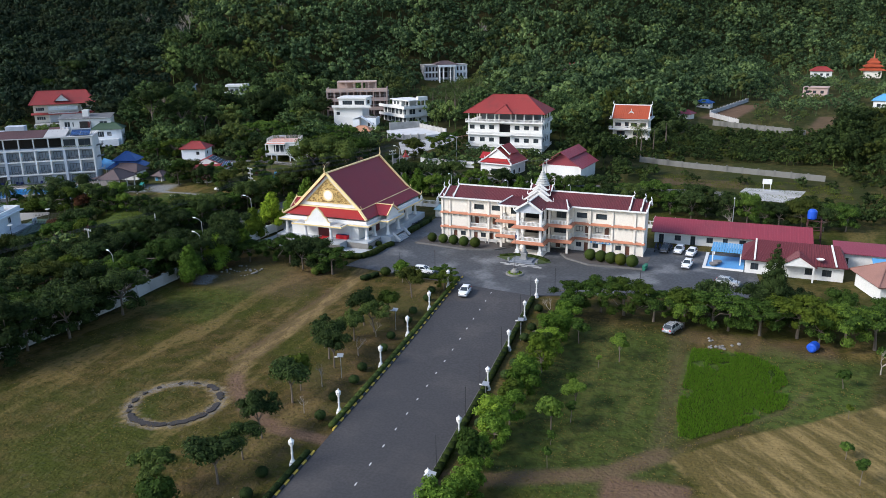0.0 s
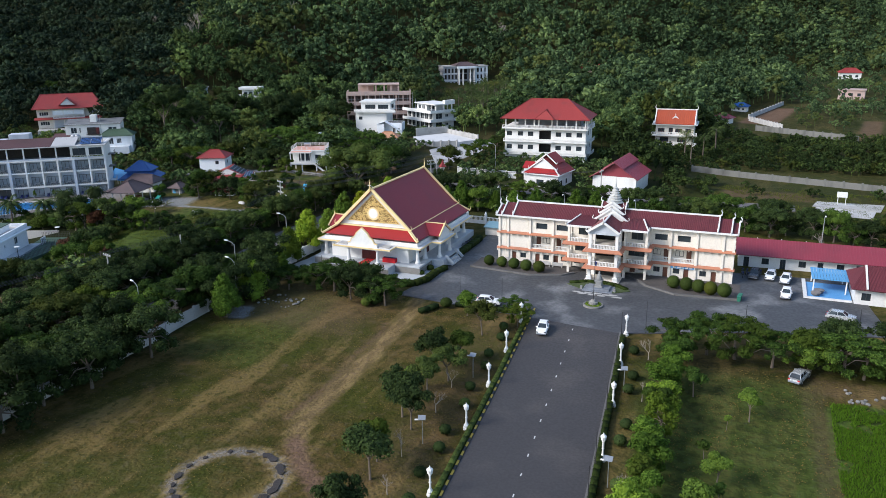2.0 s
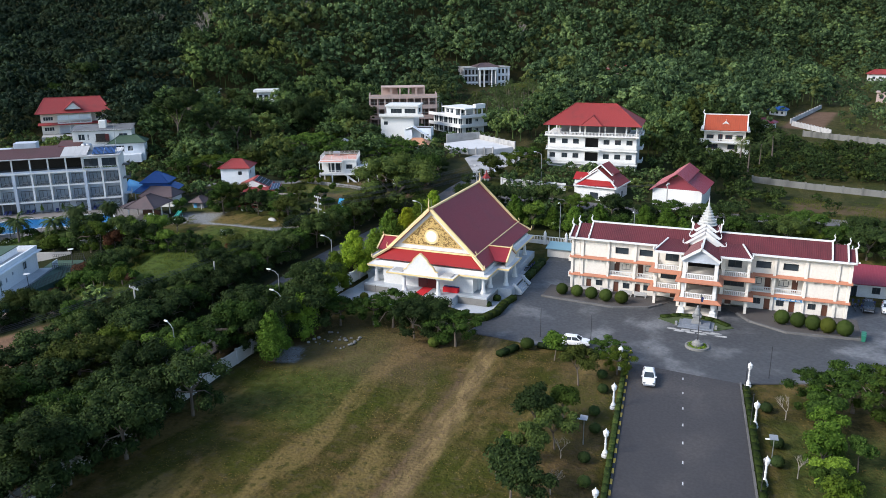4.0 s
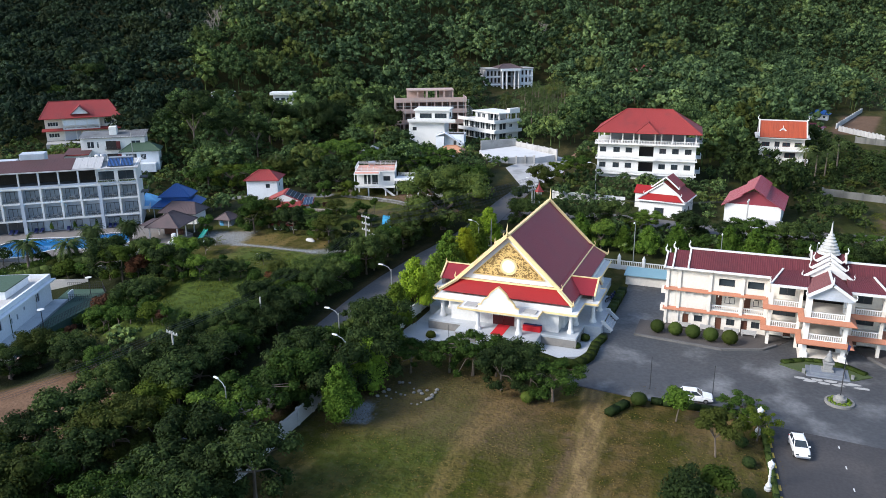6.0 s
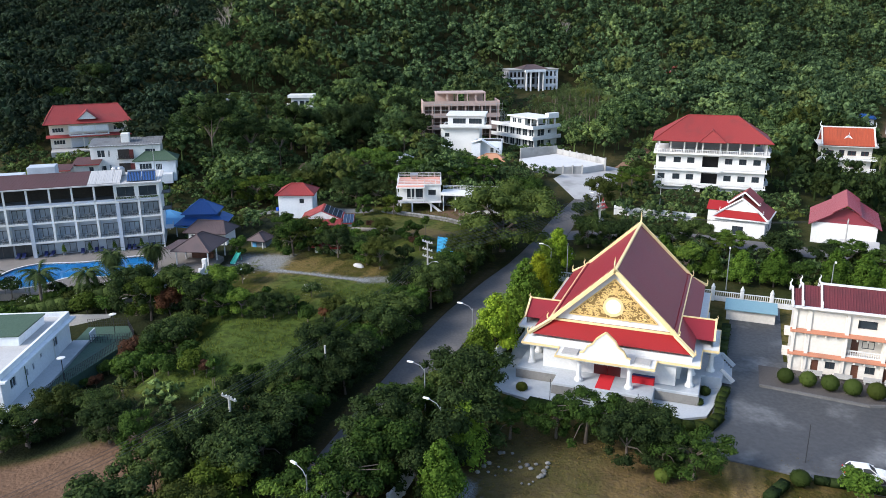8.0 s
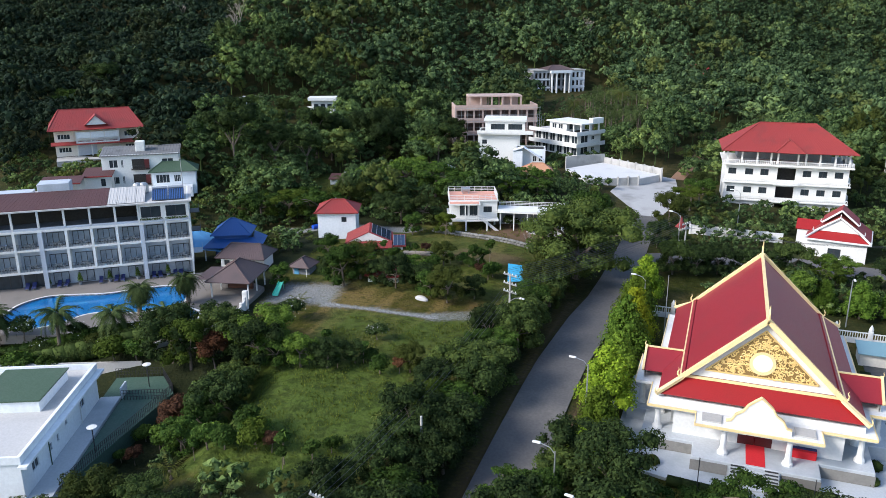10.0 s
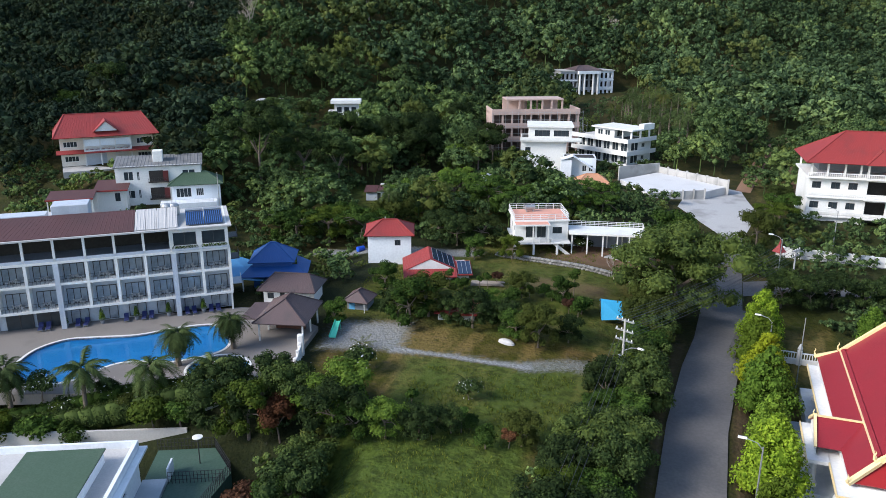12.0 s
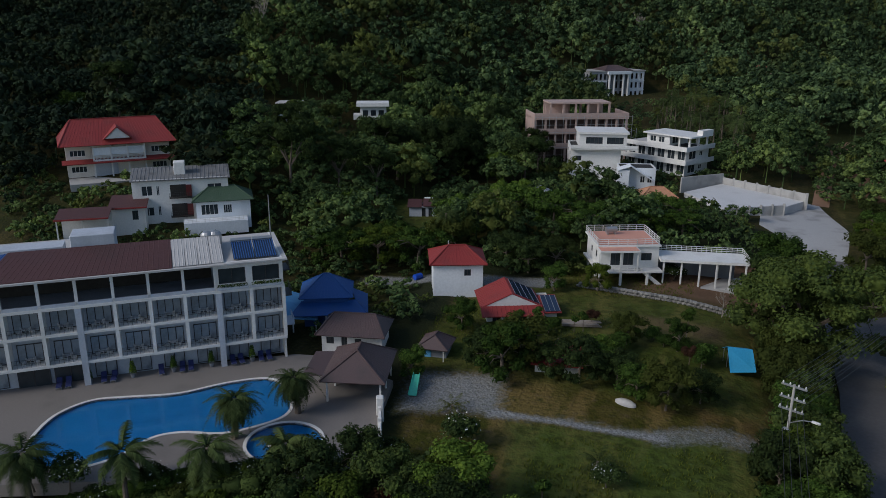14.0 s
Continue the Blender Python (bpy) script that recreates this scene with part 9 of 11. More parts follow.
# Between the gravel track and the villas.
for k, (x, y, s) in enumerate([(-117.5, 162.9, 0.62), (-106.8, 165.4, 1.1), (-98.0, 166.8, 0.85), (-105.2, 168.4, 1.0), (-109.6, 167.2, 0.8), (-91.2, 165.2, 0.8), (-96.0, 170.0, 0.75), (-88, 164.0, 0.85), (-93.6, 167, 0.7), (-84.4, 166.6, 0.6), (-115.4, 176, 0.75), (-87.5, 177.5, 0.65), (-93.7, 177.4, 0.6), (-101.8, 167.6, 0.62)]):
    plant((GREEN_BROAD + BROAD)[k % 5], x, y, s, "orchard tree beside the gravel track", "orchard trees", rng=dice)
for k, (x, y, s) in enumerate([(-106.2, 193.5, 0.7), (-100.0, 195.6, 0.7), (-112, 201, 0.95), (-116, 203, 0.9), (-108, 203, 0.9), (-120, 222, 1.3), (-112, 221, 1.35), (-126, 219, 1.25), (-106, 218, 1.2), (-131, 200.5, 1.15), (-138, 199.5, 1.25), (-144, 197.5, 1.1), (-127, 206, 1.0), (-139, 207, 0.95), (-149, 200, 1.0), (-101, 222, 1.1), (-95, 224, 0.9), (-89, 226, 0.8), (-97, 231, 0.9), (-90.6, 232, 0.85), (-133, 226, 1.1), (-121, 230, 1.2)]):
    plant((UMBRELLA if y > 216 or x < -130 else GREEN_BROAD + BROAD)[k % (2 if y > 216 or x < -130 else 5)], x, y, s, "broad spreading tree between the village houses", "village trees", rng=dice)
for k, (x, y, s) in enumerate([(-190, 266, 0.85), (-183, 272, 0.7), (-197.5, 264, 0.9), (-171, 273, 0.6), (-129, 280, 0.9), (-136, 283, 1.0), (-141, 290, 1.1), (-126, 272, 0.8), (-133.4, 264.5, 1.45), (-127, 262, 1.1), (-156, 252, 1.1), (-181, 223, 1.25), (-167, 221, 1.3), (-160, 229, 1.2), (-153, 222, 1.0), (-160, 250, 1.2), (-153, 233, 0.9), (-243, 243, 1.3), (-235, 250, 1.2), (-176, 238, 1.2), (-188, 232, 1.1)]):
    plant((TALL + GREEN_BROAD)[k % 3], x, y, s, "tall full-crowned tree above the village", "hill trees", rng=dice)
for k, (x, y, s) in enumerate([(-98, 136.8, 0.72), (-101.3, 136.2, 0.7), (-94.6, 137.7, 0.62), (-91.8, 140, 0.5), (-84.1, 140, 0.6), (-105.4, 137, 0.9), (-112.9, 133.9, 1.1), (-116.2, 134.4, 1.2), (-115, 142.3, 0.75), (-110.1, 137.7, 0.9), (-75, 155.4, 0.85), (-75, 165.2, 0.9), (-75.1, 172.2, 0.95)]):
    plant((GREEN_BROAD + BROAD)[k % 5], x, y, s, "leafy tree at the edge of the meadow", "meadow trees", rng=dice)
for x, y, s in [(-56.5, 194.2, 0.9), (-52.5, 195, 0.8), (-49, 197, 0.9), (-74.5, 179.5, 0.95)]:
    plant(BROAD[1], x, y, s, "dark tree beside the street corner", "village trees", rng=dice)
plant(GIANT, -72.2, 186.6, 1.16, "huge spreading green tree leaning over the street corner", "", rng=dice)
plant(GIANT, -146.4, 266.2, 1.2, "huge spreading green tree above the grassy hollow", "", rng=dice)
plant(GREEN_BROAD[0], -74, 211, 1.35, "bright tree at the street corner", "village trees", rng=dice)
for k, (x, y, s) in enumerate([(-74.5, 204, 1.1), (-74, 219, 0.8), (-60.5, 207, 0.75), (-56, 233, 0.9), (-54.5, 240, 0.9), (-59.4, 221, 1.05), (-56.5, 206.6, 0.55), (-54, 250, 0.9)]):
    plant((BROAD + UMBRELLA)[k % 5], x, y, s, "dark spreading tree along the lane to the yard", "lane trees", rng=dice)
plant(BROAD[1], -75.6, 186, 1.0, "dark tree at the street corner", "village trees", rng=dice)
for x, y, s in [(-107.2, 149.8, 1.2), (-92.3, 147.7, 0.9), (-121.5, 140.7, 1.3), (-136.4, 132.1, 1.1), (-128.5, 134.3, 1.1), (-112.8, 144.3, 1.1), (-91.5, 212, 0.8), (-89.3, 204.6, 1.0)]:
    plant(BLOSSOM, x, y, s, "frangipani bush with white blossoms", "frangipani bushes", "flowering_bush", rng=dice)


# ---- woods: past counting ----
def footprints():
    """Ground rectangles of everything built so far, in each thing's own frame."""
    out = []
    bpy.context.view_layer.update()
    for ob in bpy.data.objects:
        if ob.parent or ob.name.split(".")[0] in ("ground", "tree", "conifer_tree", "flowering_bush", "sun"):
            continue
        inv = ob.matrix_world.inverted()
        pts = []
        for o in [ob, *ob.children]:
            if o.type == "MESH":
                pts += [inv @ o.matrix_world @ Vector(c) for c in o.bound_box]
        if pts:
            out.append((inv, min(p.x for p in pts), max(p.x for p in pts), min(p.y for p in pts), max(p.y for p in pts), ob.matrix_world.translation.xy.copy()))
    return [r for r in out if r[2] - r[1] < 70 and r[4] - r[3] < 60]


BUILT = footprints()


def built_on(x, y, pad):
    for inv, x0, x1, y0, y1, c in BUILT:
        if abs(x - c.x) < 75 and abs(y - c.y) < 75:
            p = inv @ Vector((x, y, 0))
            if x0 - pad < p.x < x1 + pad and y0 - pad < p.y < y1 + pad:
                return True
    return False


CLEARINGS = [(-36, 238, 22, 17, 14), (-27, 217, 8, 9, 0), (-10, 222, 8, 10, 0), (-1, 274, 12, 21, 0), (-76, 260, 12, 16, 0), (-110, 262, 14, 13, 0), (-96, 272, 15, 15, 0), (-118, 286, 16, 12, 30), (-98, 198, 20, 14, 0), (-82, 214, 14, 12, 0)]
CLEARINGS_2 = [(42, 222, 27, 16, 0), (-197, 204, 15, 10, 46), (-172, 190, 22, 15, 32), (-128, 195, 20, 12, 0), (-115, 226, 13, 9, 0), (-118, 393, 17, 16, 20), (-177, 286, 8, 7, 20), (38, 243, 36, 17, -5), (40, 325, 26, 22, -20), (22, 356, 14, 16, 0), (28, 392, 9, 34, -10), (67, 350, 5, 30, -8), (-64, 232, 8, 24, 3), (-127, 240, 6, 8, 0), (-143, 225, 8, 12, 0), (-138, 246, 6, 9, 0)]
HOUSES_EAST = [(74, 555, 12, 20, 0), (104, 553, 14, 26, 0), (67, 448, 11, 20, 0), (95, 400, 9, 14, 0), (-67, 446, 9, 16, 0), (-54.5, 303, 5, 42, -12)]


def in_clearing(x, y):
    return any(inside(x, y, *c) > 0.4 for c in CLEARINGS + CLEARINGS_2 + HOUSES_EAST)


def woods(name, spots, protos, material, label, seed):
    """One joined mesh of many crowns; each crown keeps a tone of its own."""
    rng = np.random.default_rng(seed)
    vs, fs, tones, n = [], [], [], 0
    for x, y, s in spots:
        v, f = protos[rng.integers(len(protos))]
        a = rng.uniform(0, 6.283)
        c, q = math.cos(a), math.sin(a)
        w = v * np.array([s, s, s * rng.uniform(0.8, 1.25)])
        vs.append(np.c_[c * w[:, 0] - q * w[:, 1] + x, q * w[:, 0] + c * w[:, 1] + y, w[:, 2] + height(x, y)])
        fs.append(f + n)
        n += len(v)
        tones.append(np.full(len(v), rng.uniform(0, 1), np.float32))
    mesh = array_mesh(name, np.concatenate(vs), np.concatenate(fs), material)
    att = mesh.attributes.new("tone", "FLOAT", "POINT")
    att.data.foreach_set("value", np.concatenate(tones))
    tagged(new(name, mesh), label, "trees", kind="stuff")


def dome(rng, n, r, h, z, size):
    """Tufts over a rounded crown, close on top and ragged at the rim."""
    out = []
    for k in range(n):
        u = (k + 0.5) / n
        a = 2.399 * k + rng.uniform(-0.45, 0.45)
        up = 1 - 1.15 * u
        q = math.sqrt(max(0.0, 1 - up * up)) * r * rng.uniform(0.7, 1.08)
        w = size * rng.uniform(0.65, 1.3)
        out.append((q * math.cos(a), q * math.sin(a), z + up * h * rng.uniform(0.75, 1.15), w, w * rng.uniform(0.85, 1.15), w * 0.8))
    out.append((0, 0, z - 0.25 * h, 0.5 * r, 0.5 * r, 0.5 * h))
    return out


def woods_proto(seed, n, r, h, z, size, leaves, leaf):
    """A domed crown of three-cornered leaves round tufts, on a stem."""
    rng = np.random.default_rng(seed)
    blobs = dome(rng, n, r, h, z, size)
    v0, f0 = cores(blobs, 0.72, 5, 2, rng)
    f0 = np.r_[f0[:, [0, 1, 2]], f0[:, [0, 2, 3]]]
    v1, f1 = three_cornered(leaf_quads(rng, blobs[:-1], leaves, leaf, 0.0, -0.1)[0])
    stem = np.array([(-0.2, -0.2, -1), (0.25, -0.1, -1), (0, 0.25, -1), (0, 0, z)])
    sf = np.array([(0, 1, 3), (1, 2, 3), (2, 0, 3)])
    return np.r_[v0, v1, stem], np.r_[f0, f1 + len(v0), sf + len(v0) + len(v1)]


def spread(x0, x1, y0, y1, gap, keep, rng):
    y = y0
    row = 0
    while y < y1:
        x = x0 + (row % 2) * gap / 2
        while x < x1:
            px, py = x + rng.uniform(-0.4, 0.4) * gap, y + rng.uniform(-0.4, 0.4) * gap
            if keep(px, py):
                yield px, py
            x += gap
        y += gap * 0.87
        row += 1


def seen(x, y):
    """Within the wedge that the flight can look over."""
    return 60 - 1.42 * y < x < 85 + 0.2 * y


mid_rng = np.random.default_rng(31)


def uneven(rng, low, high):
    """Many middling trees, a few large ones."""
    return low + (high - low) * rng.uniform(0, 1) ** 1.7


def far_line(x):
    """How far up the mountain the flight can look."""
    return 420 + 0.27 * (x + 448) if x < -157 else 500 + 1.16 * (x + 157)


def before_house(x, y):
    """Just south of a building, where planting stays low; and the palm grove below the far mansion."""
    if inside(x, y, -103, 350, 16, 46, 14) > 0.5 or inside(x, y, -88, 326, 13, 38, 8) > 0.5 or inside(x, y, 40, 300, 26, 44, -8) > 0.5:
        return True
    return any(built_on(x - 0.28 * k, y + k, 1.0) for k in (4, 9, 14, 19, 24))


# Where crowns take the leaf colour that carries the hill's shade.
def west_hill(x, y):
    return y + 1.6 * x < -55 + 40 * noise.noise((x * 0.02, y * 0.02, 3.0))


NEAR_WOOD = [woods_proto(s, n, r, h, z, 1.0, 540, 0.255) for s, n, r, h, z in ((41, 16, 3.2, 3.0, 4.2), (42, 20, 3.9, 2.8, 4.6), (43, 13, 2.6, 3.4, 4.2), (44, 18, 3.6, 2.2, 4.6))]
spots = [(x, y, uneven(mid_rng, 0.65, 1.55)) for x, y in spread(-420, 150, 196, 330, 5.6, lambda x, y: seen(x, y) and y < far_line(x) + 20 and not in_clearing(x, y) and not built_on(x, y, 3.5) and not (-62 < x < 75 and y < 218.5) and not (-76 < x < -56 and y < 266), mid_rng)]
spots = [(x, y, min(s, mid_rng.uniform(0.32, 0.5)) if before_house(x, y) else min(s, 0.75) if x > -30 and y < 232 else s) for x, y, s in spots]
woods("village_woods", [p for p in spots if not west_hill(p[0], p[1]) and p[0] < -14], NEAR_WOOD, LEAF_VILLAGE, "dense mixed green trees filling the gaps between the houses", 51)
woods("eastern_scrub_woods", [p for p in spots if p[0] >= -14], NEAR_WOOD, LEAF_DARK, "dark low trees round the orange-roofed house and eastern field", 59)
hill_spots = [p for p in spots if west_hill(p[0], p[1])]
LOW_WOOD = [woods_proto(s, n + 2, r, 0.9, 0.9, 0.55, 100, 0.25) for s, n, r in ((61, 4, 1.3), (62, 6, 1.7), (63, 3, 1.0))]


def scrub_here(x, y):
    """Rough planting: wooded floor in the village, and every gap round its houses."""
    if not (-260 < x < 75 and 60 < y < 330 and seen(x, y)) or -74 < x < -61.8 or (x > -62 and y < 184) or (x < -112 and y < 163) or (183 < y < 195.5 and -86 < x < -62):
        return False
    if near_line(x, y, [(-119, 159), (-110, 161), (-104, 158), (-79.5, 160)], 4.0, 0.5) > 0.3 or near_line(x, y, [(-134.7, 193.4), (-107.4, 194.7)], 2.5, 0.5) > 0.3 or (-76 < x < -54 and y < 266) or near_line(x, y, [(-62, 200), (-52, 204), (-40, 207), (-10, 207.5), (6, 212.5), (25, 215), (36, 215.5)], 4.0, 0.5) > 0.3 or inside(x, y, 46.8, 214, 7.5, 9.5) > 0.3:
        return False
    if (y < 196 and cover(x, y)[2] < 0.4) or (inside(x, y, -143, 226, 7, 10) > 0.3 and mid_rng.uniform() < 0.85):
        return False
    if -122 < x < -80 and 160 < y < 200 and mid_rng.uniform() < 0.72:
        return False
    if (16 < x < 70 and 208 < y < 262 and mid_rng.uniform() < 0.88) or (-104 < x < -76 and 196 < y < 214 and mid_rng.uniform() < 0.8):
        return False
    return not built_on(x, y, 1.3)


spots = [(x, y, mid_rng.uniform(0.6, 1.5)) for x, y in spread(-260, 75, 60, 330, 3.7, lambda x, y: scrub_here(x, y) and (y < 218 or in_clearing(x, y) or before_house(x, y) or (x > -12 and y > 250)), mid_rng)]
woods("eastern_undergrowth", [p for p in spots if p[0] >= -14], LOW_WOOD, LEAF_DARK, "low dark scrub round the eastern field", 60)
woods("undergrowth", [p for p in spots if p[0] < -14], LOW_WOOD, LEAF_VILLAGE, "low mixed shrubs between the houses and under trees", 54)
FAR_WOOD = [woods_proto(s, n, r, h, z, 1.15, 170, 0.50) for s, n, r, h, z in ((45, 11, 3.9, 3.6, 5.0), (46, 14, 4.9, 3.0, 5.2), (47, 9, 3.2, 4.2, 5.4), (48, 13, 4.4, 3.4, 4.8), (49, 9, 3.4, 2.6, 4.4))]
spots = [(x, y, 0.4 if before_house(x, y) else uneven(mid_rng, 0.4, 0.8) if x > 38 and y < 600 else uneven(mid_rng, 0.8, 1.7)) for x, y in spread(-500, 260, 330, 900, 7.3, lambda x, y: seen(x, y) and y < far_line(x) + 12 and not in_clearing(x, y), mid_rng)]
woods("mountain_woods", [p for p in spots if not west_hill(p[0], p[1])], FAR_WOOD, LEAF_WOODS, "dense dark forest covering the mountain slope", 52)
woods("west_hill_woods", hill_spots + [p for p in spots if west_hill(p[0], p[1])], NEAR_WOOD[:2] + FAR_WOOD, LEAF_SHADED_HILL, "close forest on the western hill, its shade put into dark leaves", 58)
TOP_WOOD = [woods_proto(s, 10, 5.6, 4.4, 6.0, 1.7, 70, 0.95) for s in (55, 56, 57)]
spots = [(x, y, uneven(mid_rng, 0.9, 1.8)) for x, y in spread(-700, 330, 330, 1050, 12.0, lambda x, y: seen(x, y) and far_line(x) + 12 < y < far_line(x) + 130, mid_rng)]
woods("upper_mountain_woods", spots, TOP_WOOD, LEAF_WOODS, "dense dark forest high on the mountain", 53)


# ---- walls of the campus ----
def panel_wall(name, a, c, h, label, bay=3.2, material=None, top=True):
    wl = thing(name, a[0], a[1], 0, 0, label, "wall", kind="structure")
    n = max(1, round(math.dist(a, c) / bay))
    for i in range(n):
        p = (a[0] + (c[0] - a[0]) * i / n, a[1] + (c[1] - a[1]) * i / n)
        q = (a[0] + (c[0] - a[0]) * (i + 1) / n, a[1] + (c[1] - a[1]) * (i + 1) / n)
        z = height(*p)
        P, Q = (p[0] - a[0], p[1] - a[1]), (q[0] - a[0], q[1] - a[1])
        b = Build().beam((*P, z + h / 2 - 0.1), (*Q, z + h / 2 - 0.1), 0.18, h + 0.2)
        if top:
            b.beam((*P, z + h + 0.03), (*Q, z + h + 0.03), 0.3, 0.1)
        part("panel", b, material or WHITE, wl)
        part("pier", Build().soft_box(P[0] - 0.22, P[1] - 0.22, z - 0.3, P[0] + 0.22, P[1] + 0.22, z + h + 0.25, 0.05), material or WHITE, wl)
    return wl


panel_wall("campus_wall", (-60.0, -60), (-59.4, 134), 2.0, "stained white boundary wall half hidden by trees", 3.4, PALE_CONCRETE)
panel_wall("temple_wall", (-59.4, 134), (-58.8, 176.6), 2.0, "white boundary wall beside the temple", 3.4)
fence = thing("back_fence", -59.6, 177, 0, 0, "white balustrade fence with tall finial piers behind the campus", "fence", kind="structure")
for i in range(22):
    x = 4.6 * i
    z = height(-59.6 + x, 177)
    part("pier", Build().soft_box(x - 0.3, -0.3, z - 0.3, x + 0.3, 0.3, z + 2.1, 0.06).lathe(x, 0, [(0.28, z + 2.1), (0.34, z + 2.35), (0.2, z + 2.7), (0.06, z + 3.0)], 8), WHITE, fence)
    b = Build().box(x + 0.3, -0.1, z - 0.2, x + 4.3, 0.1, z + 0.7)
    balusters(b, (x + 0.3, 0, z + 0.7), (x + 4.3, 0, z + 0.7), 1.0, 0.32, 0.1)
    part("balustrade", b, WHITE, fence)
teal = thing("garden_shed", -26.0, 171.2, 1.7, 0, "long low shed with a pale teal roof and cream wall", "shed")
part("wall", Build().box(-3.6, -1.2, 0, 3.6, 1.8, 2.0), CREAM, teal)
part("roof", Build().sheet([(-3.9, -1.7, 2.0), (3.9, -1.7, 2.0), (3.9, 2.2, 2.5), (-3.9, 2.2, 2.5)], 0.12), surf("teal_roof", (0.20, 0.34, 0.38), (0.25, 0.36, 0.38), 0.5, 8, 0.4, 0.5, 0.05), teal)
panel_wall("north_wall", (-55, 217.5), (-37.5, 218.5), 1.8, "white garden wall before the white block", 3.0)


# ---- avenue furniture ----
def lamp_post():
    o = thing("lantern_post", 0, 0, 0, 0, "white ornamental lantern post beside the avenue", "street lamp", "avenue lanterns")
    part("base", Build().lathe(0, 0, [(0.42, -0.2), (0.42, 0.12), (0.3, 0.2), (0.34, 0.42), (0.22, 0.62), (0.14, 0.8)], 10), WHITE, o)
    part("post", Build().lathe(0, 0, [(0.13, 0.8), (0.12, 1.4), (0.17, 1.5), (0.12, 1.6), (0.11, 2.3), (0.18, 2.42), (0.1, 2.52)], 10), WHITE, o)
    part("lantern", Build().lathe(0, 0, [(0.12, 2.52), (0.3, 2.62), (0.34, 3.0), (0.24, 3.05)], 8), WHITE, o)
    part("cap", Build().lathe(0, 0, [(0.38, 3.02), (0.3, 3.14), (0.1, 3.3), (0.03, 3.5)], 8), WHITE, o)
    return o


post = lamp_post()
spots = [(road_x(y, -8.55), y) for y in (51.5, 63.3, 75.8, 90.1, 101.6, 112.6, 123.7)] + [(road_x(y, 8.35), y) for y in (51.5, 63.5, 75.1, 89.1, 102.0, 113.9, 124.4)]
for k, (x, y) in enumerate(spots):
    m = pose(x, y, height(x, y))
    if k:
        copy_thing(post, m)
    else:
        post.matrix_basis = m


def leafy_bar(name, path, w, h, label, material=None, category="hedge", kind=""):
    """A clipped hedge along a path."""
    rng = np.random.default_rng(int(abs(path[0][0] * 17 + path[0][1] * 3)) + 5)
    b, blobs = Build(), []
    for p, q in zip(path, path[1:]):
        n = max(1, round(math.dist(p, q) / 1.6))
        for i in range(n):
            a = [p[k] + (q[k] - p[k]) * i / n for k in (0, 1)]
            c = [p[k] + (q[k] - p[k]) * (i + 1) / n for k in (0, 1)]
            za, zc = height(*a), height(*c)
            b.beam((*a, za + h * 0.46), (*c, zc + h * 0.46), w * 0.8, h * 0.86)
            for j in range(3):
                t = (j + 0.5) / 3
                blobs.append((a[0] + t * (c[0] - a[0]), a[1] + t * (c[1] - a[1]), za + h * 0.5, w * 0.52, w * 0.52, h * 0.54))
    v1, f1 = leaf_quads(rng, blobs, min(9000, 55 * len(blobs)) if h < 2 else 420 * len(blobs), 0.10 if h < 2 else 0.13, 0, -0.95)
    f0 = np.array([f for f in b.f if len(f) == 4])
    v0 = np.array(b.v)
    ob = new(name, array_mesh(name, np.r_[v0, v1], np.r_[f0, f1 + len(v0)], material or TOPIARY))
    return tagged(ob, label, category, kind=kind)


def edge(off, y0, y1, step=9):
    n = max(1, round((y1 - y0) / step))
    return [(road_x(y0 + (y1 - y0) * i / n, off), y0 + (y1 - y0) * i / n) for i in range(n + 1)]


leafy_bar("hedge", edge(-7.95, 40, 66), 0.75, 0.6, "low clipped hedge along the avenue kerb", LEAF_DARK)
leafy_bar("hedge", edge(-7.95, 72, 128.5), 0.75, 0.6, "low clipped hedge along the avenue kerb", LEAF_DARK)
leafy_bar("hedge", edge(8.0, 40, 123), 0.95, 0.75, "clipped hedge along the avenue kerb", TOPIARY)
leafy_bar("hedge", [(-6.6, 127.0), (-12, 126.9), (-19.6, 126.6)], 0.9, 0.8, "low clipped hedge between field and square", LEAF_DARK)
leafy_bar("hedge", [(-24.2, 121.6), (-22.4, 125.0)], 1.3, 0.8, "short dark clipped hedge", LEAF_DARK)
leafy_bar("hedge", [(-33.6, 122.4), (-33.0, 125.6)], 1.3, 0.9, "short dark clipped hedge", LEAF_DARK)
leafy_bar("hedge", [(-165, 123.6), (-146.2, 125.8), (-121.6, 136.0)], 1.7, 3.0, "tall hedge along the foot of the pool terrace", LEAF_DARK)
leafy_bar("hedge", [(-52, 132.6), (-45.5, 132.0)], 1.0, 1.0, "dark clipped hedge before the temple", LEAF_DARK)
leafy_bar("hedge", [(-42.5, 135.2), (-37, 134.2), (-33.4, 132.8), (-30.6, 133.4), (-29.4, 136.4), (-29.4, 141.0)], 1.5, 1.1, "curved clipped hedge round the temple forecourt", TOPIARY)
leafy_bar("hedge", [(-29.4, 141.3), (-28.8, 144.4)], 1.3, 1.0, "clipped hedge at the temple steps", TOPIARY)
leafy_bar("hedge", [(-29.8, 152.5), (-29.4, 166)], 1.6, 1.2, "dark clipped hedge along the temple side", LEAF_DARK)
leafy_bar("hedge", [(-3.8, 144.6), (-1, 146.4), (1.6, 146.8), (4.4, 146.0), (6.6, 144.2)], 1.1, 0.5, "low clipped green hedge round the porch lawn", TOPIARY)
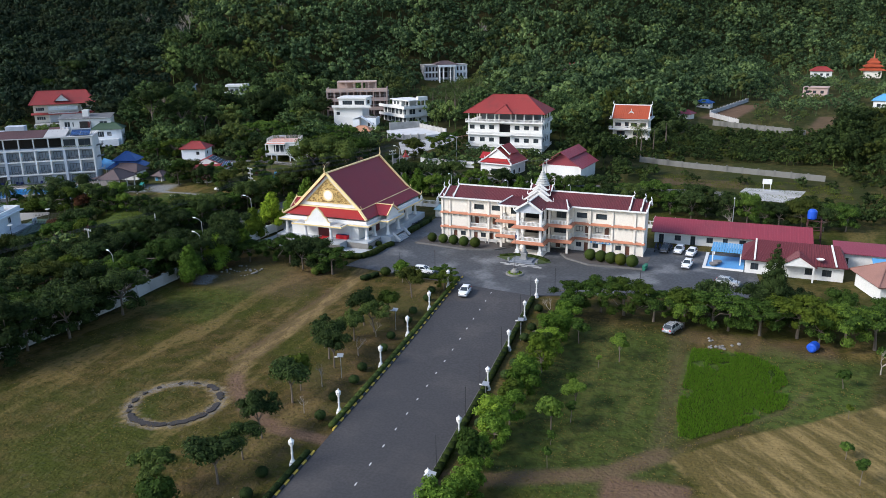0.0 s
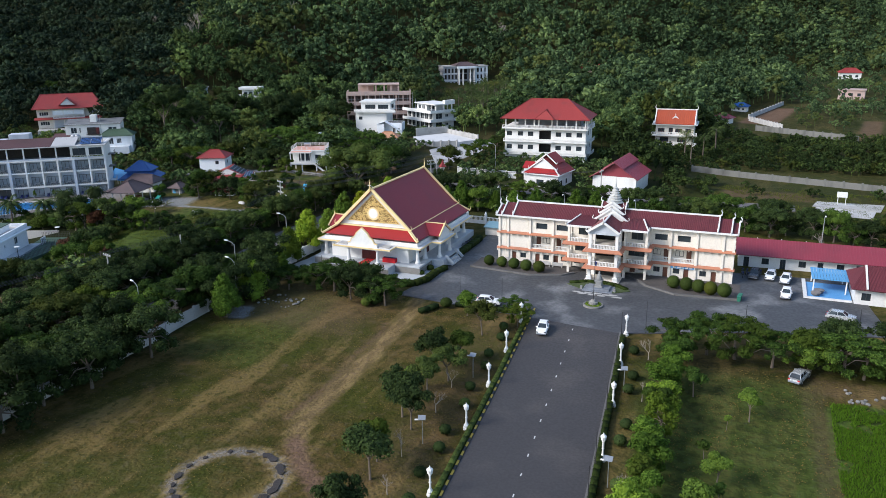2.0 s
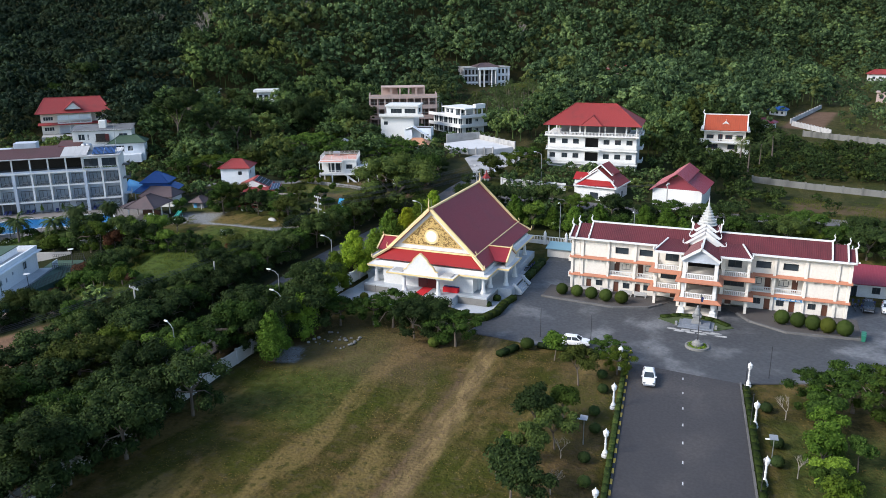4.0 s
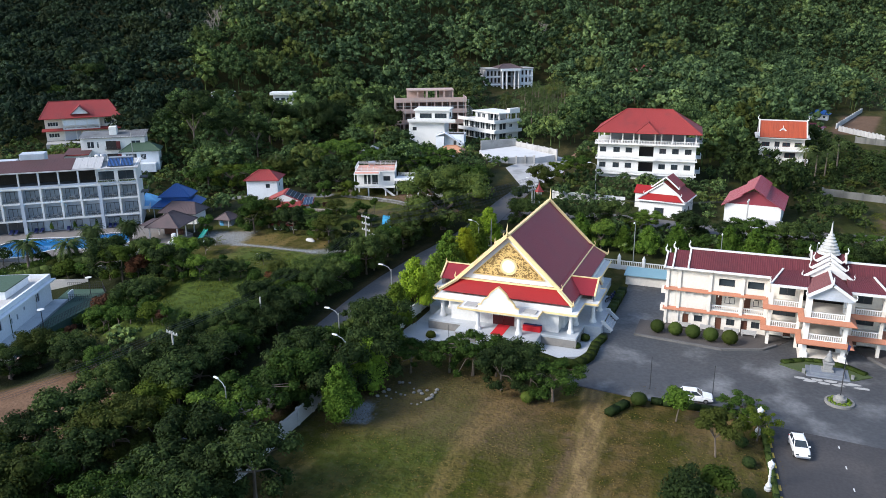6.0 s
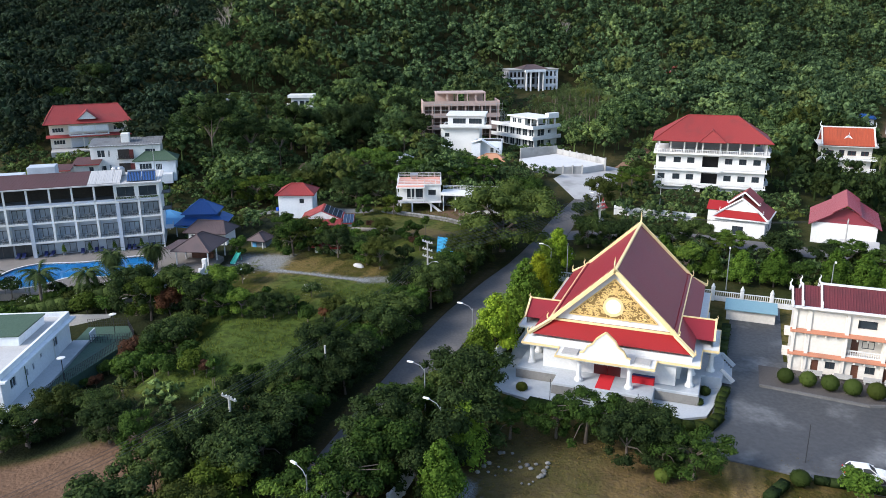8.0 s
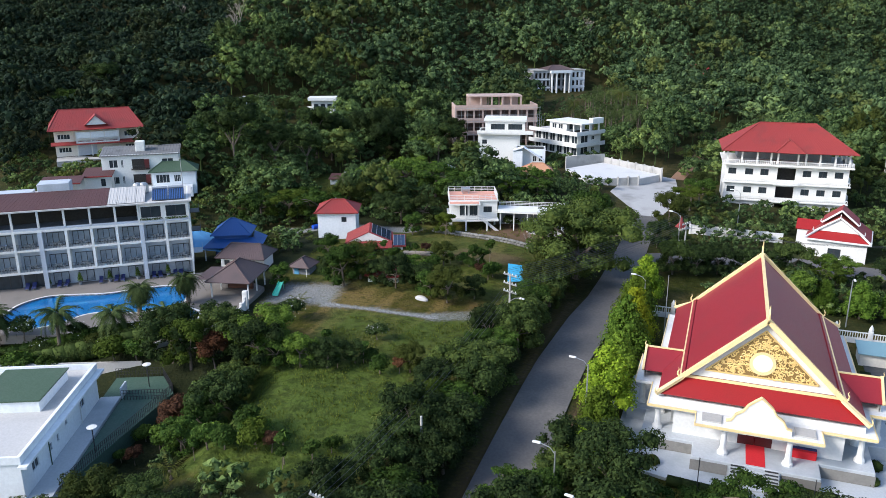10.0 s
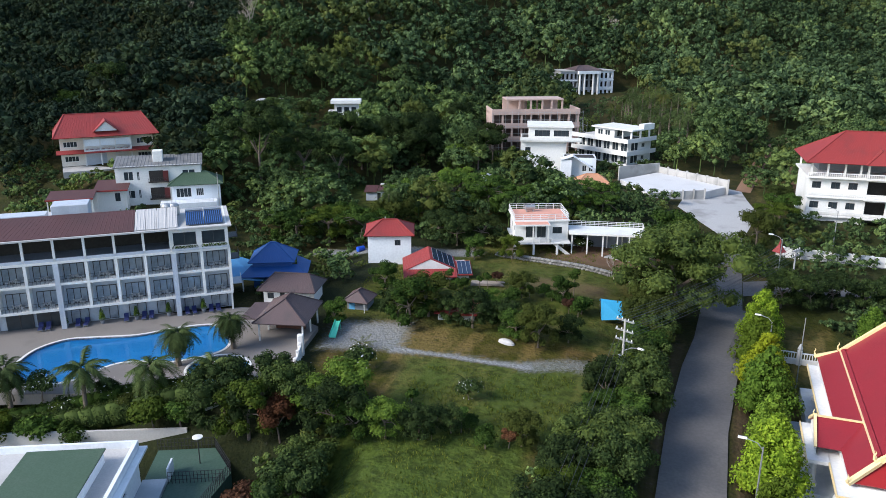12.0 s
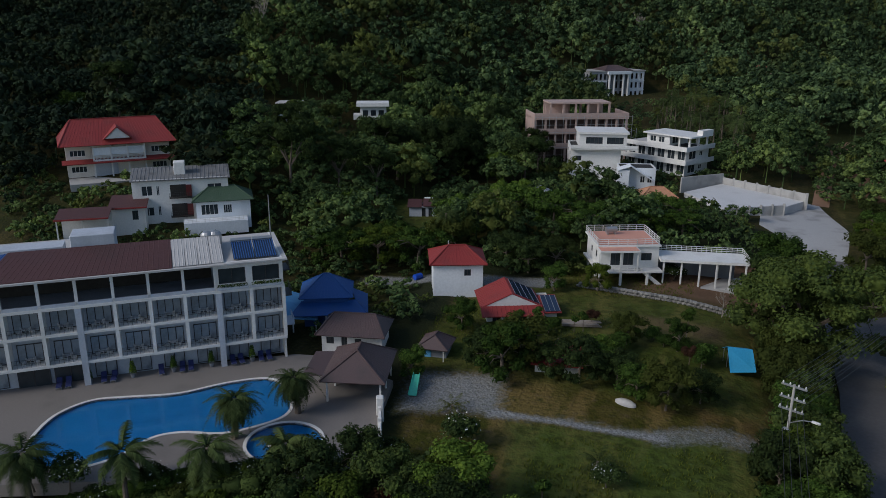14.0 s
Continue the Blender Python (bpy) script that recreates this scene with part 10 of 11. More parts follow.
for x, y, r, h in [(-21.6, 149.8, 1.0, 1.75), (-18.9, 149.7, 1.0, 1.75), (-16.3, 149.4, 1.05, 1.8), (-13.7, 149.0, 1.05, 1.85), (-11.0, 148.8, 1.1, 1.9), (14.3, 148.4, 1.1, 2.0), (16.6, 147.9, 1.1, 2.05), (18.7, 147.4, 1.1, 2.05), (20.8, 146.9, 1.1, 2.1), (23.1, 146.5, 1.15, 2.15)]:
    o = ball_bush(x, y, 1.12 * r, 1.2 * h, "clipped rounded bush on the hall terrace", "terrace bushes")
    o.location.z = 1.42
for x, y, r, h in [(-21.0, 125.6, 1.1, 1.7), (-32.0, 139.5, 0.7, 1.0), (-31.4, 142.6, 0.8, 1.2), (-53.8, 135.6, 0.8, 1.2), (-34.5, 121.5, 0.9, 1.5)]:
    ball_bush(x, y, r, h, "clipped round bush beside the paving", "round bushes")
for k, y in enumerate((56, 60, 73.5, 78.5, 84, 88, 95, 99.5, 106, 110, 116, 120)):
    ball_bush(road_x(y, -10.2 - 0.5 * (k % 2)), y, 0.75, 1.25, "dark clipped round bush behind the avenue lanterns", "avenue bushes", LEAF_DARK)
for k, y in enumerate((66, 71, 79, 84, 93, 97, 106, 110, 118)):
    ball_bush(road_x(y, 10.0 + 0.4 * (k % 2)), y, 0.8, 1.3, "dark clipped round bush behind the avenue lanterns", "avenue bushes", LEAF_DARK)


def bare_tree(seed, h, r, material):
    """A leafless shrub: forking thin branches."""
    rng = random.Random(seed)
    b = Build()

    def grow(p, d, length, rad, depth):
        q = p + d * length
        b.tube([tuple(p), tuple(p.lerp(q, 0.5) + Vector((rng.uniform(-0.05, 0.05), rng.uniform(-0.05, 0.05), 0))), tuple(q)], [rad, rad * 0.8, rad * 0.6], 5)
        if depth:
            for _ in range(3):
                n = (d + Vector((rng.uniform(-0.8, 0.8), rng.uniform(-0.8, 0.8), rng.uniform(-0.1, 0.6)))).normalized()
                grow(q, n, length * rng.uniform(0.6, 0.85), rad * 0.55, depth - 1)

    grow(Vector((0, 0, -0.2)), Vector((0, 0, 1)), h * 0.34, r, 4)
    mesh = bpy.data.meshes.new("branches")
    mesh.from_pydata(b.v, [], b.f)
    mesh.materials.append(material)
    return mesh


BARE = [bare_tree(s, 3.0, 0.07, PALE_BARK) for s in (3, 4)]
for k, (x, y, s) in enumerate([(-6.6, 74.2, 1.0), (-8.4, 81.5, 1.1), (-8.8, 92.5, 1.2), (-9.4, 99.4, 1.0), (16.6, 82.6, 1.0), (15.4, 104.5, 1.0), (14.4, 117, 1.2), (-12.5, 53, 1.0), (-82.0, 192.5, 1.6), (39.5, 176, 1.8), (63, 112, 1.5)]):
    o = tagged(new("bare_shrub", BARE[k % 2]), "leafless grey-brown shrub with thin forking branches", "shrub", "bare shrubs")
    o.matrix_basis = pose(x, y, height(x, y), 0, 0, 40 * k) @ Matrix.Scale(s, 4)

# Thin dark masts along the east kerb and round the square; solar lamps.
mast_mesh = bpy.data.meshes.new("mast")
b = Build().lathe(0, 0, [(0.12, 0), (0.05, 0.2), (0.045, 4.6), (0.07, 4.65), (0.02, 4.75)], 6)
mast_mesh.from_pydata(b.v, [], b.f)
mast_mesh.materials.append(DARK_METAL)
for x, y in [(road_x(y, 7.75), y) for y in (68, 80, 87, 99.5, 113, 122)] + [(-20.2, 130.2), (-12.4, 130.2), (12.5, 127.5), (27, 131), (43, 135), (-38.5, 130.8), (-49, 131.0)]:
    o = tagged(new("flag_mast", mast_mesh), "thin dark metal mast beside the paving", "pole", "thin masts")
    o.matrix_basis = pose(x, y, height(x, y))
for x, y, t in ((road_x(84, 9.4), 84, 0), (road_x(106, 9.4), 106, 10), (-7.2, 84.8, 20), (-7.6, 103, 0), (road_x(63, 9.2), 62.5, 0)):
    o = thing("solar_lamp", x, y, height(x, y), t, "slim grey solar street lamp with a tilted panel", "street lamp", "solar lamps")
    part("pole", Build().lathe(0, 0, [(0.06, 0), (0.045, 3.4)], 6), METAL, o)
    part("panel", Build().sheet([(-0.5, -0.3, 3.35), (0.4, -0.3, 3.35), (0.4, 0.35, 3.65), (-0.5, 0.35, 3.65)], 0.05), METAL, o)
    part("lamp_head", Build().soft_box(-0.9, -0.12, 3.2, -0.3, 0.12, 3.3, 0.03), WHITE, o)

# ---- island, monument, lawn before the porch ----
isl = thing("island_planter", 2.6, 134.6, 1.2, 0, "round stone planter with a flagpole in the square", "planter")
part("wall", Build().lathe(0, 0, [(1.75, -0.2), (1.75, 0.35), (1.5, 0.4), (1.4, 0.3)], 20), STONE, isl)
part("tier", Build().lathe(0, 0, [(0.8, 0.25), (0.8, 0.8), (0.6, 0.85), (0.35, 1.2)], 14), STONE, isl)
rng = np.random.default_rng(3)
v1, f1 = leaf_quads(rng, [(0, 0, 0.35, 0.34, 0.34, 0.2)], 60, 0.09)
clump = array_mesh("flower_clump", v1, f1, LEAF_YELLOW)
for k in range(11):
    o = new("flower_clump", clump)
    o.parent = isl
    o.matrix_basis = pose(1.12 * math.cos(0.571 * k), 1.12 * math.sin(0.571 * k), 0, 0, 0, 70 * k)
part("flagpole", Build().lathe(0, 0, [(0.07, 1.1), (0.04, 8.2), (0.1, 8.3), (0.02, 8.45)], 8), DARK_METAL, isl)
part("flag", Build().sheet([(0.03, 0, 7.3), (0.25, 0.08, 7.2), (0.35, 0.02, 7.9), (0.03, 0, 8.1)], 0.02), NAVY, isl)
mon = thing("monument", 1.8, 143.3, 1.2, 0, "weathered grey stone statue on a stepped dark base", "monument")
part("step", Build().soft_box(-2.7, -1.9, 0, 2.7, 1.7, 0.3, 0.05).soft_box(-2.1, -1.4, 0.3, 2.1, 1.3, 0.6, 0.05), DARK_GREY, mon)
part("pedestal", Build().soft_box(-0.75, -0.7, 0.6, 0.75, 0.7, 0.9, 0.05).soft_box(-0.55, -0.5, 0.9, 0.55, 0.5, 1.7, 0.05).soft_box(-0.7, -0.65, 1.7, 0.7, 0.65, 1.95, 0.05), STATUE_GREY, mon)
part("statue", Build().lathe(0, 0, [(0.55, 1.95), (0.6, 2.2), (0.36, 2.5), (0.4, 2.75), (0.3, 3.0), (0.12, 3.08), (0.2, 3.3), (0.1, 3.5)], 10), STATUE_GREY, mon, smooth=True)
part("side_block", Build().soft_box(-3.2, -1.2, 0, -2.8, -0.8, 0.8, 0.04).soft_box(2.8, -1.2, 0, 3.2, -0.8, 0.8, 0.04), STATUE_GREY, mon)
b = Build().prism([(-4.2, 144.0), (0, 141.6), (5, 141.8), (7.4, 143.8), (5, 146.9), (1.6, 147.6), (-1.4, 147.2)], 1.0, 1.46)
tagged(part("porch_lawn", b, surf("lawn", (0.05, 0.075, 0.02), (0.08, 0.08, 0.03), 0.95, 8, 0.5, 0.6, 0.4)), "small lawn bed before the porch", "lawn", kind="structure")
b = Build()
wet = random.Random(6)
for k in range(9):
    x, y = -1.5 + 0.9 * k, 140.2 + wet.uniform(-0.5, 0.5)
    n = 9
    b.prism([(x + wet.uniform(0.5, 1.1) * math.cos(2 * math.pi * i / n), y + wet.uniform(0.25, 0.5) * math.sin(2 * math.pi * i / n)) for i in range(n)], 1.2, 1.372 + 0.001 * k)
tagged(part("pale_patch", b, CONCRETE), "pale dusty patches on the asphalt before the monument", "patch", kind="structure")
for k in range(3):
    o = thing("wheelie_bin", 25.6 + 0.1 * k, 145.4 + 0.75 * k, 1.25, 0, "green wheeled rubbish bin at the hall corner", "bin", "green bins")
    part("body", Build().rings([[(-0.25, -0.25, 0.05), (0.25, -0.25, 0.05), (0.25, 0.25, 0.05), (-0.25, 0.25, 0.05)], [(-0.3, -0.3, 0.95), (0.3, -0.3, 0.95), (0.3, 0.32, 0.95), (-0.3, 0.32, 0.95)]]), surf("bin_green", (0.02, 0.16, 0.10), (0.03, 0.14, 0.09), 0.5, 6, 0.5, 0.3, 0.0) if k == 0 else bpy.data.materials["bin_green"], o)
    part("lid", Build().soft_box(-0.33, -0.34, 0.95, 0.33, 0.34, 1.05, 0.03), bpy.data.materials["bin_green"], o)


# ---- cars ----
def make_car(paint, label):
    o = thing("car", 0, 0, 0, 0, label, "car", "parked cars")
    prof = [(-2.2, 0.35, 0.62), (-2.15, 0.3, 0.78), (-1.5, 0.28, 0.88), (-0.9, 0.26, 0.95), (0.6, 0.26, 0.98), (1.5, 0.28, 0.95), (2.1, 0.3, 0.85), (2.2, 0.36, 0.62)]
    rings = []
    for x, z0, z1 in prof:
        w = 0.86 if abs(x) < 1.9 else 0.76
        rings.append([(x, -w + 0.06, z0), (x, w - 0.06, z0), (x, w, z0 + 0.15), (x, w - 0.03, z1 - 0.08), (x, w - 0.14, z1), (x, -w + 0.14, z1), (x, -w + 0.03, z1 - 0.08), (x, -w, z0 + 0.15)])
    part("body", Build().rings([r[::-1] for r in rings]), paint, o, smooth=False)
    lo = [(-1.9, -0.72, 0.92), (0.95, -0.74, 0.95), (0.95, 0.74, 0.95), (-1.9, 0.72, 0.92)]
    hi = [(-1.45, -0.58, 1.42), (0.2, -0.6, 1.45), (0.2, 0.6, 1.45), (-1.45, 0.58, 1.42)]
    part("glasshouse", Build().rings([lo, hi]), GLASS, o)
    part("roof", Build().rings([[(-1.5, -0.6, 1.42), (0.24, -0.62, 1.45), (0.24, 0.62, 1.45), (-1.5, 0.6, 1.42)], [(-1.3, -0.52, 1.49), (0.05, -0.54, 1.5), (0.05, 0.54, 1.5), (-1.3, 0.52, 1.49)]]), paint, o)
    b = Build()
    for s in (-1, 1):
        for x0, x1 in ((-1.9, -1.5), (-0.45, -0.55), (0.95, 0.22)):
            b.beam((x0, s * 0.735, 0.94), (x1, s * 0.6, 1.44), 0.07, 0.07)
    part("pillar", b, paint, o)
    for x in (-1.35, 1.35):
        for s in (-1, 1):
            b = Build().tube([(x, s * 0.66, 0.32), (x, s * 0.88, 0.32)], 0.32, 14)
            w = part("wheel", b, RUBBER, o)
            part("rim", Build().tube([(x, s * 0.87, 0.32), (x, s * 0.9, 0.32)], 0.19, 10), METAL, w)
    for s in (-1, 1):
        part("headlight", Build().soft_box(2.08, s * 0.6 - 0.16, 0.62, 2.2, s * 0.6 + 0.16, 0.78, 0.03), GLASS, o)
        part("tail_light", Build().soft_box(-2.21, s * 0.62 - 0.14, 0.68, -2.1, s * 0.62 + 0.14, 0.84, 0.03), CARPET, o)
        part("mirror", Build().soft_box(0.72, s * 0.9 - 0.1, 0.98, 0.86, s * 0.9 + 0.1, 1.12, 0.03), paint, o)
    for x in (-2.21, 2.21):
        part("bumper", Build().box(x - 0.05, -0.7, 0.36, x + 0.05, 0.7, 0.52), DARK_GREY, o)
    return o


def on_ground(x, y, yaw, s=1.0):
    return pose(x, y, height(x, y) + 0.06, 0, 0, yaw) @ Matrix.Scale(s, 4)


white_car = make_car(CAR_WHITE, "white car parked on the asphalt")
white_car.matrix_basis = on_ground(-2.6, 121.2, -82)
for x, y, a in ((30.6, 160.4, -96), (33.2, 159.2, -98), (33.2, 150.8, -95), (-14.5, 129.2, 5)):
    copy_thing(white_car, on_ground(x, y, a))
silver = make_car(CAR_SILVER, "silver car parked on the asphalt")
silver.matrix_basis = on_ground(41.2, 142.1, -12)
copy_thing(silver, on_ground(34.4, 117.4, 70))
make_car(CAR_DARK, "dark grey car parked before the annex").matrix_basis = on_ground(27.8, 160.4, -94)


def make_bike():
    o = thing("motorbike", 0, 0, 0, 0, "dark parked motorbike beside the annex", "motorbike", "parked motorbikes")
    for x in (-0.62, 0.62):
        w = part("wheel", Build().tube([(x, -0.06, 0.29), (x, 0.06, 0.29)], 0.29, 12), RUBBER, o)
        part("rim", Build().tube([(x, -0.07, 0.29), (x, 0.07, 0.29)], 0.18, 8), METAL, w)
    part("frame", Build().beam((-0.6, 0, 0.35), (0.45, 0, 0.5), 0.2, 0.3).beam((0.62, 0, 0.3), (0.45, 0, 1.0), 0.1, 0.1), DARK_GREY, o)
    part("seat", Build().soft_box(-0.7, -0.13, 0.68, 0.1, 0.13, 0.82, 0.04), RUBBER, o)
    part("handlebar", Build().tube([(0.42, -0.32, 1.02), (0.48, 0, 0.98), (0.42, 0.32, 1.02)], 0.03, 6), DARK_METAL, o)
    part("fairing", Build().soft_box(0.3, -0.14, 0.45, 0.52, 0.14, 1.0, 0.05), NAVY, o)
    return o


bike = make_bike()
bike.matrix_basis = on_ground(25.6, 161.6, 85)
for k, (x, y) in enumerate([(26.4, 161.5), (27.2, 161.7), (28.0, 161.4), (28.8, 161.6), (25.8, 159.4), (26.8, 159.2), (27.8, 159.5), (-30.9, 160.6), (-30.8, 161.9), (-30.7, 163.1)]):
    copy_thing(bike, on_ground(x, y, (80 + 9 * (k % 3)) if x > 0 else 5 + 6 * k))

# ---- street lamps, power line ----
def street_lamp(x, y, yaw, h=7.5, label="grey street lamp with a curved arm beside the street"):
    o = thing("street_lamp", x, y, height(x, y), yaw, label, "street lamp", "street lamps")
    part("pole", Build().tube([(0, 0, -0.3), (0, 0, h)], [0.1, 0.07], 8), METAL, o)
    part("arm", Build().tube([(0, 0, h - 0.3), (0.5, 0, h + 0.3), (1.6, 0, h + 0.6)], 0.045, 6), METAL, o)
    part("lamp_head", Build().soft_box(1.4, -0.13, h + 0.52, 2.2, 0.13, h + 0.68, 0.04), WHITE, o)
    return o


for x, y, a in ((-59.2, 173.4, 178), (-61.6, 121.4, 178), (-61.7, 138.5, 178), (-57.4, 115.7, 170), (-64.5, 100, 160), (-46, 225, 190), (-56.5, 205, 170), (-30, 181.9, -90), (2, 181, -90), (-14, 180.5, -90), (40, 180, -90)):
    street_lamp(x, y, a)


def power_pole(x, y, yaw, h, arms, label):
    o = thing("power_pole", x, y, height(x, y), yaw, label, "power pole", "power poles")
    part("pole", Build().tube([(0, 0, -0.3), (0, 0, h)], [0.17, 0.12], 8), CONCRETE, o)
    for z in arms:
        a = part("crossarm", Build().box(-1.2, -0.09, z, 1.2, 0.09, z + 0.16), METAL, o)
        for u in (-1.05, -0.4, 0.4, 1.05):
            part("insulator", Build().lathe(u, 0, [(0.05, z + 0.16), (0.09, z + 0.24), (0.05, z + 0.4)], 6), WHITE, a)
    return o


PY = (-76.4, 158.3)
py = power_pole(PY[0], PY[1], -25, 8.9, (6.1, 7.3, 8.6), "tall concrete power pole with three crossarms and a transformer")
part("transformer", Build().soft_box(-0.35, -0.75, 3.4, 0.35, -0.2, 4.4, 0.06), METAL, py)
part("lamp_arm", Build().tube([(0, 0, 4.8), (1.2, -0.2, 5.6), (2.2, -0.3, 5.9)], 0.05, 6), METAL, py)
part("lamp_head", Build().soft_box(2.1, -0.43, 5.8, 2.9, -0.17, 5.98, 0.04), WHITE, py)
power_pole(-78.4, 107.5, -15, 8.0, (7.6,), "concrete power pole with one crossarm")
power_pole(-75.6, 123.0, -15, 6.4, (), "plain concrete pole in the tree belt")
power_pole(-55.0, 197.5, 60, 8.6, (7.4, 8.3), "concrete power pole at the street corner")
power_pole(-92, 70, -15, 9.0, (8.6,), "concrete power pole with one crossarm")
part("pole", Build().tube([(0, 0, -0.3), (0, 0, 6.2)], [0.1, 0.08], 8), PALE_CONCRETE, thing("fence_post", -123.6, 194.5, height(-123.6, 194.5), 0, "bare pale pole beside the white cottage", "pole"))


part("pole", Build().tube([(0, 0, -0.3), (0, 0, 10.3)], [0.09, 0.05], 8), METAL, thing("flagpole", -55.7, 170.6, 1.4, 0, "tall bare pale flagpole behind the temple", "pole"))


def wires(a, c, offsets, sag, label):
    """Sagging cables between two crossarms."""
    o = thing("power_lines", a[0], a[1], a[2], 0, label, "cable", "cables")
    for u, dz in offsets:
        pts = []
        for i in range(13):
            t = i / 12
            pts.append((u * 0.9 + (c[0] - a[0]) * t, u * -0.4 + (c[1] - a[1]) * t, dz + (c[2] - a[2]) * t - sag * 4 * t * (1 - t)))
        part("cable", Build().tube(pts, 0.022, 4), DARK_METAL, o)


OFF = [(u, dz) for dz in (0.0, 1.2, 2.4) for u in (-1.0, -0.4, 0.4, 1.0)]
wires((PY[0], PY[1], 11.4), (-78.4, 107.5, 10.0), [(u, 0.0) for u in (-1.0, -0.4, 0.4, 1.0)], 1.4, "thin power cables crossing the tree belt")
wires((PY[0], PY[1], 11.4), (-55.0, 197.5, height(-55.0, 197.5) + 7.8), OFF, 0.8, "thin power cables along the street")
wires((-78.4, 107.5, 10.0), (-92, 70, 9.4), [(u, 0.0) for u in (-1.0, -0.4, 0.4, 1.0)], 1.2, "thin power cables across the bare field")
wires((-55.0, 197.5, height(-55.0, 197.5) + 7.8), (-10, 202.5, 12.0), [(u, 0.0) for u in (-0.8, 0.0, 0.8)], 1.6, "thin power cables along the cross street")
power_pole(-10, 202.5, 80, 9.0, (8.4,), "concrete power pole behind the hall")

# ---- palms ----
def frond(rng, length, droop, pairs, leaf):
    """One arching palm frond in the xz plane: a midrib with leaflets on both sides."""
    pts = []
    for i in range(9):
        t = i / 8
        pts.append(Vector((length * t * (1 - 0.18 * t), 0, length * (0.42 * t - droop * t * t))))
    verts, faces = [], []
    for i in range(pairs):
        t = 0.12 + 0.88 * i / (pairs - 1)
        k = min(7, int(t * 8))
        p = pts[k].lerp(pts[k + 1], t * 8 - k)
        d = (pts[k + 1] - pts[k]).normalized()
        w = leaf * math.sin(math.pi * (0.12 + 0.82 * t))
        for s in (-1, 1):
            tip = p + Vector((0.45 * w, s * w * 0.62, -0.5 * w + rng.uniform(-0.10, 0.10)))
            side = d * 0.04
            n = len(verts)
            verts += [tuple(p - side), tuple(p + side), tuple(tip + side * 0.3), tuple(tip - side * 0.3)]
            faces.append((n, n + 1, n + 2, n + 3))
    return verts, faces


def palm_kind(seed, h, r, fronds, length, droop, leaf, pairs=20, ball=False):
    rng = random.Random(seed)
    b = Build()
    lean = rng.uniform(-0.5, 0.5)
    b.tube([(0, 0, -0.3), (0.2 * lean, 0, 0.3 * h), (0.6 * lean, 0, 0.7 * h), (lean, 0, h)], [r * 1.4, r, r * 0.85, r * 0.9], 8)
    for i in range(int(h / 0.35)):
        z = 0.35 * i
        b.lathe(lean * (z / h) ** 1.2, 0, [(r * 1.15, z), (r * 0.95, z + 0.14)], 8)
    trunk = bpy.data.meshes.new("trunk")
    trunk.from_pydata(b.v, [], b.f)
    trunk.materials.append(BARK)
    vs, fs, n = [], [], 0
    for k in range(fronds):
        v, f = frond(rng, length * rng.uniform(0.8, 1.1), droop * rng.uniform(0.7, 1.4), pairs, leaf)
        tilt = (k / fronds) * 1.5 - 0.45 if ball else (k / fronds) * 1.25 - 0.55
        m = Matrix.Translation((lean, 0, h)) @ Matrix.Rotation(2.4 * k, 4, "Z") @ Matrix.Rotation(tilt, 4, "Y")
        vs += [tuple(m @ Vector(p)) for p in v]
        fs += [tuple(n + i for i in q) for q in f]
        n = len(vs)
    return trunk, array_mesh("crown", vs, fs, LEAF_PALM)


COCONUT = [palm_kind(s, 3.6, 0.17, 22, 3.1, 0.80, 0.75, 44) for s in (1, 2)]
DATE = palm_kind(3, 3.6, 0.26, 84, 2.8, 0.85, 0.6, 30, True)
TALL_PALM = [palm_kind(s, 7.0, 0.16, 22, 3.3, 0.7, 0.85, 16) for s in (4, 5)]
LOW_PALM = palm_kind(6, 0.5, 0.12, 14, 2.0, 0.45, 0.45, 12)
for x, y, s, kind in [(-129.3, 143.2, 1.2, DATE), (-125.8, 150.0, 1.15, DATE), (-142.2, 129.6, 1.3, COCONUT[0]), (-133.0, 131.6, 1.35, COCONUT[1]), (-126.4, 135.6, 1.3, COCONUT[0]), (-120.4, 139.4, 1.15, COCONUT[1]), (-151.5, 128.6, 1.3, COCONUT[1])]:
    plant_z = DECK_Z if y > 141 else max(height(x, y), 4.6)
    o = thing("palm_tree", x, y, plant_z, (x * 37) % 360, "feathery palm beside the hotel pool" if kind is not DATE else "round-crowned date palm at the pool edge", "palm tree", "pool palms")
    o.scale = (s, s, s)
    for nm, mesh in (("trunk", kind[0]), ("crown", kind[1])):
        c = new(nm, mesh)
        c.parent = o
palm_dice = random.Random(17)
grove = [(palm_dice.uniform(-101, -76), palm_dice.uniform(296, 364)) for _ in range(44)] + [(6.5, 262), (9.5, 270), (13, 276), (4, 268), (-47.2, 216.2), (-42.6, 217), (-40, 330), (-58, 372), (-110.6, 157.6), (-128, 206), (-102.4, 175.3), (-44, 308), (-38, 318)]
for k, (x, y) in enumerate(grove):
    kind = LOW_PALM if (x, y) in ((-110.6, 157.6), (-102.4, 175.3)) else TALL_PALM[k % 2]
    o = thing("palm_tree", x, y, height(x, y), (47 * k) % 360, "slender tall palm among the trees" if kind is not LOW_PALM else "low bushy palm beside the track", "palm tree", "grove palms")
    s = 0.45 if (x, y) in ((-47.2, 216.2), (-42.6, 217)) else palm_dice.uniform(0.95, 1.35)
    o.scale = (s, s, s)
    for nm, mesh in (("trunk", kind[0]), ("crown", kind[1])):
        c = new(nm, mesh)
        c.parent = o
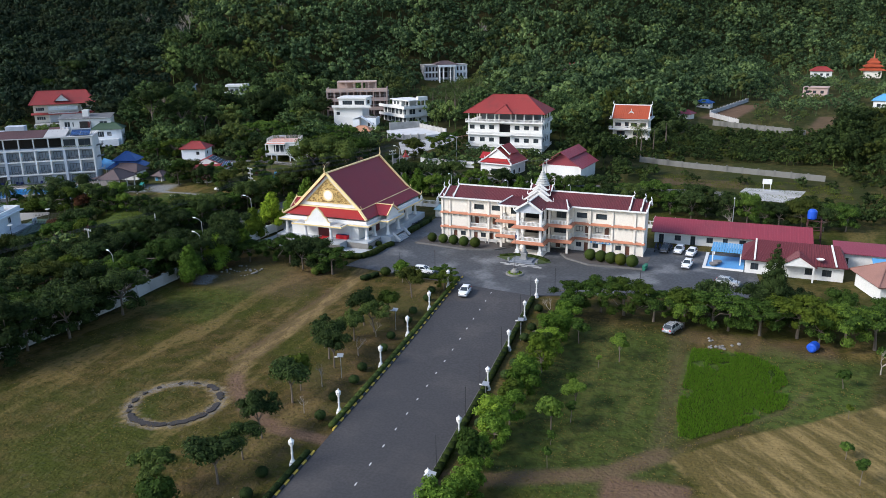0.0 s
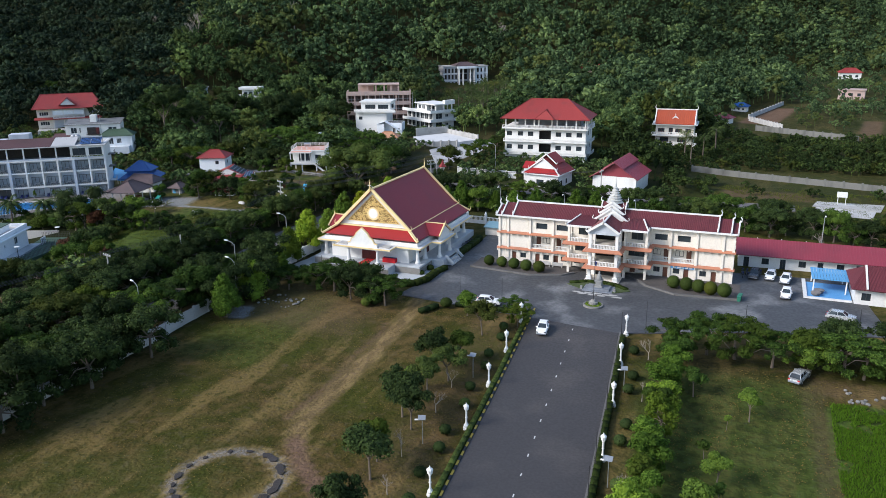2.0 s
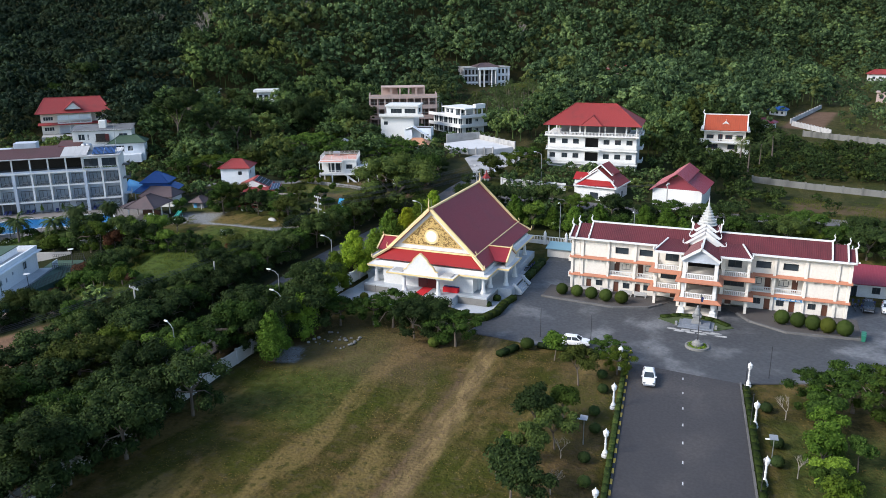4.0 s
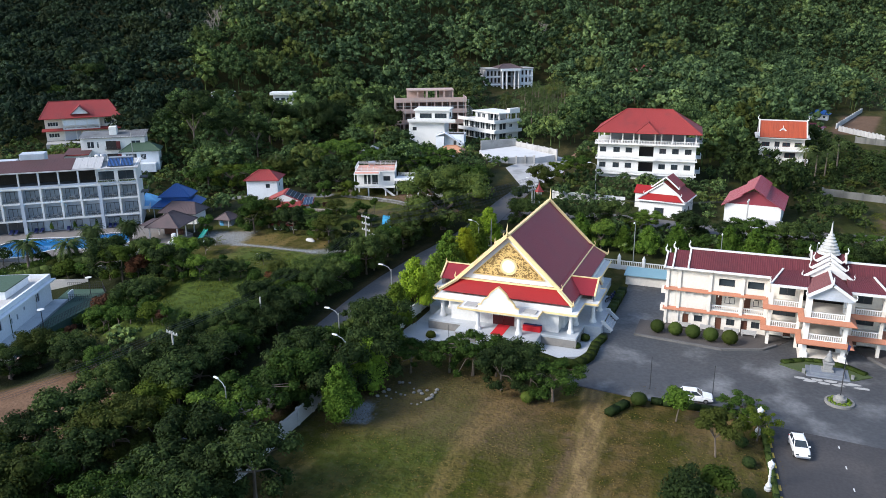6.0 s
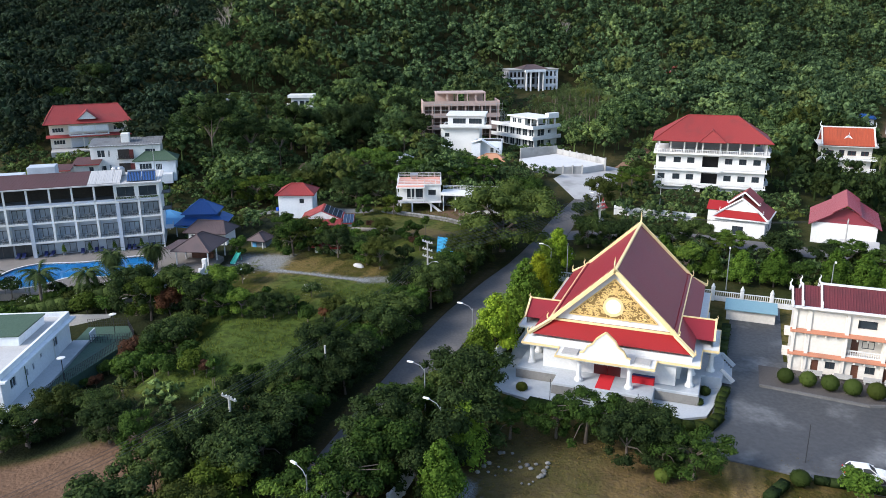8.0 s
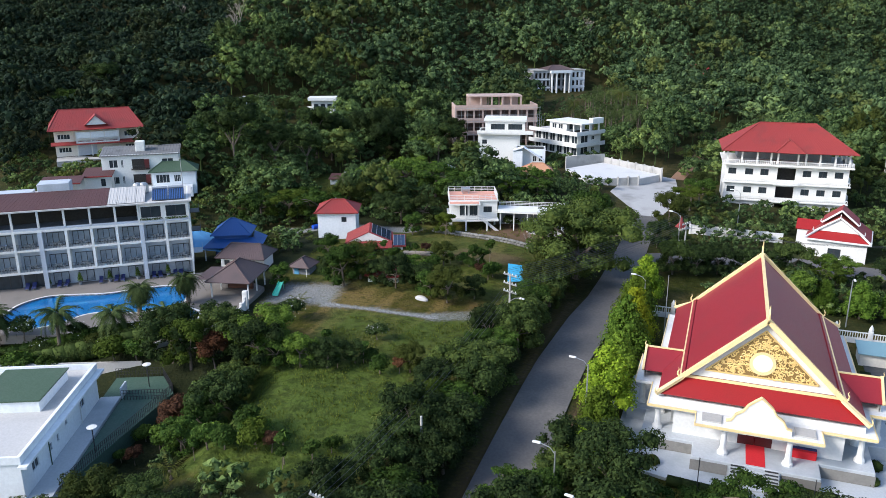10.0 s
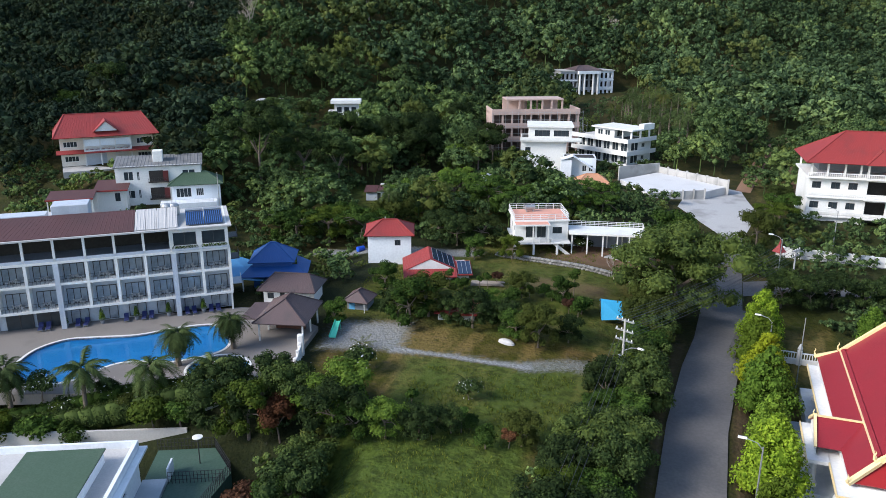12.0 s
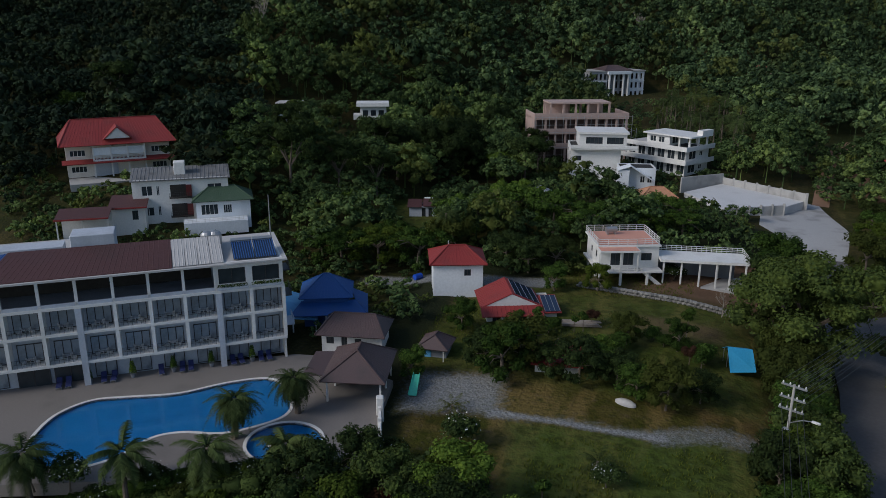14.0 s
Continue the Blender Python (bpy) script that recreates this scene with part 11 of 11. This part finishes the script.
for k, (x, y) in enumerate([(-94.7, 112.4), (-92.1, 111.6), (-99.3, 113.4), (-83.3, 106.2), (-85.1, 107.9), (-87.9, 109.1), (-93.7, 150.6), (-94.9, 182)]):
    o = thing("banana_plant", x, y, height(x, y), (71 * k) % 360, "clump of broad arching leaves at the meadow edge", "plant", "banana plants")
    s = 1.1 + 0.15 * (k % 3)
    o.scale = (s, s, s * 1.15)
    for nm, mesh in (("stem", LOW_PALM[0]), ("crown", LOW_PALM[1])):
        c = new(nm, mesh)
        c.parent = o


def bare_tree(seed):
    """A leafless tree: a trunk that forks four times."""
    g = random.Random(seed)
    b = Build()

    def grow(p, d, length, r, depth):
        q = p + d * length
        b.tube([p, p.lerp(q, 0.5) + Vector((g.uniform(-1, 1), g.uniform(-1, 1), 0)) * 0.06 * length, q], [r, r * 0.85, r * 0.65], 5)
        if depth:
            for _ in range(3 if depth > 1 else 4):
                e = (d + Vector((g.uniform(-0.8, 0.8), g.uniform(-0.8, 0.8), g.uniform(-0.1, 0.5)))).normalized()
                grow(q, e, length * g.uniform(0.55, 0.8), r * 0.55, depth - 1)
    grow(Vector((0, 0, -0.5)), Vector((0.05, 0, 1)), 6.0, 0.35, 4)
    mesh = bpy.data.meshes.new("bare_tree")
    mesh.from_pydata(b.v, [], b.f)
    mesh.materials.append(PALE_BARK)
    return mesh


BARE = [bare_tree(s) for s in (3, 4)]
for k, (x, y) in enumerate([(-230, 312), (-265, 326), (-119, 452), (-208, 369), (-236, 326)]):
    o = tagged(new("bare_tree", BARE[k % 2]), "leafless pale grey tree standing out of the forest", "tree", "bare forest trees")
    o.matrix_basis = pose(x, y, height(x, y), 0, 0, 80 * k) @ Matrix.Scale(0.95, 4)
# clipped planting below the pool
leafy_bar("hedge", [(-166, 126.0), (-147, 127.6), (-134.5, 132.8), (-122.5, 138.0)], 1.5, 2.6, "tall dark hedge below the pool deck", LEAF_MID)
for k, t in enumerate(np.linspace(0, 1, 19)):
    x = -160 + 38.5 * t
    y = 125.0 + 0.075 * (x + 168) if x < -146 else 126.6 + 0.416 * (x + 146)
    plant(SHRUB[k % 2], x, y + 0.9, 1.0 + 0.35 * (k % 3), "leafy shrub behind the white garden wall", "wall shrubs", "shrub", rng=palm_dice)
for k, (x, y, s) in enumerate([(-150, 123.0, 2.2), (-146, 124.2, 1.8), (-140.5, 126.0, 2.3), (-136.5, 127.6, 2.5), (-133, 129, 1.9), (-124.5, 132.6, 2.4), (-121.5, 133.5, 2.0), (-155, 122.5, 2.2)]):
    plant(SHRUB[k % 2], x, y, s, "large leafy shrub before the white garden wall", "wall shrubs", "shrub", rng=palm_dice)
for k, (x, y) in enumerate([(-150.5, 128.4), (-142.0, 130.0), (-139.0, 131.2), (-131.8, 133.8), (-123.6, 137.2), (-119.2, 141.2)]):
    plant(BLOSSOM, x, y, 0.85 + 0.1 * (k % 3), "frangipani bush with white blossoms", "frangipani bushes", "flowering_bush", z=DECK_Z - 0.4, rng=palm_dice)

# ---- loose things ----
o = thing("storage_drum", 54.6, 116.8, height(54.6, 116.8), 66, "blue plastic storage drum lying at the field edge", "drum")
part("drum", Build().tube([(-0.9, 0, 0.75), (-0.7, 0, 0.75), (0.7, 0, 0.75), (0.9, 0, 0.75)], [0.5, 0.72, 0.72, 0.5], 14), BLUE_PLASTIC, o)
part("drum_neck", Build().tube([(0.88, 0, 0.75), (1.05, 0, 0.75)], 0.25, 10), BLUE_PLASTIC, o)
rock_rng = random.Random(21)


def rock_mesh(seed, r):
    g = random.Random(seed)
    return Build().rings([[(r * k * math.cos(a) * g.uniform(0.8, 1.15), r * k * math.sin(a) * g.uniform(0.8, 1.15), r * z) for a in [i * 0.785 for i in range(8)]] for k, z in ((0.8, -0.2), (1.0, 0.2), (0.8, 0.55), (0.35, 0.75))])


for k in range(14):
    x, y = 41.8 + rock_rng.uniform(-2.4, 2.6), 114.8 + rock_rng.uniform(-1.8, 1.8)
    o = tagged(part("rock", rock_mesh(k, rock_rng.uniform(0.16, 0.36)), STONE), "pale broken rock at the field edge", "rock", "field rocks")
    o.matrix_basis = pose(x, y, height(x, y))
for k in range(26):
    x, y = -50 + rock_rng.uniform(-3.6, 3.6), 118.5 + rock_rng.uniform(-2.6, 2.6)
    o = tagged(part("rock", rock_mesh(40 + k, rock_rng.uniform(0.12, 0.35)), STONE), "grey rubble stone in the dusty corner", "rock", "corner rubble")
    o.matrix_basis = pose(x, y, height(x, y))
tarp = thing("tarpaulin_shelter", -80.3, 176.4, 6.2, 15, "bright blue tarpaulin stretched over a low frame", "shelter")
part("sheet", Build().sheet([(-2.0, -2.3, 0.3), (2.2, -2.3, 0.5), (2.2, 0.3, 3.0), (-2.0, 0.3, 3.4)], 0.05).sheet([(-2.0, 0.3, 3.4), (2.2, 0.3, 3.0), (2.2, 2.6, 2.2), (-2.0, 2.6, 2.2)], 0.05), TARP, tarp)
for x in (-1.8, 2.0):
    for y, h in ((0.3, 2.95), (2.2, 2.3)):
        part("pole", Build().box(x - 0.04, y - 0.04, -1.7, x + 0.04, y + 0.04, h), METAL, tarp)
tarp.scale = (0.72, 0.8, 0.8)
boat = thing("upturned_boat", -92.3, 164.0, height(-92.3, 164.0), -20, "pale upturned boat hull beside the gravel", "boat")
part("hull", Build().rings([[(1.3 * k * math.cos(a), 0.62 * k * math.sin(a), z) for a in [i * 0.5236 for i in range(12)]] for k, z in ((1.0, 0.0), (0.95, 0.25), (0.6, 0.5), (0.15, 0.58))]), PALE_CONCRETE, boat)
slide = thing("play_slide", -116.2, 160.3, height(-116.2, 160.3), 100, "mint green plastic slide on the gravel", "slide")
part("chute", Build().sheet([(-1.4, -0.45, 0.15), (1.4, -0.35, 1.5), (1.4, 0.35, 1.5), (-1.4, 0.45, 0.15)][::1], 0.06), MINT, slide)
part("side", Build().beam((-1.4, -0.48, 0.25), (1.4, -0.38, 1.62), 0.06, 0.25).beam((-1.4, 0.48, 0.25), (1.4, 0.38, 1.62), 0.06, 0.25), MINT, slide)
part("ladder", Build().beam((1.7, -0.3, 0), (1.4, -0.3, 1.5), 0.06, 0.06).beam((1.7, 0.3, 0), (1.4, 0.3, 1.5), 0.06, 0.06), MINT, slide)
pile = thing("timber_pile", -100.2, 181.4, height(-100.2, 181.4), 12, "stack of weathered grey timber and sheets on the grass", "timber")
for k in range(14):
    z = 0.15 + 0.13 * (k // 5)
    part("board", Build().beam((-2.6 + 0.1 * (k % 3), -0.9 + 0.42 * (k % 5), z), (2.7 - 0.2 * (k % 4), -0.8 + 0.4 * (k % 5), z + 0.05), 0.24, 0.1), PALE_BARK, pile)
rub = thing("stone_terrace_wall", -103, 196.6, 0, -8, "low dry-stone terrace wall below the villa lawn", "wall", kind="structure")
stone_meshes = []
for k in range(6):
    st = rock_mesh(90 + k, 0.42)
    mesh = bpy.data.meshes.new("stone")
    mesh.from_pydata(st.v, [], st.f)
    mesh.materials.append(STONE)
    stone_meshes.append(mesh)
for i in range(100):
    for j in range(2):
        o = new("stone", stone_meshes[(i * 3 + j) % 6])
        o.parent = rub
        x = 0.24 * i
        wx, wy = -103 + 0.99 * x, 196.6 - 0.139 * x
        o.matrix_basis = pose(x + 0.3 * j, 0.1 * ((i * 7) % 3), height(wx, wy) + 0.1 + 0.42 * j, 0, 0, 50 * i)
barrel = thing("water_barrel", -129, 195, height(-129, 195), 60, "blue barrel lying beside the lane", "barrel")
part("barrel", Build().tube([(-0.7, 0, 0.5), (0.7, 0, 0.5)], 0.5, 12), BLUE_PLASTIC, barrel)
part("barrel_cap", Build().tube([(0.7, 0, 0.5), (0.76, 0, 0.5)], 0.2, 8), WHITE, barrel)
sgn = thing("field_sign", 46.7, 222.6, height(46.7, 222.6), 0, "white notice board on two posts in the scrub field", "sign")
part("board", Build().soft_box(-1.2, -0.05, 2.0, 1.2, 0.05, 3.4, 0.03), WHITE, sgn)
for x in (-0.9, 0.9):
    part("post", Build().box(x - 0.07, -0.05, 0, x + 0.07, 0.05, 2.0), WHITE, sgn)
b = Build().prism([(40, 219), (55, 217.5), (57, 227), (42, 229)], 1.6, height(48, 223) + 0.06)
tagged(part("concrete_pad", b, CONCRETE), "cracked grey concrete pad in the scrub field", "pad", kind="structure")
pole_shrine = thing("spirit_house", -56.4, 209.0, height(-56.4, 209.0), 0, "small red-roofed spirit house on a post", "shrine")
part("post", Build().lathe(0, 0, [(0.5, 0), (0.3, 0.4), (0.25, 3.6), (0.6, 3.8)], 8), WHITE, pole_shrine)
part("roof", Build().lathe(0, 0, [(1.2, 4.6), (0.7, 5.3), (0.3, 6.0), (0.03, 7.2)], 4), RED_TILE, pole_shrine)
part("cella", Build().box(-0.5, -0.5, 3.8, 0.5, 0.5, 4.6), CREAM, pole_shrine)
pole_shrine.scale = (1, 1, 0.85)


def blades(name, region, n, size, tall, material, label, seed, patchy=-0.1, outline=None):
    """Standing tufts of grass over a region given as turned rectangles."""
    rng = np.random.default_rng(seed)
    pts = []
    for cx, cy, hx, hy, yaw in region:
        k = int(n * hx * hy / sum(r[2] * r[3] for r in region))
        u, v = rng.uniform(-hx, hx, k), rng.uniform(-hy, hy, k)
        c, s = math.cos(radians(yaw)), math.sin(radians(yaw))
        pts += [(cx + c * a - s * d, cy + s * a + c * d) for a, d in zip(u, v)]
    pts = [(x, y) for x, y in pts if noise.noise((0.22 * x, 0.22 * y, seed)) + 0.5 * noise.noise((0.8 * x, 0.8 * y, seed)) > patchy and (outline is None or within(x, y, outline, 1.6) > 0.5 + 0.4 * noise.noise((1.1 * x, 1.1 * y, 4)))]
    p = np.array([(x, y, height(x, y)) for x, y in pts])
    a = rng.uniform(0, 6.283, len(p))
    w = np.c_[np.cos(a), np.sin(a), np.zeros(len(p))] * size * rng.uniform(0.6, 1.3, (len(p), 1))
    up = np.c_[rng.normal(size=(len(p), 2)) * 0.3 * tall, rng.uniform(0.6, 1.2, len(p)) * tall]
    verts = np.stack([p - w, p + w, p + w * 0.4 + up, p - w * 0.4 + up], 1).reshape(-1, 3)
    ob = new(name, array_mesh(name, verts, np.arange(4 * len(p)).reshape(-1, 4), material))
    return tagged(ob, label, "grass", kind="stuff")


GRASS_LUSH = foliage("tall_grass", (0.080, 0.165, 0.012), (0.155, 0.300, 0.024), 0.3)
GRASS_DULL = foliage("meadow_grass", (0.055, 0.078, 0.010), (0.165, 0.185, 0.034), 0.2)
GRASS_DRY = foliage("dry_grass", (0.075, 0.075, 0.03), (0.18, 0.15, 0.07), 0.1)
blades("green_plot_grass", [(44.5, 99.2, 6.6, 13.4, 0)], 34000, 0.035, 0.3, GRASS_LUSH, "patch of tall bright green grass", 61, -0.45, GREEN_PLOT)
blades("meadow_grass", [(-92, 128, 8, 11, 8), (-90, 148, 10, 8, 10), (-96, 200, 10, 6, 0), (-108, 178, 12, 8, 0), (42, 224, 26, 12, -4)], 30000, 0.05, 0.24, GRASS_DULL, "rough meadow grass and weeds", 62)
blades("field_grass", [(-30, 90, 26, 42, 0), (38, 92, 22, 26, 0)], 26000, 0.09, 0.10, GRASS_DRY, "short dry tufts over the mown fields", 63)
scrub = random.Random(23)
for k in range(46):
    x, y = scrub.uniform(-110, -84), scrub.choice([scrub.uniform(138, 144), scrub.uniform(116, 121), scrub.uniform(174, 182)])
    plant((SHRUB + SAPLING[:1])[k % 3] if k % 9 else RUSTY, x, y, scrub.uniform(0.9, 1.9) if k % 9 else 0.5, "leafy shrub in the rough meadow", "meadow shrubs", "shrub", rng=scrub)
for k, (x, y) in enumerate([(26, 101), (24, 93.5), (26, 84.5), (25, 78.5), (26, 73.5), (58, 106), (58, 97.5), (57, 87.5), (58, 82.5), (-15.8, 99.4), (-15, 93), (-14.4, 96), (49, 104)]):
    plant(SAPLING[k % 2], x, y, 0.9 + 0.25 * (k % 3), "thin young sapling planted in the field", "field saplings", "sapling", rng=scrub)
